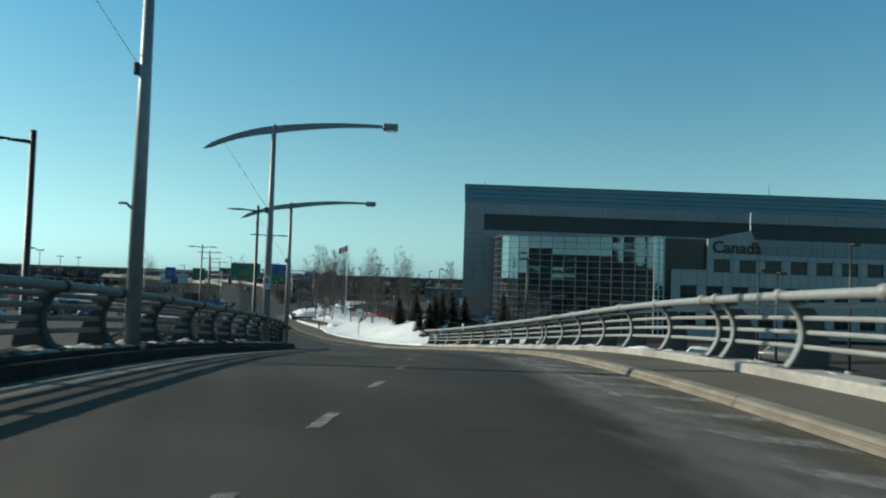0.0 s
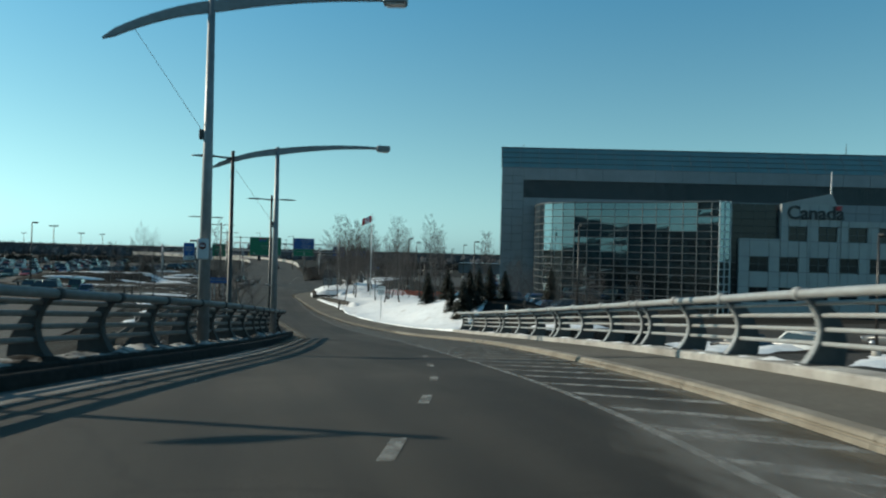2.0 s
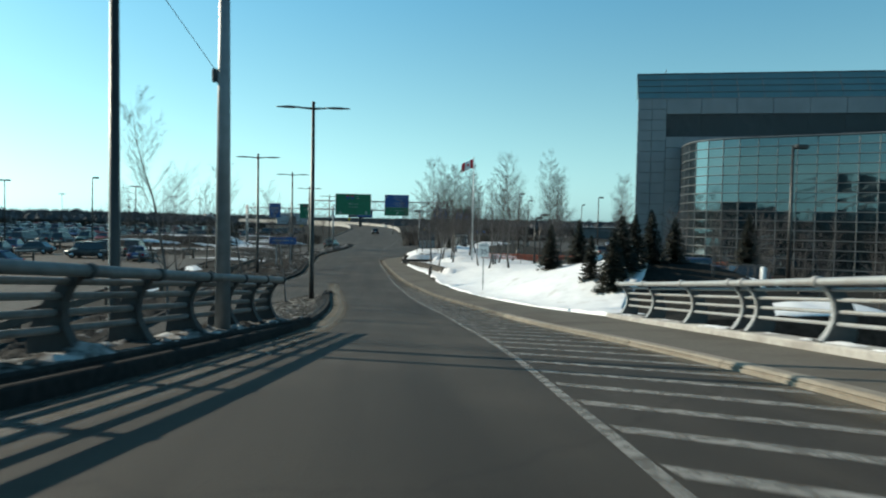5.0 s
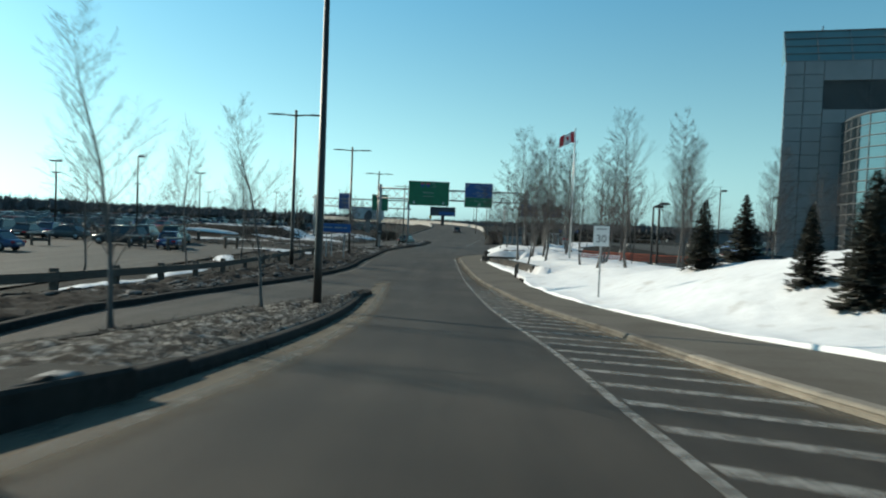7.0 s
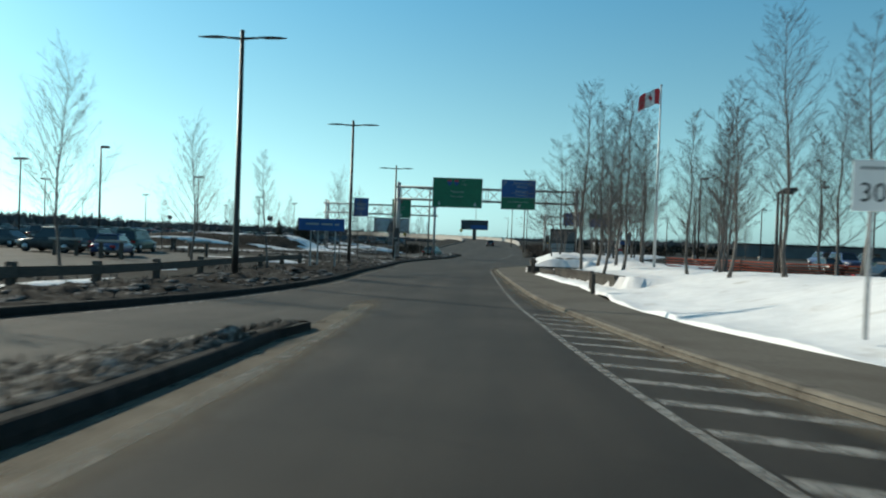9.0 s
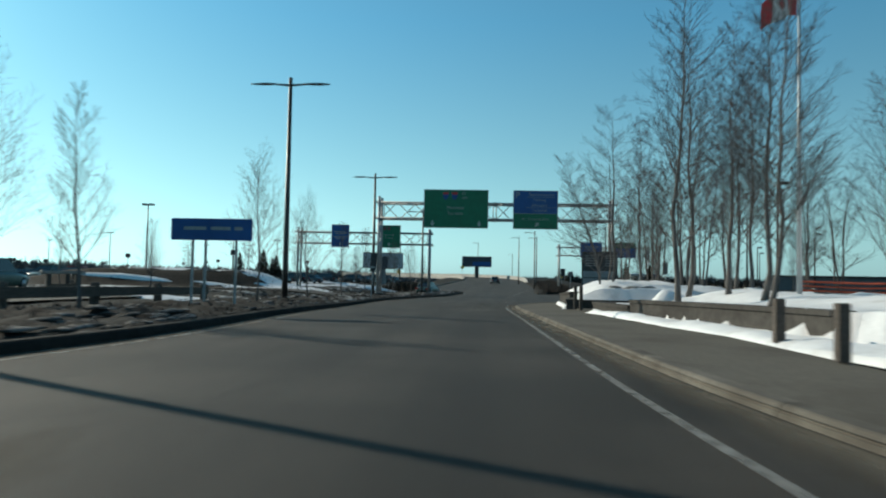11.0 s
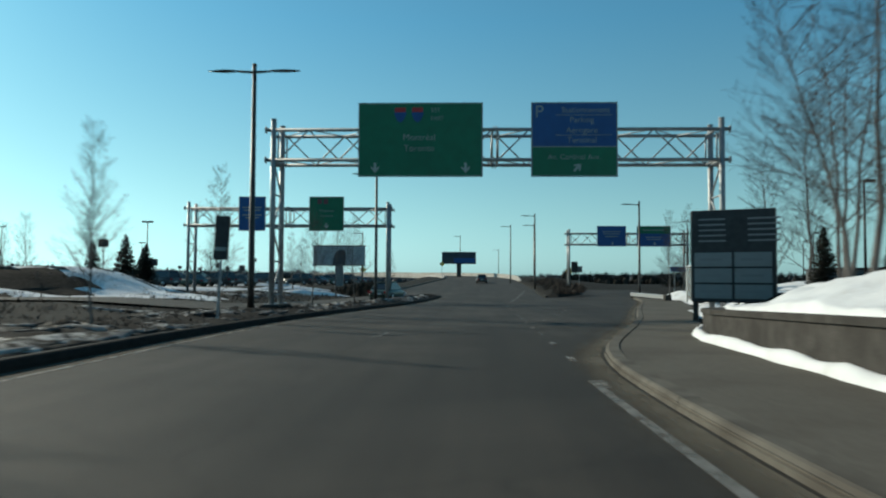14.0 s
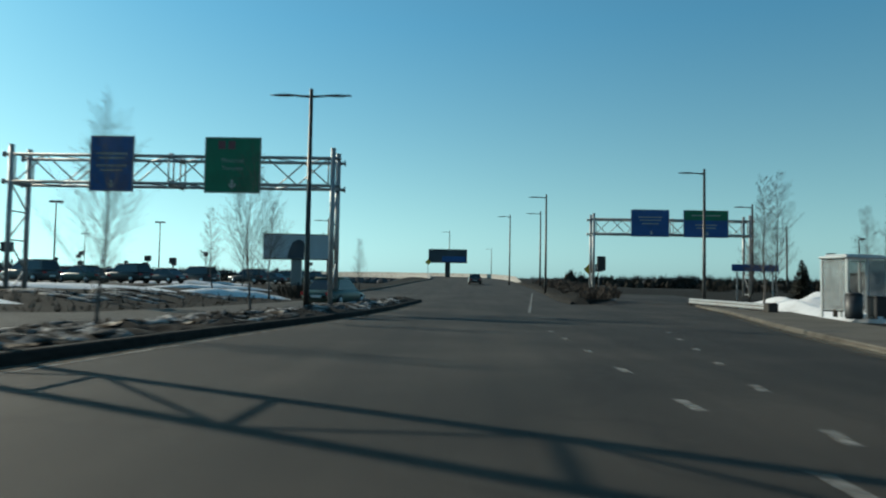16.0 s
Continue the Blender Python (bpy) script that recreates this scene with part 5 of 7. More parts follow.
s = sign_panel(-3.5, 5.31, 1.54, 8.32, 199.96, "sign_green", "large green overhead road sign with pale lettering")
for x in (-0.82, -0.12):
    sh = Mesh().add([(x + a, -0.05, 1.02 + b) for a, b in ((-0.22, 0.28), (0.22, 0.28), (0.24, 0.0), (0.12, -0.26), (0, -0.32), (-0.12, -0.26), (-0.24, 0.0))], [tuple(range(7))])
    part("shield", sh, "sign_blue", s, "small blue and red route shield")
    part("shield_top", Mesh().box(x - 0.22, -0.056, 1.12, x + 0.22, -0.051, 1.3), "red", s)
writing("EST", 0.24, 0.62, 1.2, s)
writing("EAST", 0.24, 0.68, 0.86, s)
writing("Montr\u00e9al", 0.36, -0.05, 0.08, s)
writing("Toronto", 0.36, -0.05, -0.36, s)
arrow(s, -1.83, -1.12, 0)
arrow(s, 1.83, -1.12, 0)
s = sign_panel(3.48, 5.31, 6.93, 8.32, 199.96, "sign_blue", "overhead road sign, blue above green, for parking")
part("lower_panel", Mesh().box(-1.67, -0.05, -1.45, 1.67, -0.042, -0.32), "sign_green", s, "green lower panel")
part("band", Mesh().box(-1.67, -0.056, -0.32, 1.67, -0.051, -0.28), "letter", s)
writing("P", 0.72, -1.4, 1.1, s)
writing("Stationnement", 0.33, 0.45, 1.18, s)
writing("Parking", 0.33, 0.3, 0.78, s)
writing("A\u00e9rogare", 0.33, 0.3, 0.36, s)
writing("Terminal", 0.33, 0.3, -0.04, s)
for z in (0.98, 0.17):
    part("rule", Mesh().box(-0.75, -0.056, z - 0.012, 1.5, -0.051, z + 0.012), "letter", s)
writing("Av. Cardinal Ave.", 0.3, 0, -0.72, s)
arrow(s, 0.1, -1.16, radians(180 + 45), 0.24)

gantry(-19.8, -5.0, 223.54, 6.65, -0.75, -0.5, "galvanised lattice gantry over the feeder road")
s = sign_panel(-15.9, 4.65, -13.93, 7.16, 223.1, "sign_blue", "blue overhead road sign on the feeder gantry")
for z, w in ((0.45, 0.7), (0.25, 0.6), (-0.1, 0.7), (-0.3, 0.5)):
    part("text_bar", Mesh().box(-w, -0.056, z - 0.05, w, -0.051, z + 0.05), "letter", s)
arrow(s, 0, -0.9, 0, 0.2)
s = sign_panel(-10.7, 4.65, -8.17, 7.16, 223.1, "sign_green", "green overhead road sign on the feeder gantry")
for x in (-0.5, -0.05):
    part("shield", Mesh().box(x - 0.16, -0.056, 0.72, x + 0.16, -0.051, 1.08), "shield", s)
writing("Montr\u00e9al", 0.28, 0, 0.2, s)
writing("Toronto", 0.28, 0, -0.15, s)
arrow(s, 0, -0.85, 0, 0.24)
gantry(12.2, 25.4, 252.74, 6.75, -0.4, -0.3, "galvanised lattice gantry over the far branch")
s = sign_panel(15.25, 4.95, 18.45, 7.25, 252.3, "sign_blue", "blue overhead road sign over the far branch")
for z, w in ((0.5, 1.0), (0.25, 0.9), (-0.05, 0.7)):
    part("text_bar", Mesh().box(-w, -0.056, z - 0.05, w, -0.051, z + 0.05), "letter", s)
arrow(s, 0.1, -0.8, 0, 0.2)
s = sign_panel(19.65, 4.95, 23.4, 7.25, 252.3, "sign_blue", "overhead road sign, green above blue, over the far branch")
part("upper_panel", Mesh().box(-1.8, -0.05, 0.3, 1.8, -0.042, 1.1), "sign_green", s, "green upper panel")
for z, w in ((0.7, 1.2), (-0.1, 0.9), (-0.35, 0.8)):
    part("text_bar", Mesh().box(-w, -0.056, z - 0.05, w, -0.051, z + 0.05), "letter", s)
arrow(s, 0.1, -0.8, 0, 0.2)


# ---- glass and panel office building ----
BU = Matrix(((0.962, 0.272, 0, 31.8), (-0.272, 0.962, 0, 176.8), (0, 0, 1, 0), (0, 0, 0, 1)))
office = thing("office_building", "large grey office building with a mirrored glass bay", "building", BU)
part("core", Mesh().add([(x, y, z) for z in (-0.5, 19.15) for x, y in ((0.2, 0.2), (110, 0.2), (110, 40), (20, 40))], [(3, 2, 1, 0), (4, 5, 6, 7), (0, 1, 5, 4), (1, 2, 6, 5), (2, 3, 7, 6), (3, 0, 4, 7)]), "joint", office)


def panel_grid(m, x0, x1, z0, z1, w, h, y_of, joint=0.05, thick=0.22, axis_x=True):
    nx, nz = max(1, round((x1 - x0) / w)), max(1, round((z1 - z0) / h))
    for i in range(nx):
        for k in range(nz):
            a, b = x0 + (x1 - x0) * i / nx + joint / 2, x0 + (x1 - x0) * (i + 1) / nx - joint / 2
            c, d = z0 + (z1 - z0) * k / nz + joint / 2, z0 + (z1 - z0) * (k + 1) / nz - joint / 2
            if axis_x:
                m.box(a, y_of, c, b, y_of + thick, d)
            else:
                m.box(y_of, a, c, y_of + thick, b, d)


pm = Mesh()
panel_grid(pm, 0, 3.2, 0, 19.2, 1.6, 1.2, 0)
panel_grid(pm, 3.2, 110, 0, 14.9, 1.9, 1.25, 0)
panel_grid(pm, 3.2, 110, 17.45, 19.2, 3.8, 1.75, 0)
tagged(part("cladding", pm, "panel", office), kind="stuff")
part("ribbon_window", Mesh().box(3.2, 0.2, 14.9, 110, 0.3, 17.45), "glass_dark", office, "long dark ribbon window")
for x in np.arange(3.2, 110, 3.8):
    part("ribbon_mullion", Mesh().box(x - 0.03, 0.15, 14.9, x + 0.03, 0.199, 17.45), "mullion_dark", office)
# sloping glass along the roof edge
gl = part("roof_glazing", Mesh().add([(0, 0.1, 19.2), (110, 0.1, 19.2), (110, 2.2, 22.4), (0, 2.2, 22.4), (0, 2.5, 22.4), (110, 2.5, 22.4), (0, 2.5, 19.2), (110, 2.5, 19.2)],
                                    [(0, 1, 2, 3), (3, 2, 5, 4), (0, 3, 4, 6), (1, 7, 5, 2)]), "glass_roof", office, "sloping green glass roof edge")
rm = Mesh()
for x in np.arange(0, 110.1, 2.75):
    rm.tube([(x, 0.06, 19.2), (x, 2.16, 22.42)], 0.03, 5)
for k in range(5):
    t = k / 4
    rm.tube([(0, 0.06 + 2.1 * t, 19.2 + 3.22 * t), (110, 0.06 + 2.1 * t, 19.2 + 3.22 * t)], 0.06 if k in (0, 4) else 0.04, 5)
part("glazing_bar", rm, "joint", gl)
for x, h in ((50.5, 1.6), (3.3, 0.5), (72, 1.2)):
    part("roof_mast", Mesh(True).tube([(x, 2.35, 22.4), (x, 2.35, 22.4 + h)], 0.05, 6), "steel_dark", office)
# curved glass bay
BAY = rope([(0, 4.9), (2.0, 4.9), (4.5, 4.95), (7.2, 5.7), (9.6, 8.4), (11.0, 12.0), (12.3, 16.0), (14.1, 20.0), (15.8, 23.2), (17.1, 25.4)], step=0.1, soft=0.35)
bay_pts, o = [], 0.0
last = None
for o in np.arange(0, 17.11, 0.05):
    p = Vector((BAY(o), -o, 0))
    if last is None or (p - last).length >= 1.62 or o > 17.06:
        bay_pts.append(p)
        last = p
BAY_H, ROWS = 13.6, 15
bay = part("glass_bay", Mesh().add([(4.9, 0.2, BAY_H - 0.05)] + [(p.x, p.y, BAY_H - 0.05) for p in bay_pts] + [(26.5, 0.2, BAY_H - 0.05)], [tuple(range(len(bay_pts) + 2))]), "panel", office, "flat roof of the glass bay")
for i in range(len(bay_pts) - 1):
    a, b = bay_pts[i], bay_pts[i + 1]
    for k in range(ROWS):
        z0, z1 = BAY_H * k / ROWS + 0.03, BAY_H * (k + 1) / ROWS - 0.03
        tilt = 0.012 * math.sin(i * 12.9 + k * 7.3)
        d = Vector((b.y - a.y, a.x - b.x, 0)).normalized() * tilt
        part("pane", Mesh().add([(a.x, a.y, z0), (b.x, b.y, z0), (b.x + d.x, b.y + d.y, z1), (a.x + d.x, a.y + d.y, z1)], [(0, 1, 2, 3)]), "glass", bay)
mu = Mesh()
for p in bay_pts:
    mu.tube([(p.x, p.y - 0.03, 0), (p.x, p.y - 0.03, BAY_H + 0.1)], 0.05, 5)
for k in range(ROWS + 1):
    mu.tube([(p.x, p.y - 0.04, BAY_H * k / ROWS) for p in bay_pts], 0.045 if k < ROWS else 0.09, 5)
part("mullions", mu, "mullion_grey", bay, "grey aluminium mullion grid")
rec = Mesh().add([(25.6, -16.3, 0), (33.0, -15.9, 0), (33.0, -15.9, 13.5), (25.6, -16.3, 13.5), (25.6, 0, 13.5), (33, 0, 13.5)], [(0, 1, 2, 3), (3, 2, 5, 4)])
part("recessed_glazing", rec, "window_black", office, "dark glass wall beside the bay")
rg = Mesh()
for k in range(1, 15):
    rg.tube([(25.6, -16.33, 13.5 * k / 15), (33, -15.93, 13.5 * k / 15)], 0.03, 4)
for x in np.arange(26.9, 33, 1.5):
    rg.tube([(x, -16.3 + 0.054 * (x - 25.6), 0), (x, -16.3 + 0.054 * (x - 25.6), 13.5)], 0.03, 4)
part("glazing_grid", rg, "mullion_dark", office)
tip = part("tip_glazing", Mesh().add([(25.42, -17.1, 0), (27.0, -16.42, 0), (27.0, -16.42, BAY_H), (25.42, -17.1, BAY_H)], [(0, 1, 2, 3)]), "glass", office, "narrow glazed return at the tip of the bay")
tg = Mesh()
for u in (0.0, 0.5, 1.0):
    tg.tube([(25.42 + 1.58 * u, -17.14 + 0.68 * u, 0), (25.42 + 1.58 * u, -17.14 + 0.68 * u, BAY_H + 0.15)], 0.075, 6)
for k in range(ROWS + 1):
    tg.tube([(25.42, -17.15, BAY_H * k / ROWS), (27.0, -16.47, BAY_H * k / ROWS)], 0.055, 5)
part("mullions", tg, "mullion", tip, "white aluminium mullion grid")
# front wing with punched windows
wing = part("front_wing", Mesh().box(28.2, -16.2, -0.5, 33, 0.1, 9.1).box(33, -16.2, -0.5, 40.2, 0.1, 13.0).box(40.2, -16.2, -0.5, 110, 0.1, 11.4), "joint", office)
WIN = [(33.9 + 3.6 * i, 9.05, 10.85) for i in range(20)] + [(29.3 + 3.6 * i, 5.3, 7.1) for i in range(21)] + [(29.3 + 3.6 * i, 1.6, 3.4) for i in range(21)]
wp = Mesh()
for x0, x1, ztop in ((28.0, 33.0, 9.3), (33.0, 40.2, 13.6), (40.2, 110, 11.6)):
    levels = [0, 1.6, 3.4, 5.3, 7.1, 9.05] + ([10.85, ztop] if ztop > 11 else [ztop])
    cuts = sorted({x0, x1} | {c for x, a, b in WIN for c in (x, x + 2.3) if x0 < c < x1})
    for k in range(len(levels) - 1):
        for i in range(len(cuts) - 1):
            mx, mz = (cuts[i] + cuts[i + 1]) / 2, (levels[k] + levels[k + 1]) / 2
            if any(x < mx < x + 2.3 and a < mz < b for x, a, b in WIN):
                continue
            wp.box(cuts[i] + 0.025, -16.6, levels[k] + 0.025, cuts[i + 1] - 0.025, -16.2, levels[k + 1] - 0.025)
tagged(part("cladding", wp, "panel_light", wing), kind="stuff")
for x, a, b in WIN:
    w = part("window", Mesh().box(x + 0.02, -16.32, a + 0.02, x + 2.28, -16.26, b - 0.02), "window_black", wing)
    if x < 90:
        fr = Mesh()
        for p in (x + 0.05, x + 1.15, x + 2.25):
            fr.box(p - 0.04, -16.38, a + 0.02, p + 0.04, -16.325, b - 0.02)
        for z in (a + 0.06, (a + b) / 2, b - 0.06):
            fr.box(x + 0.02, -16.375, z - 0.035, x + 2.28, -16.322, z + 0.035)
        fo = part("frame", fr, "mullion_dark", office)
        fo.parent = wing
ped = Mesh().add([(33, -16.6, 13.6), (39.6, -16.6, 13.6), (39.0, -16.6, 14.9), (33, -16.2, 13.6), (39.6, -16.2, 13.6), (39.0, -16.2, 14.9)], [(0, 1, 2), (5, 4, 3), (0, 2, 5, 3), (1, 4, 5, 2)])
part("gable", ped, "panel_light", wing)
part("flag_mast", Mesh(True).tube([(39.2, -16.0, 11), (39.2, -16.0, 17.6)], 0.07, 6), "mullion", wing)
sg = part("writing", text_mesh("Canada", 2.3, "LEFT", 0.06, 0.035), "letter_dark", office, "large dark lettering on the wall")
sg.matrix_local = Matrix.Translation((33.6, -16.7, 12.45)) @ Matrix.Rotation(radians(90), 4, "X")
part("emblem", Mesh().box(39.4, -16.75, 12.9, 40.1, -16.65, 13.4).box(39.62, -16.8, 12.95, 39.88, -16.751, 13.35), "red", office, "small red flag shape")

# terminal block that the glass mirrors
term = thing("terminal_building", "dark airport terminal block with rows of windows", "building", Matrix.Translation((-125, 42, 0)) @ Matrix.Rotation(radians(-55), 4, "Z"))
part("wall", Mesh().box(-95, -30, -1, 62, 0, 14), "dark_wall", term)
part("upper_storey", Mesh().box(-45, -30, 13, -12, -2, 20), "dark_wall", term)
part("upper_storey", Mesh().box(4, -30, 13, 40, -2, 17.5), "dark_wall", term)
part("tower", Mesh().box(-6, -30, 13, 2, -4, 27), "dark_wall", term)
for k in range(3):
    for i in range(22):
        part("window", Mesh().box(-66 + i * 6, 0.02, 2 + k * 3.8, -62 + i * 6, 0.1, 4.4 + k * 3.8), "glass_dark", term)


# long low shed behind the far car park
shed = thing("low_shed", "long low dark shed behind the far car park", "building", Matrix.Translation((58, 292, 0)) @ Matrix.Rotation(-0.36, 4, "Z"))
part("wall", Mesh().box(0, 0, -0.8, 150, 22, 3.1), "dark_wall", shed)
part("roof", Mesh().box(-0.4, -0.4, 3.101, 150.4, 22.4, 3.4, bevel=0.05), "steel_dark", shed)
for i in range(12):
    part("door", Mesh().box(6 + i * 12, -0.06, -0.6, 9.5 + i * 12, -0.003, 2.4), "joint", shed)


# ---- trees ----
def bare_tree_meshes(seed, h, spread=0.3, lean=0.0, dense=26, stems=1, flat=0.0):
    """One or several slender stems with upswept shoots, branching three times."""
    rnd = random.Random(seed)
    trunk, twig = Mesh(True), Mesh()
    for n in range(stems):
        ang = 6.28 * n / stems + rnd.uniform(-0.5, 0.5)
        foot = Vector((math.cos(ang), math.sin(ang), 0)) * (0.14 if stems > 1 else 0)
        bare_stem(rnd, trunk, twig, h * (1 if n == 0 else rnd.uniform(0.72, 0.97)), spread, lean + (0.12 * math.cos(ang) if stems > 1 else 0), 0.12 * math.sin(ang) if stems > 1 else 0.0, dense, foot, flat)
    return trunk.data("trunk"), twig.data("crown")


def bare_stem(rnd, trunk, twig, h, spread, lean, lean_y, dense, foot, flat):
    pts, x, y = [], 0.0, 0.0
    for i in range(11):
        s = i / 10
        x += rnd.uniform(-0.012, 0.012) * h + lean * h / 10 * (0.4 + s)
        y += rnd.uniform(-0.012, 0.012) * h + lean_y * h / 10 * (0.4 + s)
        pts.append(foot + Vector((x if i else 0, y if i else 0, h * s * (1 - 0.1 * abs(lean)))))
    rad = [(0.0086 if dense > 23 else 0.0068) * h * (1 - s / 10) ** 1.15 + 0.004 for s in range(11)]
    rad[0] *= 1.35
    trunk.tube(pts, rad, 7)

    def at(s):
        k = min(9, int(s * 10))
        return pts[k].lerp(pts[k + 1], s * 10 - k)

    def shoot(p, d, length, r, level, bend):
        """A crooked shoot with side shoots left and right of it in turn."""
        side = d.cross(Vector((rnd.uniform(-0.5, 0.5), rnd.uniform(-0.5, 0.5), 1))).normalized()
        n = 4 if level == 0 else (3 if level == 1 else 1)
        q, run, way = [p], p, d
        for i in range(n):
            way = (way + Vector((rnd.uniform(-1, 1), rnd.uniform(-1, 1), rnd.uniform(-0.8, 0.8) + bend)) * (0.13 if level < 2 else 0.08)).normalized()
            run = run + way * length / n
            q.append(run)
        rr = [max(0.0029, r * (1 - 0.82 * i / n)) for i in range(n + 1)]
        (trunk if level == 0 else twig).tube(q, rr, 4 if level == 0 else 3, False)
        if level == 2:
            return
        count = int(rnd.uniform(8, 12)) if level == 0 else int(rnd.uniform(3, 6))
        for i in range(count):
            t = 0.18 + 0.8 * (i + rnd.random()) / count
            k = min(n - 1, int(t * n))
            e, axis = q[k].lerp(q[k + 1], t * n - k), (q[k + 1] - q[k]).normalized()
            turn = (1 if i % 2 else -1) * side + Vector((rnd.uniform(-0.5, 0.5), rnd.uniform(-0.5, 0.5), rnd.uniform(-0.3, 0.6)))
            shoot(e, (axis * rnd.uniform(0.7, 1.1) + turn.normalized() * rnd.uniform(0.6, 0.95)).normalized(), length * rnd.uniform(0.36, 0.64) * (1.15 - 0.65 * t), max(0.003, r * 0.5 * (1 - 0.5 * t)), level + 1, bend * 0.7)

    dense = int(dense * 1.25)
    for i in range(dense):
        s = 0.18 + 0.8 * (i + rnd.random()) / dense
        ang = i * 2.4 + rnd.uniform(-0.6, 0.6)
        up = rnd.uniform(0.75, 1.5) - 0.35 * flat
        d = Vector((math.cos(ang), math.sin(ang), up)).normalized()
        shoot(at(s), d, h * spread * (1.4 - 1.05 * s) * rnd.uniform(0.65, 1.2), 0.0017 * h * (1.15 - s) + 0.004, 0, 0.5)


TREES = [bare_tree_meshes(3, 8.2, 0.23, 0.0, 40, flat=0.35), bare_tree_meshes(8, 8.2, 0.27, 0.02, 38, flat=0.2), bare_tree_meshes(15, 8.2, 0.2, -0.02, 40, flat=0.4), bare_tree_meshes(21, 8.2, 0.25, 0.03, 36, flat=0.3),
         bare_tree_meshes(34, 8.2, 0.2, 0.01, 38, flat=0.3), bare_tree_meshes(41, 8.2, 0.23, 0.13, 30), bare_tree_meshes(52, 8.2, 0.26, -0.16, 24),
         bare_tree_meshes(61, 8.2, 0.24, 0.0, 13, 3, flat=0.8), bare_tree_meshes(67, 8.2, 0.23, -0.02, 11, 4, flat=0.9), bare_tree_meshes(71, 8.2, 0.3, -0.15, 26, 2, flat=1.5),
         bare_tree_meshes(88, 8.2, 0.27, 0.02, 15, 3), bare_tree_meshes(93, 8.2, 0.34, 0.02, 30, flat=-0.9)]
tree_rnd = random.Random(5)


def bare_tree(x, y, z, top, kind, label="bare grey-barked deciduous tree in winter", turn=None, group="bare trees"):
    s = (top - z) / 8.2
    t = thing("tree", label, "tree", Matrix.Translation((x, y, z)) @ Matrix.Rotation(tree_rnd.uniform(0, 6.28) if turn is None else turn, 4, "Z") @ Matrix.Scale(s, 4), group)
    part("trunk", TREES[kind][0], "trunk", t)
    part("crown", TREES[kind][1], "twig", t)


def snow_z(x, y):
    return bank_ground(x, y) + 0.02


for i, (x, y, top, k) in enumerate(((7.3, 159.0, 8.2, 2), (10.9, 153.0, 8.2, 4), (9.6, 168.3, 10.2, 2), (9.3, 164.4, 9.8, 1), (12.15, 151.2, 9.9, 1), (15.8, 153.5, 10.2, 3), (12.0, 157.1, 8.6, 7), (10.7, 157.6, 7.8, 4), (14.9, 148.6, 8.3, 0), (7.35, 165.9, 10.6, 0), (8.9, 170.6, 10.6, 4),
                                    (7.03, 177.0, 9.2, 9), (8.13, 184.4, 8.8, 9), (11.4, 180.2, 10.6, 8), (10.9, 185.6, 8.6, 7), (12.2, 189.0, 8.5, 8), (13.5, 163, 9.2, 2), (18.5, 161, 9.6, 3), (14.3, 187.3, 9.4, 7), (12.2, 173.5, 10.4, 3),
                                    (16.5, 171.5, 9.4, 1), (21, 168, 9.3, 2), (23.5, 158, 9.0, 0), (17.5, 180, 8.6, 2), (20.5, 188, 8.0, 1), (26, 165, 8.6, 3), (20.5, 184, 8.4, 8), (9.4, 180.8, 9.5, 4), (12.9, 177.5, 10.4, 3), (10.0, 188.6, 8.4, 7), (14.2, 182.5, 9.5, 2))):
    bare_tree(x, y, snow_z(x, y) - 0.05, top, k, "bare grey-barked tree with several stems in old snow" if k > 6 else "bare grey-barked tree standing in old snow", 0.0 if k == 9 else None, group="bare trees on the snowy bank")
for i, (x, y, top, k) in enumerate(((-6.7, 169.4, 5.5, 11), (-7.0, 178.0, 5.0, 11), (-12.8, 151.2, 7.8, 11), (-13.6, 164.3, 7.5, 11), (-8.4, 161.0, 6.1, 5), (-2.2, 127.8, 6.3, 6), (-2.9, 121.5, 6.8, 6), (-3.2, 113.2, 7.7, 6), (-5.9, 214.3, 4.6, 11), (-6.6, 205.8, 4.15, 11),
                                    (-11.2, 236.6, 6.0, 11), (-7.0, 186.2, 4.5, 4), (-6.83, 193.5, 4.7, 2), (-22.8, 215.1, 6.7, 2), (-22, 193, 5.0, 1), (-28, 192, 4.6, 0), (-16, 240, 5.5, 2), (-20, 260, 6.0, 1), (-26, 245, 5.0, 3), (-9.0, 262, 4.9, 4), (-14, 142, 6.6, 1), (-33, 225, 6, 0), (-45, 240, 6.5, 2))):
    bare_tree(x, y, max(ground_z(x, y), ROAD_Z(y)) - 0.02, top, k, "slender bare young tree on the verge" if x > -15 else "bare young tree beside the car park",
              {6: 5.9, 5: 2.4}.get(k), "young bare trees")
for i, (x, y, top) in enumerate(((14.9, 201, 9.0), (16.2, 208, 8.0), (17.4, 231, 6.8), (20.4, 236, 7.6), (24.5, 231, 6.4), (28, 240, 6.2), (32, 236, 6.8), (23, 247, 6.0), (37, 230, 7), (42, 240, 7))):
    bare_tree(x, y, ground_z(x, y), top, i % 5, "bare tree behind the bus shelter", group="bare trees by the shelter")


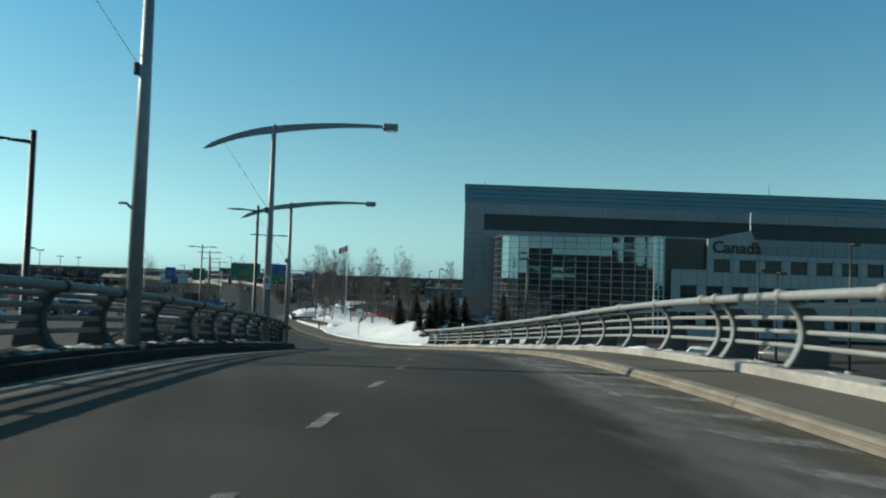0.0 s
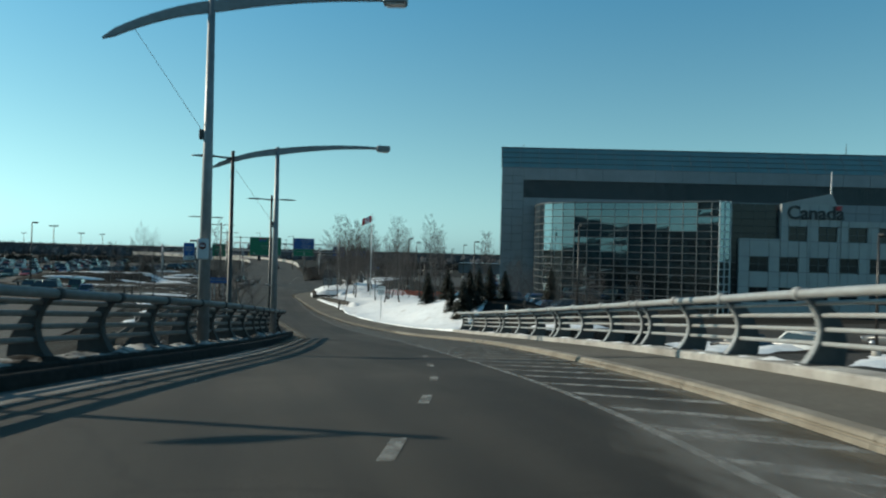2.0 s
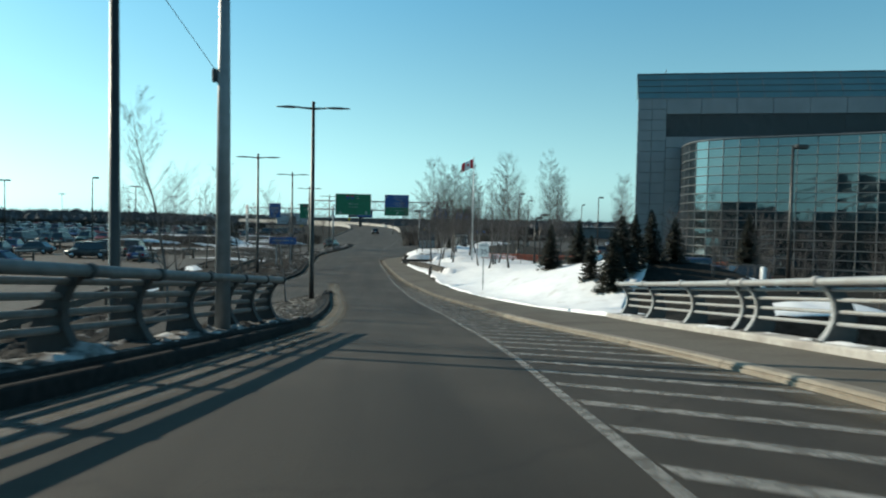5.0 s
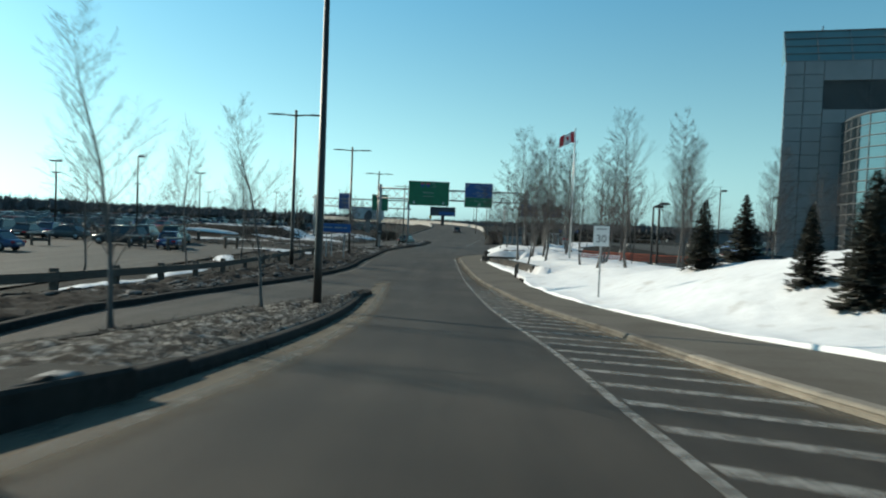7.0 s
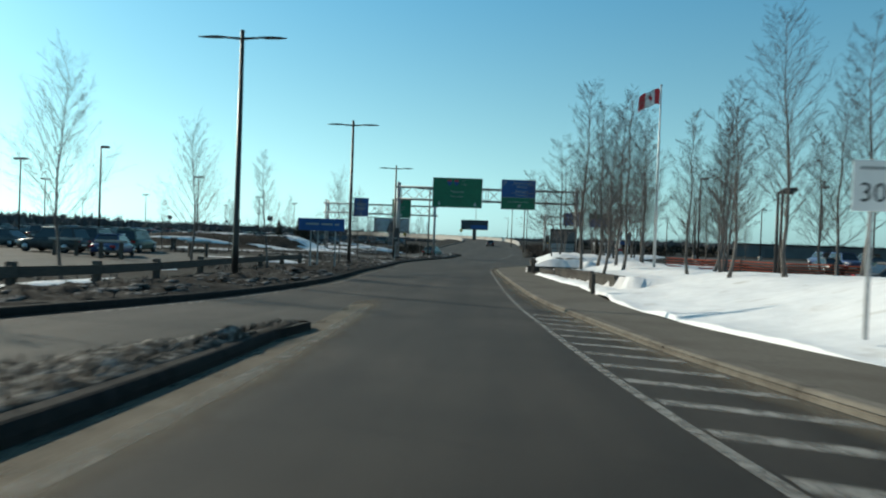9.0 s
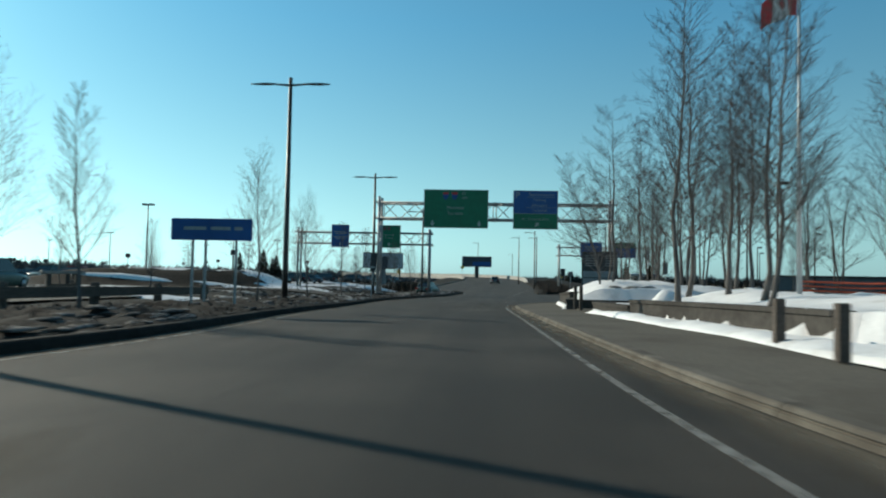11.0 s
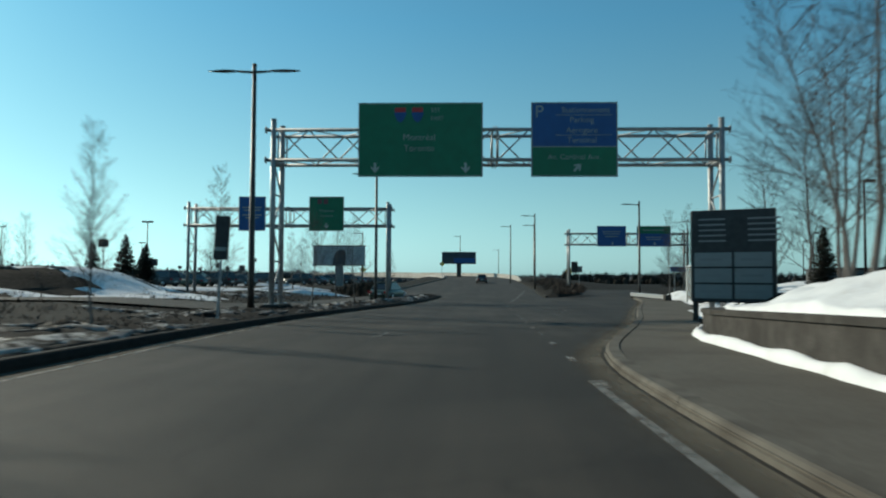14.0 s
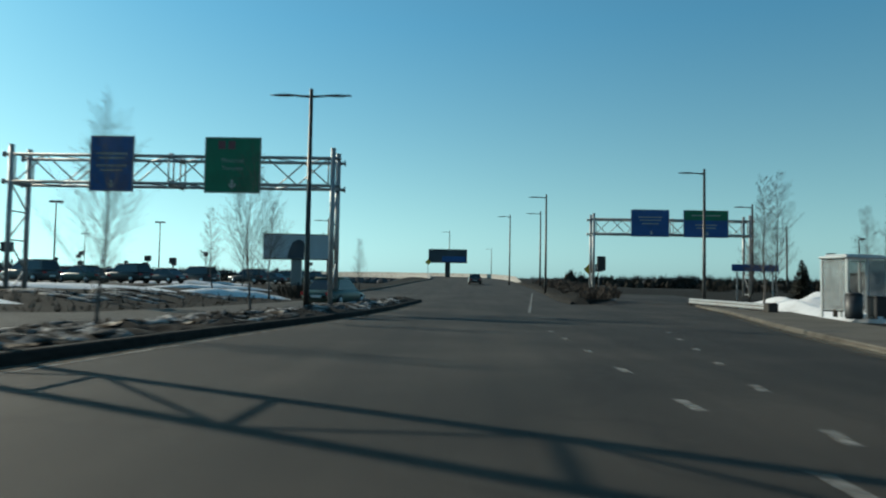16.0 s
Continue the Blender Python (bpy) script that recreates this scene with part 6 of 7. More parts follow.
for i, (x, y, top) in enumerate(((16.9, 127.5, 5.4), (18.3, 130.2, 6.0), (20.0, 128.8, 5.4), (14.8, 133.5, 5.6), (21.8, 133.0, 6.2), (23.6, 129.5, 5.6), (17.6, 133.6, 6.0), (19.4, 135.8, 6.3), (22.6, 137.5, 6.4), (25.2, 134.2, 6.0), (26.4, 139.0, 6.4), (16.2, 137.8, 5.8), (20.8, 140.8, 6.2), (27.8, 131.2, 5.6))):
    bare_tree(x, y, bank_ground(x, y) - 0.15, top, (7, 10, 8, 11)[i % 4], "low many-stemmed bare tree beside the spruces", group="bare trees by the spruces")


def spruce_mesh(seed, h, w):
    rnd = random.Random(seed)
    m = Mesh()
    z = 0.06 * h
    while z < h * 0.985:
        s = (z / h)
        reach = w * (1 - s) ** 0.85 + 0.06
        n = int(22 * (1 - s) + 7)
        for i in range(n):
            a = rnd.uniform(0, 2 * math.pi)
            L = reach * rnd.uniform(0.7, 1.12)
            d = Vector((math.cos(a), math.sin(a), 0))
            side = Vector((-d.y, d.x, 0))
            droop = rnd.uniform(-0.32, -0.05)
            for seg in range(3):
                r0, r1 = L * seg / 3.2, L * (seg + 1.25) / 3.2
                wd = 0.22 * L * (1 - seg * 0.22) + 0.05
                zz = z + rnd.uniform(-0.05, 0.05)
                p0, p1 = d * r0 + Vector((0, 0, zz + droop * r0)), d * r1 + Vector((0, 0, zz + droop * r1 + 0.07 * seg))
                m.add([p0 + Vector((0, 0, 0.03)), p0.lerp(p1, 0.5) + side * wd + Vector((0, 0, -0.05)), p1, p0.lerp(p1, 0.5) - side * wd + Vector((0, 0, -0.05))], [(0, 1, 2), (0, 2, 3)])
        z += 0.045 * h * (1 - 0.5 * s)
    return m.data("crown"), Mesh(True).tube([(0, 0, 0), (0, 0, h * 0.97)], [0.035 * h, 0.004 * h], 7).data("trunk")


SPRUCES = [spruce_mesh(2, 4.0, 1.3), spruce_mesh(9, 4.0, 1.45), spruce_mesh(13, 4.0, 1.15)]
for i, (x, y, h) in enumerate(((12.1, 127.2, 2.9), (13.1, 128.9, 3.0), (14.0, 129.6, 2.8), (15.2, 130.6, 2.7), (16.6, 131.0, 2.3), (11.9, 129.7, 2.3), (12.4, 139.4, 2.8), (14.5, 140.6, 2.9), (16.6, 139.2, 2.5), (20.5, 131, 2.6), (11.7, 189.5, 1.5), (10.4, 190.5, 1.7),
                              (-22.3, 219.0, 4.0), (-20.8, 218.8, 3.3), (-21.7, 220.4, 3.2), (-25.4, 220.6, 3.6), (24.2, 241, 3.0), (25.4, 243, 2.5))):
    zz = snow_z(x, y) if 0 < x < 24 and y < 195 else ground_z(x, y)
    if y < 133 and x > 10:
        zz = bank_z(x, y) - 0.15
    t = thing("spruce", "dark green young spruce tree in the snow" if x > 0 else "dark green young spruce on the brown mound", "tree", Matrix.Translation((x, y, zz - 0.05)) @ Matrix.Rotation(i * 1.3, 4, "Z") @ Matrix.Scale(h / 4.0, 4), "young spruces")
    part("crown", SPRUCES[i % 3][0], "spruce", t)
    part("trunk", SPRUCES[i % 3][1], "trunk", t)


def verge_height(x, y):
    """Top of the muddy verge."""
    a, b = VERGE_IN(y), VERGE(y) - 0.2
    s = max(0.0, min(1.0, (x - a) / (b - a)))
    return low_z(y) + 0.14 + 0.12 * math.sin(math.pi * s) ** 0.6 + 0.17 * hill(x, y, 1.9) * (0.2 + math.sin(math.pi * s)) + 0.085 * hill(x, y, 5.9)


def on_feeder(x, y, reach=2.9):
    return any((x - p.x) ** 2 + (y - p.y) ** 2 < reach * reach for p in feeder_mid)


def verge_litter():
    """Dead grass tufts and crumbs of dirty snow on the verge, mound and island."""
    rnd = random.Random(19)
    grass, snow, drift = Mesh(), Mesh(True), Mesh(True)
    for _ in range(5200):
        y = rnd.uniform(120, 234)
        x = rnd.uniform(VERGE_IN(y) + 0.2, VERGE(y) - 0.3)
        if hill(x, y, 0.35) < -0.12:
            continue
        z, n = verge_height(x, y), rnd.randint(3, 5)
        for _ in range(n):
            a, L = rnd.uniform(0, 6.28), rnd.uniform(0.06, 0.2)
            d = Vector((math.cos(a), math.sin(a), rnd.uniform(0.4, 1.6))).normalized() * L
            s = Vector((-math.sin(a), math.cos(a), 0)) * 0.014
            p = Vector((x + rnd.uniform(-0.06, 0.06), y + rnd.uniform(-0.06, 0.06), z - 0.02))
            grass.add([p - s, p + s, p + d], [(0, 1, 2)])
    for _ in range(1500):
        y = rnd.uniform(117, 138)
        x = rnd.uniform(island_left(y) + 0.1, KERB_L(y) - 0.25)
        z = ROAD_Z(y) + 0.2
        for _ in range(3):
            a, L = rnd.uniform(0, 6.28), rnd.uniform(0.05, 0.16)
            d = Vector((math.cos(a), math.sin(a), rnd.uniform(0.2, 1.0))).normalized() * L
            q = Vector((-math.sin(a), math.cos(a), 0)) * 0.01
            p = Vector((x + rnd.uniform(-0.06, 0.06), y + rnd.uniform(-0.06, 0.06), z))
            grass.add([p - q, p + q, p + d], [(0, 1, 2)])
    for _ in range(5200):
        x, y = rnd.uniform(-34, -9.8), rnd.uniform(150, 236)
        if hill(x, y, 0.16) < -0.1 or (x < -15 and y < 181) or (y > 221 and x < -16) or on_feeder(x, y):
            continue
        z = ground_z(x, y) + 0.06 * hill(x, y, 0.4)
        for _ in range(4):
            a, L = rnd.uniform(0, 6.28), rnd.uniform(0.12, 0.42)
            d = Vector((math.cos(a), math.sin(a), rnd.uniform(0.6, 2.2))).normalized() * L
            s = Vector((-math.sin(a), math.cos(a), 0)) * 0.022
            p = Vector((x + rnd.uniform(-0.1, 0.1), y + rnd.uniform(-0.1, 0.1), z - 0.02))
            grass.add([p - s, p + s, p + d], [(0, 1, 2)])
    for _ in range(420):
        x, y = rnd.uniform(-32, -9.8), rnd.uniform(180, 236)
        if (y > 221 and x < -16) or hill(x, y, 0.12) < 0.0 or on_feeder(x, y, 5.0):
            continue
        rx, ry, n = rnd.uniform(0.4, 2.4), rnd.uniform(0.2, 0.7), 9
        rows = [[(px, py, ground_z(px, py) + 0.06 * hill(px, py, 0.4) + u) for px, py in ((x + rx * k * math.cos(t) * (1 + 0.35 * hill(x + 3 * math.cos(t), y + 3 * math.sin(t), 0.7)), y + ry * k * math.sin(t) * (1 + 0.35 * hill(x + 3 * math.cos(t), y, 0.9)) - 0.2 * rx * k * math.cos(t)) for t in np.linspace(0, 6.28, 10)[:-1])] for k, u in ((1.0, -0.03), (0.8, 0.07), (0.4, 0.11))]
        drift.sweep(rows, close=True, caps=True)
    for _ in range(60):
        y = rnd.uniform(176, 232)
        x = rnd.uniform(VERGE_IN(y) + 0.9, VERGE(y) - 0.7)
        rx, ry = rnd.uniform(0.25, 0.7), rnd.uniform(0.6, 2.2)
        ring = [(math.cos(t) * (1 + 0.4 * hill(x + 2 * math.cos(t), y + 2 * math.sin(t), 0.9)), math.sin(t)) for t in np.linspace(0, 6.28, 17)[:-1]]
        rows = [[(x + rx * k * c, y + ry * k * q, verge_height(x + rx * k * c, y + ry * k * q) + u) for c, q in ring] for k, u in ((1.0, -0.02), (0.85, 0.025), (0.5, 0.035), (0.2, 0.035))]
        drift.sweep(rows, close=True, caps=True)
    for _ in range(1900):
        y = rnd.uniform(120, 234)
        e = VERGE(y)
        x = e - 0.4 - abs(rnd.gauss(0, 1.1)) if rnd.random() < 0.6 else rnd.uniform(VERGE_IN(y) + 0.2, e - 0.4)
        if x < VERGE_IN(y) + 0.2 or hill(x, y, 0.5) < -0.05:
            continue
        r, z = rnd.uniform(0.04, 0.2), verge_height(x, y) - 0.02
        L = rnd.uniform(1.5, 4.5)
        rows = [[(x + r * k * math.cos(t) * rnd.uniform(0.75, 1.2), y + L * r * k * math.sin(t) * rnd.uniform(0.75, 1.2), z + 0.6 * u * r * rnd.uniform(0.6, 1.4)) for t in np.linspace(0, 6.28, 8)[:-1]] for k, u in ((1.0, 0.0), (0.8, 0.3), (0.35, 0.5))]
        snow.sweep(rows, close=True, caps=True)
    tagged(part("grass_tufts", grass, "straw"), "dry straw-coloured grass tufts on the muddy verge", "grass", kind="stuff")
    tagged(part("snow_drifts", drift, "dirty_snow"), "thin dirty drifts of melting snow on the grass", "snow", kind="stuff")
    tagged(part("snow_crumbs", snow, "slush"), "crumbs of grey melting snow on the verge", "snow", kind="stuff")


verge_litter()


def shrub(x, y, z, r, h, seed, material="shrub"):
    rnd = random.Random(seed)
    m = Mesh()
    for _ in range(260):
        a, q = rnd.uniform(0, 6.28), r * math.sqrt(rnd.random())
        p = Vector((q * math.cos(a), q * math.sin(a), 0))
        top = p * rnd.uniform(1.0, 1.3) + Vector((rnd.uniform(-0.15, 0.15), rnd.uniform(-0.15, 0.15), h * rnd.uniform(0.4, 1.0) * (1 - 0.4 * q / r)))
        s = Vector((math.cos(a * 3), math.sin(a * 3), 0)) * 0.035
        m.add([p - s * 0.4, p + s * 0.4, top + s, top - s * 0.3], [(0, 1, 2, 3)])
    ob = part("shrub", m, material)
    ob.matrix_world = Matrix.Translation((x, y, z))
    tagged(ob, "leafless reddish brown shrub on the grass island", "shrub", "brown shrubs")


for i in range(16):
    yy = 240 + 3.2 * i
    shrub(9.9 + 0.04 * (yy - 238) + (i % 3) * 0.9, yy, ROAD_Z(yy) + 0.3, 1.0 + 0.3 * (i % 2), 0.7 + 0.25 * (i % 3), i)
for i, (x, y) in enumerate(((-10, 241), (-11.5, 245), (-10.5, 250), (-12, 255), (-11, 262), (-12.5, 268), (30, 262), (33, 260), (36, 264), (40, 262), (44, 266), (28, 268))):
    shrub(x, y, ground_z(x, y), 1.6, 1.1, 40 + i, "scrub")


def bare_thicket(m, rnd, x, y, z, r, h, stems):
    """A clump of bare crowns: a low uneven base and upright tapering stems that fork."""
    rings = [[(x + k * r * math.cos(t) * rnd.uniform(0.7, 1.2), y + k * r * math.sin(t) * rnd.uniform(0.7, 1.2), z + h * u * rnd.uniform(0.7, 1.2)) for t in np.linspace(0, 6.28, 6)[:-1]] for k, u in ((0.8, 0.0), (1.0, 0.3), (0.5, 0.62))]
    m.sweep(rings, close=True, caps=True)
    for _ in range(stems):
        a, q = rnd.uniform(0, 6.28), r * rnd.uniform(0, 1.1)
        p = Vector((x + q * math.cos(a), y + q * math.sin(a), z + h * 0.2))
        top = p + Vector((rnd.uniform(-0.3, 0.3) * r, rnd.uniform(-0.3, 0.3) * r, h * rnd.uniform(0.45, 0.85)))
        w = 0.035 * h
        m.add([p - Vector((w, 0, 0)), p + Vector((w, 0, 0)), top], [(0, 1, 2)])
        for _ in range(3):
            f = p.lerp(top, rnd.uniform(0.35, 0.7))
            e = f + Vector((rnd.uniform(-0.55, 0.55) * r, rnd.uniform(-0.3, 0.3), h * rnd.uniform(0.12, 0.32)))
            m.add([f - Vector((w * 0.6, 0, 0)), f + Vector((w * 0.6, 0, 0)), e], [(0, 1, 2)])


def far_woods():
    rnd = random.Random(11)
    m = Mesh()
    for _ in range(5200):
        a = rnd.uniform(-1.25, 1.15)
        far = rnd.uniform(430, 760)
        x, y = far * math.sin(a), 100 + far * math.cos(a)
        h = rnd.uniform(4.2, 5.6) * lerp(1.7, 1.25, (x + 330) / 250) * (1 + 0.35 * hill(x, y, 0.013)) * (0.82 if abs(x) < 60 else 1.0)
        bare_thicket(m, rnd, x, y, -1.0, rnd.uniform(1.4, 3.0), h, 7)
    tagged(part("far_woods", m, "woods"), "distant band of leafless woods, haze put into their grey", "woods", kind="stuff")


far_woods()


def hedge(name, label, x0, x1, y, h0, h1, n, seed):
    rnd = random.Random(seed)
    m = Mesh()
    for _ in range(n):
        x, yy = rnd.uniform(x0, x1), y + rnd.uniform(-6, 6)
        bare_thicket(m, rnd, x, yy, ground_z(x, yy) - 0.1, rnd.uniform(0.6, 1.3), rnd.uniform(h0, h1), 9)
    tagged(part(name, m, "scrub"), label, "woods", kind="stuff")


hedge("scrub", "dark leafless scrub beyond the far branch", 22, 110, 330, 1.4, 2.8, 320, 4)
hedge("scrub", "dark leafless scrub behind the car park", -140, -35, 352, 1.4, 2.8, 320, 6)


# ---- flag, small signs, planter wall ----
fz = snow_z(11.6, 167.6)
fp = thing("flagpole", "tall pale flagpole standing in the snow", "flagpole", Matrix.Translation((11.6, 167.6, fz)))
FH = 11.1 - fz
part("pole", Mesh(True).tube([(0, 0, 0), (0, 0, FH)], [0.085, 0.04], 10), "mullion", fp)
part("finial", Mesh(True).tube([(0, 0, FH), (0, 0, FH + 0.06), (0, 0, FH + 0.12)], [0.05, 0.07, 0.02], 8), "galv", fp)
flag = thing("flag", "red and white flag with a leaf, drooping in light wind", "flag", Matrix.Translation((11.6, 167.6, fz + FH - 0.15)) @ Matrix.Rotation(radians(8), 4, "Z"))


def cloth(a, b, n=10):
    rows = []
    for i in range(n + 1):
        u = a + (b - a) * i / n
        rows.append([(-0.06 - 1.15 * u, 0.14 * math.sin(u * 7 + v * 1.2) * (0.3 + u), -0.85 * v - 0.42 * u * u - 0.1 * u + 0.05 * math.sin(u * 9)) for v in (0, 0.25, 0.5, 0.75, 1)])
    return Mesh(True).sweep(rows)


part("red_band", cloth(0, 0.25), "flag_red", flag)
part("white_field", cloth(0.25, 0.75), "flag_white", flag)
part("red_band", cloth(0.75, 1), "flag_red", flag)
leaf = Mesh().add([(-0.06 - 1.15 * (0.5 + 0.13 * a), 0.14 * math.sin((0.5 + 0.13 * a) * 7 + 0.6) * 0.8 - 0.03, -0.42 - 0.16 + 0.26 * b) for a, b in ((0, 1), (0.35, 0.45), (1, 0.4), (0.6, -0.3), (0.1, -0.45), (0, -1), (-0.1, -0.45), (-0.6, -0.3), (-1, 0.4), (-0.35, 0.45))], [tuple(range(10))])
part("leaf", leaf, "flag_red", flag)

sp = thing("speed_sign", "white speed limit sign on a thin steel post in the snow", "road sign", Matrix.Translation((8.0, 137.9, 0.9)))
part("post", Mesh().box(-0.03, -0.02, 0, 0.03, 0.02, 2.75), "galv", sp)
part("panel", Mesh().box(-0.3, -0.035, 1.95, 0.3, -0.022, 2.72, bevel=0.004), "sign_white", sp)
writing("30", 0.42, 0, 2.22, sp, "letter_dark", -0.042)
part("text_bar", Mesh().box(-0.2, -0.041, 2.58, 0.2, -0.037, 2.63), "galv", sp)


def wall_run(pts, z0s, tops, th, name="planter_wall"):
    """A coping-topped concrete wall through plan points."""
    w = thing(name, "stepped brown-grey concrete planter wall beside the sidewalk", "wall", group="planter walls")
    rows, cope = [], []
    for i, (x, y) in enumerate(pts):
        a, b = pts[max(0, i - 1)], pts[min(len(pts) - 1, i + 1)]
        d = Vector((b[0] - a[0], b[1] - a[1], 0)).normalized()
        n = Vector((d.y, -d.x, 0))
        p = Vector((x, y, 0))
        q = p + n * th
        rows.append([(p.x, p.y, z0s[i]), (p.x, p.y, tops[i] - 0.1), (q.x, q.y, tops[i] - 0.1), (q.x, q.y, z0s[i])])
        p2, q2 = p - n * 0.04, q + n * 0.04
        cope.append([(p2.x, p2.y, tops[i] - 0.098), (p2.x, p2.y, tops[i]), (q2.x, q2.y, tops[i]), (q2.x, q2.y, tops[i] - 0.098)])
    part("wall_body", Mesh().sweep(rows, close=True, caps=True), "wall_stone", w)
    part("coping", Mesh().sweep(cope, close=True, caps=True), "wall_stone", w)
    return w


def wz(y):
    return ROAD_Z(y) + 0.1


w1 = [(7.5, 156.5), (7.0, 160), (6.45, 163.5), (5.97, 166.2)]
wall_run(w1, [wz(y) for x, y in w1], [0.90, 0.87, 0.83, 0.79], 0.4)
w1b = [(5.95, 166.22), (5.7, 168.4), (5.48, 170.5)]
wall_run(w1b, [wz(y) for x, y in w1b], [0.60, 0.59, 0.59], 0.4)
w2 = [(4.95, 174.5), (5.12, 175.6), (5.34, 176.95)]
wall_run(w2, [wz(y) for x, y in w2], [0.56, 0.57, 0.58], 0.4)
w3 = [(5.36, 176.97), (5.45, 179), (5.55, 182), (5.75, 185.3), (6.3, 187.6), (7.2, 189.7), (8.3, 191.2)]
wall_run(w3, [wz(y) for x, y in w3], [0.85, 0.79, 0.71, 0.62, 0.56, 0.5, 0.46], 0.4)
for x0, y0, z1 in ((5.9, 170.1, 0.58), (5.36, 174.5, 0.55)):
    e = thing("planter_wall", "concrete planter end wall beside the bollards", "wall", group="planter walls")
    part("wall_body", Mesh().box(x0, y0, 0.0, 10.5, y0 + 0.4, z1 - 0.1, bevel=0.02), "wall_stone", e)
    part("coping", Mesh().box(x0 - 0.04, y0 - 0.04, z1 - 0.098, 10.5, y0 + 0.44, z1, bevel=0.02), "wall_stone", e)
tagged(part("pavement", Mesh().box(5.3, 170.86, -0.1, 9.6, 174.48, 0.19), "walk"), "concrete paving in the planter opening", "sidewalk", kind="structure")
WALLS = w1 + w1b + w2 + w3


def wall_x(y):
    return float(np.interp(y, [q[1] for q in WALLS], [q[0] for q in WALLS]))


for y0, y1 in ((154, 170.4), (174.9, 190.5)):
    mound(lambda y: wall_x(y) - lerp(1.1, 0.42, (y - 160) / 9) * lerp(1, 0.6, (y - 172) / 4) - 0.09 * hill(3, y, 0.7), lambda y: wall_x(y) + 0.02, y0, y1, lambda y: ROAD_Z(y) + 0.12, 0.15, "snow", "snow", "narrow bank of snow along the foot of the wall", cols=8, step=0.3, rough=0.06, base=0.0, category="snow", taper=1.2)
for x, y in ((5.22, 171.85), (5.16, 173.15)):
    b = thing("bollard", "square dark timber bollard at the planter opening", "bollard", Matrix.Translation((x, y, ROAD_Z(y) + 0.15)), "bollards")
    part("post", Mesh().box(-0.062, -0.062, 0, 0.062, 0.062, 0.93, bevel=0.012), "wood", b)
    part("cap", Mesh().box(-0.068, -0.068, 0.931, 0.068, 0.068, 0.96, bevel=0.01), "steel_dark", b)
for x, y in ((6.15, 153.3), (6.5, 156.2)):
    b = thing("bollard", "short weathered timber bollard in the snow", "bollard", Matrix.Translation((x, y, ROAD_Z(y) + 0.15)), "bollards")
    part("post", Mesh().box(-0.08, -0.08, 0, 0.08, 0.08, 0.75, bevel=0.015), "wood", b)

# ---- directory board, shelter, guard rail, billboards ----
bd_a, bd_b = Vector((8.12, 194.4, 0)), Vector((10.33, 193.25, 0))
bw = (bd_b - bd_a).length
board = thing("directory_board", "dark framed directory board with pale name panels", "sign board", Matrix.Translation((bd_a.x, bd_a.y, -0.1)) @ Matrix.Rotation(math.atan2(bd_b.y - bd_a.y, bd_b.x - bd_a.x), 4, "Z"))
part("panel", Mesh().box(0, -0.1, 0.6, bw, 0.12, 3.5, bevel=0.03), "steel_dark", board)
for x in (0.05, bw - 0.2):
    part("post", Mesh().box(x, -0.06, -0.3, x + 0.15, 0.08, 0.6), "lamp_dark", board)
for r in range(3):
    for c in range(2):
        p = part("name_panel", Mesh().box(0.12 + c * (bw / 2 - 0.06), -0.13, 0.72 + r * 0.5, bw / 2 - 0.02 + c * (bw / 2 - 0.1), -0.105, 1.16 + r * 0.5, bevel=0.006), "board_white", board, "pale name panel")
        part("text_bar", Mesh().box(0.3 + c * (bw / 2 - 0.06), -0.136, 0.9 + r * 0.5, 0.95 + c * (bw / 2 - 0.06), -0.132, 0.98 + r * 0.5), "panel", p)
for r in range(5):
    for c in range(2):
        part("text_bar", Mesh().box(0.25 + c * 1.45, -0.108, 2.5 + r * 0.17, 0.25 + c * 1.45 + 0.8 + 0.12 * ((r * 3 + c) % 3), -0.103, 2.55 + r * 0.17), "panel", board)
sh = thing("bus_shelter", "small bus shelter of dirty glass with a pale frame", "shelter", Matrix.Translation((16.45, 221.6, -0.35)) @ Matrix.Rotation(0.25, 4, "Z"))
part("roof", Mesh().box(-0.12, -0.75, 2.45, 2.02, 0.85, 2.56, bevel=0.04).box(0.05, -0.55, 2.561, 1.85, 0.65, 2.63, bevel=0.03), "mullion", sh)
for x in (0, 0.95, 1.9):
    for y in (-0.65, 0.75):
        part("post", Mesh().box(x - 0.04, y - 0.04, 0, x + 0.04, y + 0.04, 2.45), "mullion", sh)
for a in ((0.05, 0.745, 0.3, 0.9, 0.755, 2.4), (1.0, 0.745, 0.3, 1.85, 0.755, 2.4), (1.895, -0.6, 0.3, 1.905, 0.7, 2.4), (-0.005, -0.6, 0.3, 0.005, 0.7, 2.4), (1.0, -0.655, 0.3, 1.85, -0.645, 2.4)):
    part("pane", Mesh().box(*a), "dirty_glass", sh, "dusty glass pane")
for z in (0.25, 2.4):
    part("rail", Mesh().box(0.04, 0.72, z - 0.03, 1.86, 0.78, z + 0.03).box(1.87, -0.6, z - 0.03, 1.93, 0.7, z + 0.03), "mullion", sh)
part("bench", Mesh().box(0.3, 0.3, 0.42, 1.7, 0.68, 0.48, bevel=0.01).box(0.4, 0.4, 0.0, 0.48, 0.6, 0.419).box(1.5, 0.4, 0.0, 1.58, 0.6, 0.419), "wood", sh)
nb = thing("newspaper_box", "dark metal newspaper box in front of the shelter", "box", Matrix.Translation((17.75, 220.65, -0.35)) @ Matrix.Rotation(0.25, 4, "Z"))
part("body", Mesh().box(-0.42, -0.25, 0.12, 0.42, 0.25, 0.85, bevel=0.03), "steel_dark", nb)
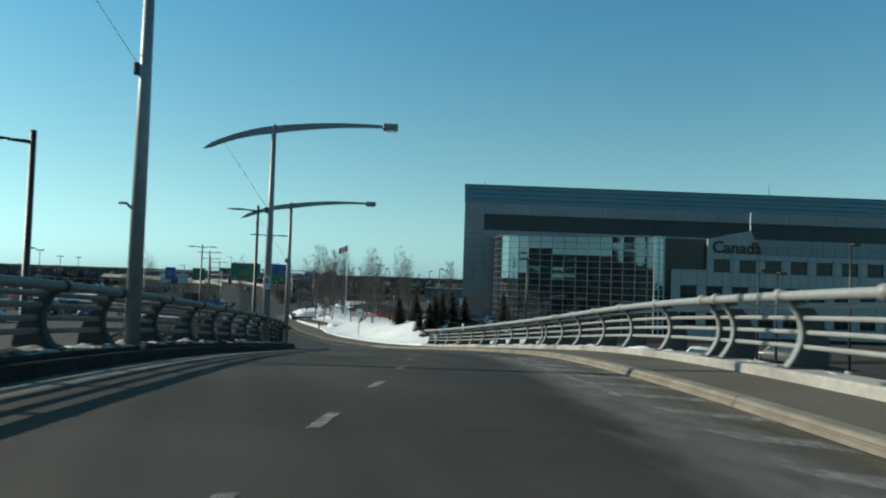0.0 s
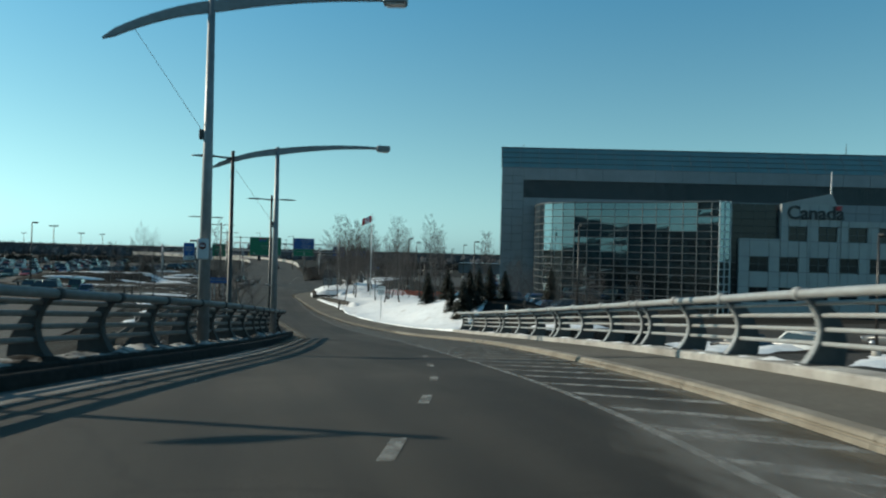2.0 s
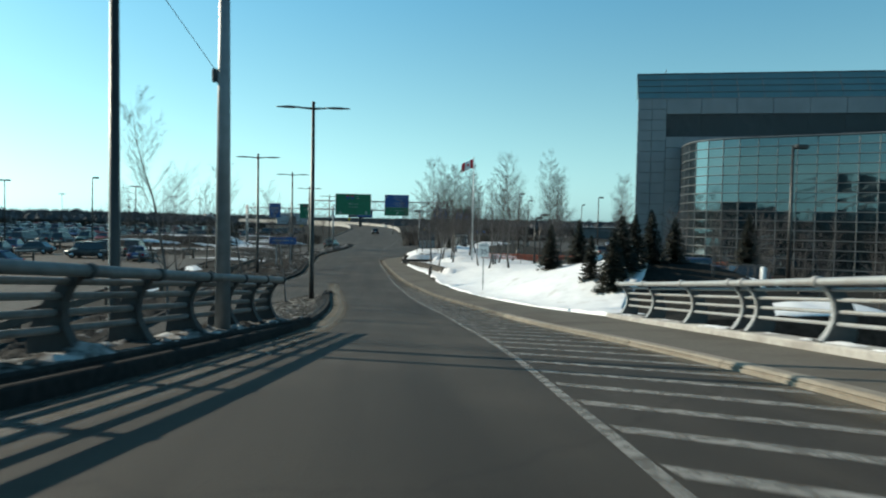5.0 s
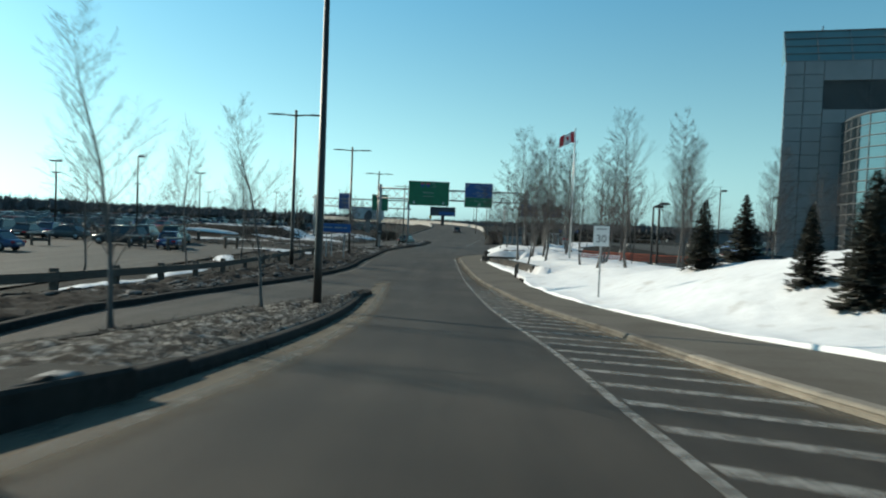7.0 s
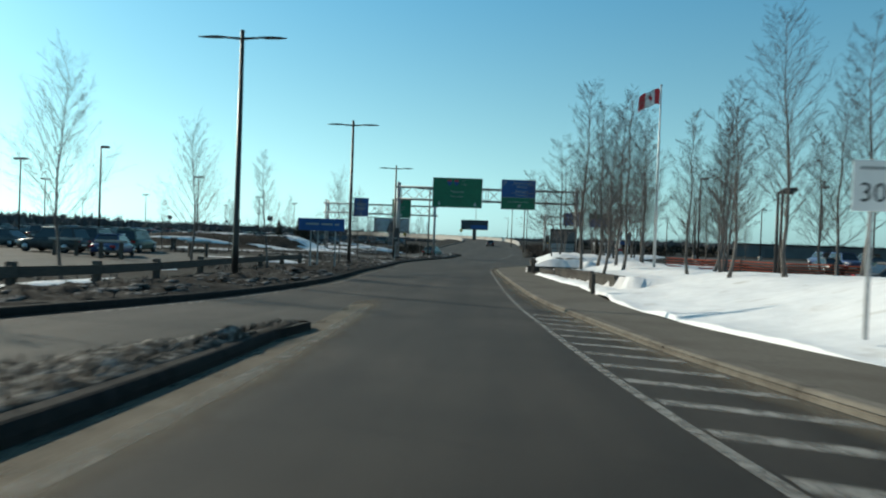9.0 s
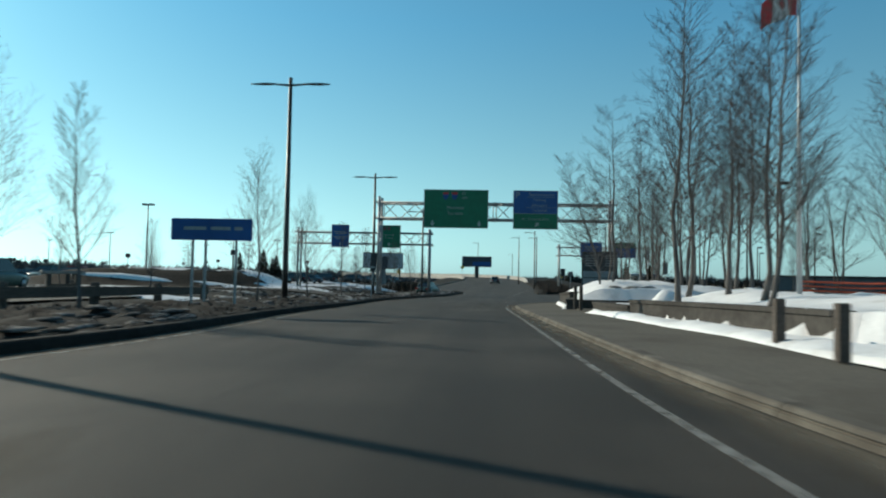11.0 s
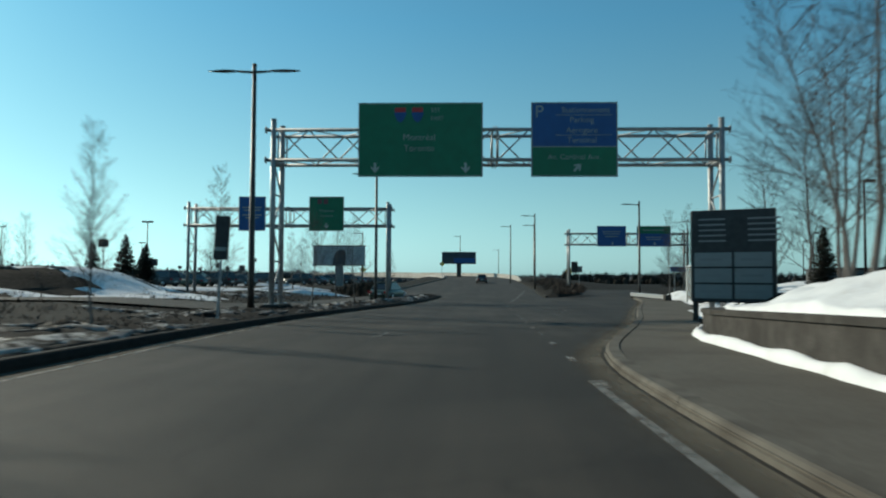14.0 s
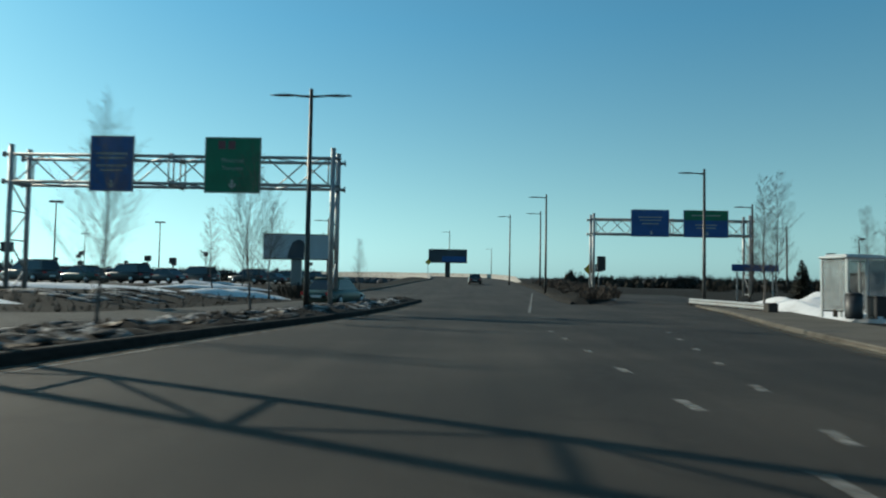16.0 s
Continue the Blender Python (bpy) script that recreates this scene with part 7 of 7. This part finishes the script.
part("lid", Mesh().box(-0.44, -0.27, 0.851, 0.44, 0.27, 0.93, bevel=0.03), "black", nb)
for x in (-0.36, 0.36):
    part("foot", Mesh().box(x - 0.04, -0.2, 0, x + 0.04, 0.2, 0.119), "black", nb)
for x, y, z0, z1, hw, lab in ((21.4, 226.0, 2.3, 3.7, 0.27, "tall grey sign panel on a post behind the shelter"), (20.3, 229.5, 2.1, 2.7, 0.24, "small grey sign on a post behind the shelter"), (15.6, 268.0, 2.2, 3.0, 0.4, "grey sign panel on a post beyond the guard rail")):
    k = thing("sign_post", lab, "sign", Matrix.Translation((x, y, ground_z(x, y))), "grey signs by the shelter")
    g0 = ground_z(x, y)
    part("post", Mesh(True).tube([(0, 0.06, 0), (0, 0.06, z1 - g0)], 0.045, 8), "galv", k)
    part("panel", Mesh().box(-hw, -0.03, z0 - g0, hw, 0.01, z1 - g0, bevel=0.01), "mullion_grey", k)
    part("border", Mesh().box(-hw, -0.035, z1 - g0 - 0.05, hw, -0.031, z1 - g0).box(-hw, -0.035, z0 - g0, hw, -0.031, z0 - g0 + 0.05), "steel_dark", k)
us = thing("utility_post", "tall grey post with a pale cabinet beside the shelter", "post", Matrix.Translation((19.6, 222.4, ground_z(19.6, 222.4))))
part("post", Mesh(True).tube([(0, 0, 0), (0, 0, 3.9)], [0.09, 0.07], 8), "galv", us)
part("cabinet", Mesh().box(-0.22, -0.16, 3.3, 0.22, 0.16, 4.1, bevel=0.03), "mullion", us)
part("lower_box", Mesh().box(-0.36, -0.22, 0.9, 0.36, -0.08, 1.75, bevel=0.02), "mullion", us, "pale lower cabinet")
part("red_top", Mesh().box(-0.36, -0.24, 1.751, 0.36, -0.08, 2.05, bevel=0.02), "red", us, "red head of the lower cabinet")
bn = thing("litter_bin", "dark round litter bin beside the shelter", "bin", Matrix.Translation((16.45, 220.2, -0.33)))
part("drum", Mesh(True).tube([(0, 0, 0), (0, 0, 0.1), (0, 0, 0.95)], [0.3, 0.33, 0.33], 16), "steel_dark", bn)
part("lid", Mesh(True).tube([(0, 0, 0.951), (0, 0, 1.05)], [0.35, 0.2], 16), "black", bn)
gr_ = thing("guard_rail", "low galvanised guard rail beside the right-hand branch".replace("right-hand ", "other "), "guard rail", Matrix.Translation((16.2, 227.8, -0.52)))
prof = ((0, 0.2), (-0.06, 0.26), (-0.06, 0.32), (0, 0.38), (-0.06, 0.44), (-0.06, 0.5), (0, 0.56))
part("beam", Mesh().sweep([[(px, y, pz) for px, pz in prof] + [(px + 0.012, y, pz) for px, pz in reversed(prof)] for y in np.linspace(0, 12.0, 7)], close=True, caps=True), "galv", gr_)
for i in range(7):
    part("post", Mesh().box(0.02, i * 2 - 0.07, -0.2, 0.17, i * 2 + 0.07, 0.56), "wood", gr_)
part("end_block", Mesh().box(-0.2, -0.75, 0, 0.3, -0.15, 0.6, bevel=0.04), "wall_stone", gr_)


def timber_rail():
    g = thing("timber_guard_rail", "weathered timber guard rail along the verge", "guard rail")
    ys = np.arange(96, 173, 4.0)
    xz = [(-9.7 - (0.2 if y < 120 else 0), y, max(ground_z(-9.7, y), low_z(y)) + 0.05) for y in ys]
    for x, y, z in xz:
        part("post", Mesh().box(x - 0.11, y - 0.11, z - 0.2, x + 0.11, y + 0.11, z + 0.82, bevel=0.02), "wood", g)
    for i in range(len(xz) - 1):
        (x0, y0, z0), (x1, y1, z1) = xz[i], xz[i + 1]
        part("beam", Mesh().sweep([[(x + 0.112, y, z + 0.42), (x + 0.21, y, z + 0.42), (x + 0.21, y, z + 0.7), (x + 0.112, y, z + 0.7)] for x, y, z in ((x0, y0 + 0.01, z0), (x1, y1 - 0.01, z1))], close=True, caps=True), "wood", g)


timber_rail()


def billboard(x0, x1, y, z0, z1, face, label, foot, turn=0.0):
    w = x1 - x0
    b = thing("billboard", label, "billboard", Matrix.Translation(((x0 + x1) / 2, y, 0)) @ Matrix.Rotation(turn, 4, "Z"), "billboards")
    part("face", Mesh().box(-w / 2, -0.12, z0, w / 2, 0.12, z1, bevel=0.03), face, b)
    part("frame", Mesh().box(-w / 2 - 0.1, -0.16, z0 - 0.12, w / 2 + 0.1, 0.16, z0 - 0.01).box(-w / 2 - 0.1, -0.16, z1 + 0.01, w / 2 + 0.1, 0.16, z1 + 0.1), "steel_dark", b)
    part("pylon", Mesh().box(-0.55, 0.13, foot, 0.55, 0.9, z0 + 0.3, bevel=0.04), "lamp_grey" if face == "poster" else "steel_dark", b)
    for k in range(4):
        part("lamp_arm", Mesh(True).tube([(-w * 0.4 + k * w * 0.27, -0.1, z1 + 0.1), (-w * 0.4 + k * w * 0.27, -0.8, z1 + 0.3)], 0.04, 5), "steel_dark", b)
    return b


b = billboard(-5.8, 2.4, 345, 5.0, 7.7, "poster_dark", "dark wide billboard on a pylon at the crest", 1.5)
part("picture", Mesh().box(-1.2, -0.135, 5.15, 3.8, -0.122, 6.3), "sign_blue", b, "blue picture band")
b = billboard(-20.2, -13.2, 268, 3.05, 5.6, "poster", "pale grey billboard with a dark shape on a white pylon", -0.6, 0.1)
part("dark_shape", Mesh().add([(px, yy, pz) for yy in (-0.135, -0.122) for px, pz in ((-0.9, 3.08), (-0.75, 4.0), (-0.4, 4.8), (0.25, 5.15), (0.8, 4.9), (0.95, 4.2), (0.8, 3.08))], [tuple(range(6, -1, -1)), tuple(range(7, 14))] + [(i, (i + 1) % 7, 7 + (i + 1) % 7, 7 + i) for i in range(7)]), "poster_dark", b)
vs = thing("banner_sign", "narrow dark tilted sign board on a post", "sign", Matrix.Translation((-6.1, 191.2, 0.0)) @ Matrix.Rotation(radians(3), 4, "Y"))
part("panel", Mesh().box(-0.21, -0.04, 1.7, 0.21, 0.04, 2.95, bevel=0.02), "steel_dark", vs)
part("post", Mesh().box(-0.03, 0.041, -0.1, 0.03, 0.09, 2.9), "galv", vs)
part("stripe", Mesh().box(-0.16, -0.048, 1.95, 0.16, -0.042, 2.06), "letter", vs)
bs = thing("blue_sign", "wide low blue sign on three steel posts", "sign", Matrix.Translation((-6.75, 165.15, 0)))
part("panel", Mesh().box(-1.25, -0.05, 2.34, 1.25, 0.05, 3.0, bevel=0.015), "sign_blue", bs)
for x in (-0.6, -0.2, 0.75):
    part("post", Mesh().box(x - 0.035, 0.051, 0.1, x + 0.035, 0.1, 2.95), "galv", bs)
for x, w in ((-0.5, 0.35), (0.3, 0.3), (0.85, 0.12)):
    part("text_bar", Mesh().box(x - w, -0.058, 2.65, x + w, -0.052, 2.75), "letter", bs)
bs = thing("blue_sign", "low blue sign beyond the shelter", "sign", Matrix.Translation((24.3, 249, 0)))
part("panel", Mesh().box(-1.85, -0.05, 2.1, 1.85, 0.05, 2.65, bevel=0.015), "sign_blue", bs)
for x in (-1.4, 1.4):
    part("post", Mesh().box(x - 0.05, 0.051, -0.3, x + 0.05, 0.1, 2.6), "galv", bs)
for i, (x, y, z) in enumerate(((-16, 285, 3.0), (-4.8, 320, 3.6), (13.5, 262, 3.0))):
    s = thing("warning_sign", "yellow diamond warning sign on a post", "road sign", Matrix.Translation((x, y, ground_z(x, y))), "warning signs")
    part("panel", Mesh().box(-0.38, -0.02, -0.38, 0.38, 0.02, 0.38, Matrix.Translation((0, 0, z - 0.5)) @ Matrix.Rotation(radians(45), 4, "Y")), "yellow", s)
    part("post", Mesh().box(-0.04, 0.021, 0, 0.04, 0.06, z - 0.2), "galv", s)
for x, y, z in ((12.6, 251.5, 2.6),):
    s = thing("signal_box", "dark signal head strapped to the gantry leg", "signal", Matrix.Translation((x, y, z)))
    part("housing", Mesh().box(-0.35, -0.2, -0.6, 0.35, 0.1, 0.6, bevel=0.05), "black", s)
fence = thing("orange_fence", "orange plastic mesh fence at the car park edge", "fence")
fpts = [(13.2, 171.5), (17, 169.5), (21, 167), (25, 164.5), (29, 162), (34, 159)]
for i, (x, y) in enumerate(fpts):
    part("stake", Mesh().box(x - 0.03, y - 0.03, 0.3, x + 0.03, y + 0.03, 1.6), "wood", fence)
    if i:
        x0, y0 = fpts[i - 1]
        m = Mesh()
        for k in range(4):
            m.tube([(x0, y0, 1.0 + k * 0.16), ((x + x0) / 2, (y + y0) / 2, 0.95 + k * 0.16), (x, y, 1.0 + k * 0.16)], 0.04, 4)
        part("mesh_panel", m, "orange", fence)


# ---- car park and cars ----
def lot_sheet(x0, x1, y0, y1):
    rows = []
    for y in np.linspace(y0, y1, 14):
        rows.append([(x, y, ground_z(x, y) + 0.09) for x in np.linspace(x0, x1, 16)])
    tagged(part("car_park", Mesh(True).sweep(rows), "lot"), "grey asphalt car park with wet and salted patches", "car park", kind="structure")


lot_sheet(-140, -15, 70, 183)
lot_sheet(-140, -39, 183, 224)
lot_sheet(-140, -22, 224, 345)
lot_sheet(30, 120, 185, 250)
lot_sheet(22, 100, 60, 140)
lot_sheet(21.5, 31, 140, 184)


def car_meshes(suv):
    L, W = (2.3, 0.92) if suv else (2.25, 0.88)
    zb, zt = (1.0, 1.72) if suv else (0.86, 1.42)
    body, glass, roof = Mesh(True), Mesh(), Mesh(True)
    rows = []
    for y, hw, z0, z1 in ((-L, 0.70, 0.42, zb - 0.22), (-L + 0.12, 0.84, 0.30, zb - 0.08), (-L + 0.7, 0.98, 0.24, zb - 0.02), (-0.6, 1.0, 0.22, zb), (0.75, 1.0, 0.22, zb), (L - 0.75, 0.98, 0.24, zb - 0.10), (L - 0.15, 0.86, 0.30, zb - 0.2), (L, 0.70, 0.42, zb - 0.3)):
        w = hw * W
        rows.append([(-w * 0.94, y, z0), (-w, y, z0 + 0.16), (-w, y, z1 - 0.2), (-w * 0.93, y, z1 - 0.04), (-w * 0.6, y, z1), (w * 0.6, y, z1), (w * 0.93, y, z1 - 0.04), (w, y, z1 - 0.2), (w, y, z0 + 0.16), (w * 0.94, y, z0)])
    body.sweep(rows, close=True, caps=True)
    yb0, yb1, yt0, yt1 = (-L + 0.12, 1.0, -L + 0.38, 0.35) if suv else (-L + 0.55, 1.05, -1.05, 0.3)
    wb, wt = W * 0.92, W * 0.72
    b = [(-wb, yb0, zb - 0.03), (wb, yb0, zb - 0.03), (wb, yb1, zb - 0.03), (-wb, yb1, zb - 0.03)]
    t = [(-wt, yt0, zt - 0.06), (wt, yt0, zt - 0.06), (wt, yt1, zt - 0.06), (-wt, yt1, zt - 0.06)]
    panes = []
    for i in range(4):
        q = [Vector(v) for v in (b[i], b[(i + 1) % 4], t[(i + 1) % 4], t[i])]
        c = sum(q, Vector()) / 4
        n = (q[1] - q[0]).cross(q[3] - q[0]).normalized() * 0.008
        panes.append(Mesh().add([c + (v - c) * 0.9 + n for v in q], [(0, 1, 2, 3)]).data("window"))
    roof.sweep([[(-wt * k, yt0 - 0.06 * (k < 1), z), (wt * k, yt0 - 0.06 * (k < 1), z), (wt * k, yt1 + 0.06 * (k < 1), z), (-wt * k, yt1 + 0.06 * (k < 1), z)] for k, z in ((1.02, zt - 0.06), (0.98, zt - 0.01), (0.8, zt + 0.02))], close=True, caps=True)
    cabin = Mesh().add(b + t, [(0, 1, 5, 4), (1, 2, 6, 5), (2, 3, 7, 6), (3, 0, 4, 7), (4, 5, 6, 7), (3, 2, 1, 0)])
    r = 0.36 if suv else 0.32
    tyre = Mesh(True).tube([(-0.1, 0, 0), (-0.07, 0, 0), (0.07, 0, 0), (0.1, 0, 0)], [r * 0.9, r, r, r * 0.9], 18).data("tyre")
    rim = Mesh(True).tube([(-0.108, 0, 0), (0.108, 0, 0)], r * 0.62, 12).data("rim")
    return dict(body=body.data("body"), panes=panes, roof=roof.data("roof"), cabin=cabin.data("cabin"), tyre=tyre, rim=rim,
                lamp=Mesh().box(-0.17, -0.05, -0.08, 0.17, 0.05, 0.08, bevel=0.03).data("light"), plate=Mesh().box(-0.25, -0.012, -0.06, 0.25, 0.012, 0.06).data("plate"), L=L, W=W, zb=zb, r=r)


CARS = [car_meshes(False), car_meshes(True)]


def car(paint, suv, label, cat="car"):
    c = CARS[suv]
    t = thing("car", label, cat, group="parked cars")
    pm_ = CAR_PAINTS[paint]

    def one(name, me, ma, parent, loc=None):
        me2 = me
        if ma is pm_:
            me2 = me.copy()
        p = part(name, me2, ma, parent)
        if loc:
            p.matrix_local = Matrix.Translation(loc)
        return p

    bd = one("body", c["body"], pm_, t)
    one("roof", c["roof"], pm_, t)
    one("cabin", c["cabin"], pm_, t)
    for p in c["panes"]:
        one("window", p, "car_glass", t)
    for sx in (-1, 1):
        for y in (-c["L"] + 0.85, c["L"] - 0.85):
            w = one("wheel", c["tyre"], "tyre", t, (sx * (c["W"] - 0.1), y, c["r"]))
            one("rim", c["rim"], "rim", w)
        one("taillight", c["lamp"], "taillight", t, (sx * c["W"] * 0.7, -c["L"] + 0.03, c["zb"] - 0.2))
        h = part("headlight", c["lamp"].copy(), None, t)
        h.data.materials.clear()
        h.data.materials.append(M["headlight"])
        h.matrix_local = Matrix.Translation((sx * c["W"] * 0.68, c["L"] - 0.06, c["zb"] - 0.34))
    one("plate", c["plate"], "sign_white", t, (0, -c["L"] - 0.005, 0.55))
    return t


PAINT_NAMES = ("silver", "black", "white", "dark grey", "dark red", "dark blue", "dark green")
PROTO = {}
car_rnd = random.Random(77)


def place_car(x, y, turn, paint=None, suv=None, z=None, label=None):
    p = car_rnd.choice((0, 1, 1, 1, 2, 3, 3, 3, 4, 5, 6, 6)) if paint is None else paint
    s = (car_rnd.random() < 0.35) if suv is None else suv
    m = Matrix.Translation((x, y, (ground_z(x, y) + 0.09) if z is None else z)) @ Matrix.Rotation(turn, 4, "Z")
    if label:
        ob = car(p, s, label)
        ob.matrix_world = m
        return
    if (p, s) not in PROTO:
        ob = car(p, s, PAINT_NAMES[p] + (" sport utility vehicle" if s else " saloon car") + " parked in the car park")
        ob.matrix_world = m
        PROTO[(p, s)] = ob
    else:
        copy_thing(PROTO[(p, s)], m)


place_car(2.95, 292, 0.03, 1, False, ROAD_Z(292), "dark saloon car driving away along the road")
place_car(-27.6, 174.5, 1.5, 1, True, None, "black sport utility vehicle parked near the verge")
place_car(-5.3, 226.6, -0.22, 6, False, ROAD_Z(226.6) + 0.02, "dark green saloon car on the feeder road")
for i in range(13):
    t = i / 12
    if i not in (7,):
        place_car(-33 + 14 * t, 233 + 62 * t, 1.2 + car_rnd.uniform(-0.03, 0.03), (6, 1, 3, 6, 1, 3, 1)[i % 7], True if i == 0 else None)
for row, y in enumerate((196, 208, 214, 232, 238, 252, 258, 272, 278, 292, 298, 312)):
    for i in range(26):
        x = -40 - i * 2.75 - (row % 2)
        if car_rnd.random() < 0.38 or x < -104:
            continue
        place_car(x, y, car_rnd.choice((0, math.pi)) + car_rnd.uniform(-0.04, 0.04))
for i in range(12):
    for y, px in ((189, -18.5), (181, -25)):
        x = px - i * 2.75
        if car_rnd.random() < 0.62 and not (y > 183 and x > -38):
            place_car(x, y - 0.35 * i, 0.12 + car_rnd.choice((0, math.pi)) + car_rnd.uniform(-0.03, 0.03), car_rnd.choice((1, 1, 3, 5, 6)))
for x, y, t in ((-45, 176, 1.6), (-52, 186, 0.1), (-30, 160, 1.5), (-22, 172, 0.2), (-36, 181, 1.55)):
    place_car(x, y, t)
for i in range(8):
    for x in (23.4, 28.6):
        if car_rnd.random() < 0.75:
            place_car(x, 147 + i * 2.9, 1.57 + car_rnd.choice((0, math.pi)), car_rnd.choice((1, 3, 5, 0, 4)), z=0.34)
for i in range(16):
    for y in (196, 204, 222):
        if car_rnd.random() < 0.5:
            place_car(34 + i * 2.8, y, car_rnd.choice((0, math.pi)))
for x, y in ((30, 120), (33, 118.6), (39, 116), (50, 112), (27, 101)):
    place_car(x, y, 0.3, z=ground_z(x, y) + 0.1)
for i, (x, y) in enumerate(((-20, 168), (-24, 170), (-31, 168), (-18, 176), (-33, 186), (-38, 192), (-26, 190), (-43, 198), (-48, 190))):
    b = thing("timber_stand", "low timber stand with two posts and a pale top board", "stand", Matrix.Translation((x, y, ground_z(x, y) + 0.09)) @ Matrix.Rotation(0.3 * i, 4, "Z"), "timber stands in the car park")
    for px in (-0.62, 0.62):
        part("post", Mesh().box(px - 0.1, -0.1, -0.05, px + 0.1, 0.1, 0.95, bevel=0.015), "wood", b)
    part("top_board", Mesh().box(-0.95, -0.14, 0.951, 0.95, 0.14, 1.1, bevel=0.02), "parapet", b)
    part("rail", Mesh().box(-0.519, -0.05, 0.35, 0.519, 0.05, 0.5, bevel=0.01), "wood", b)
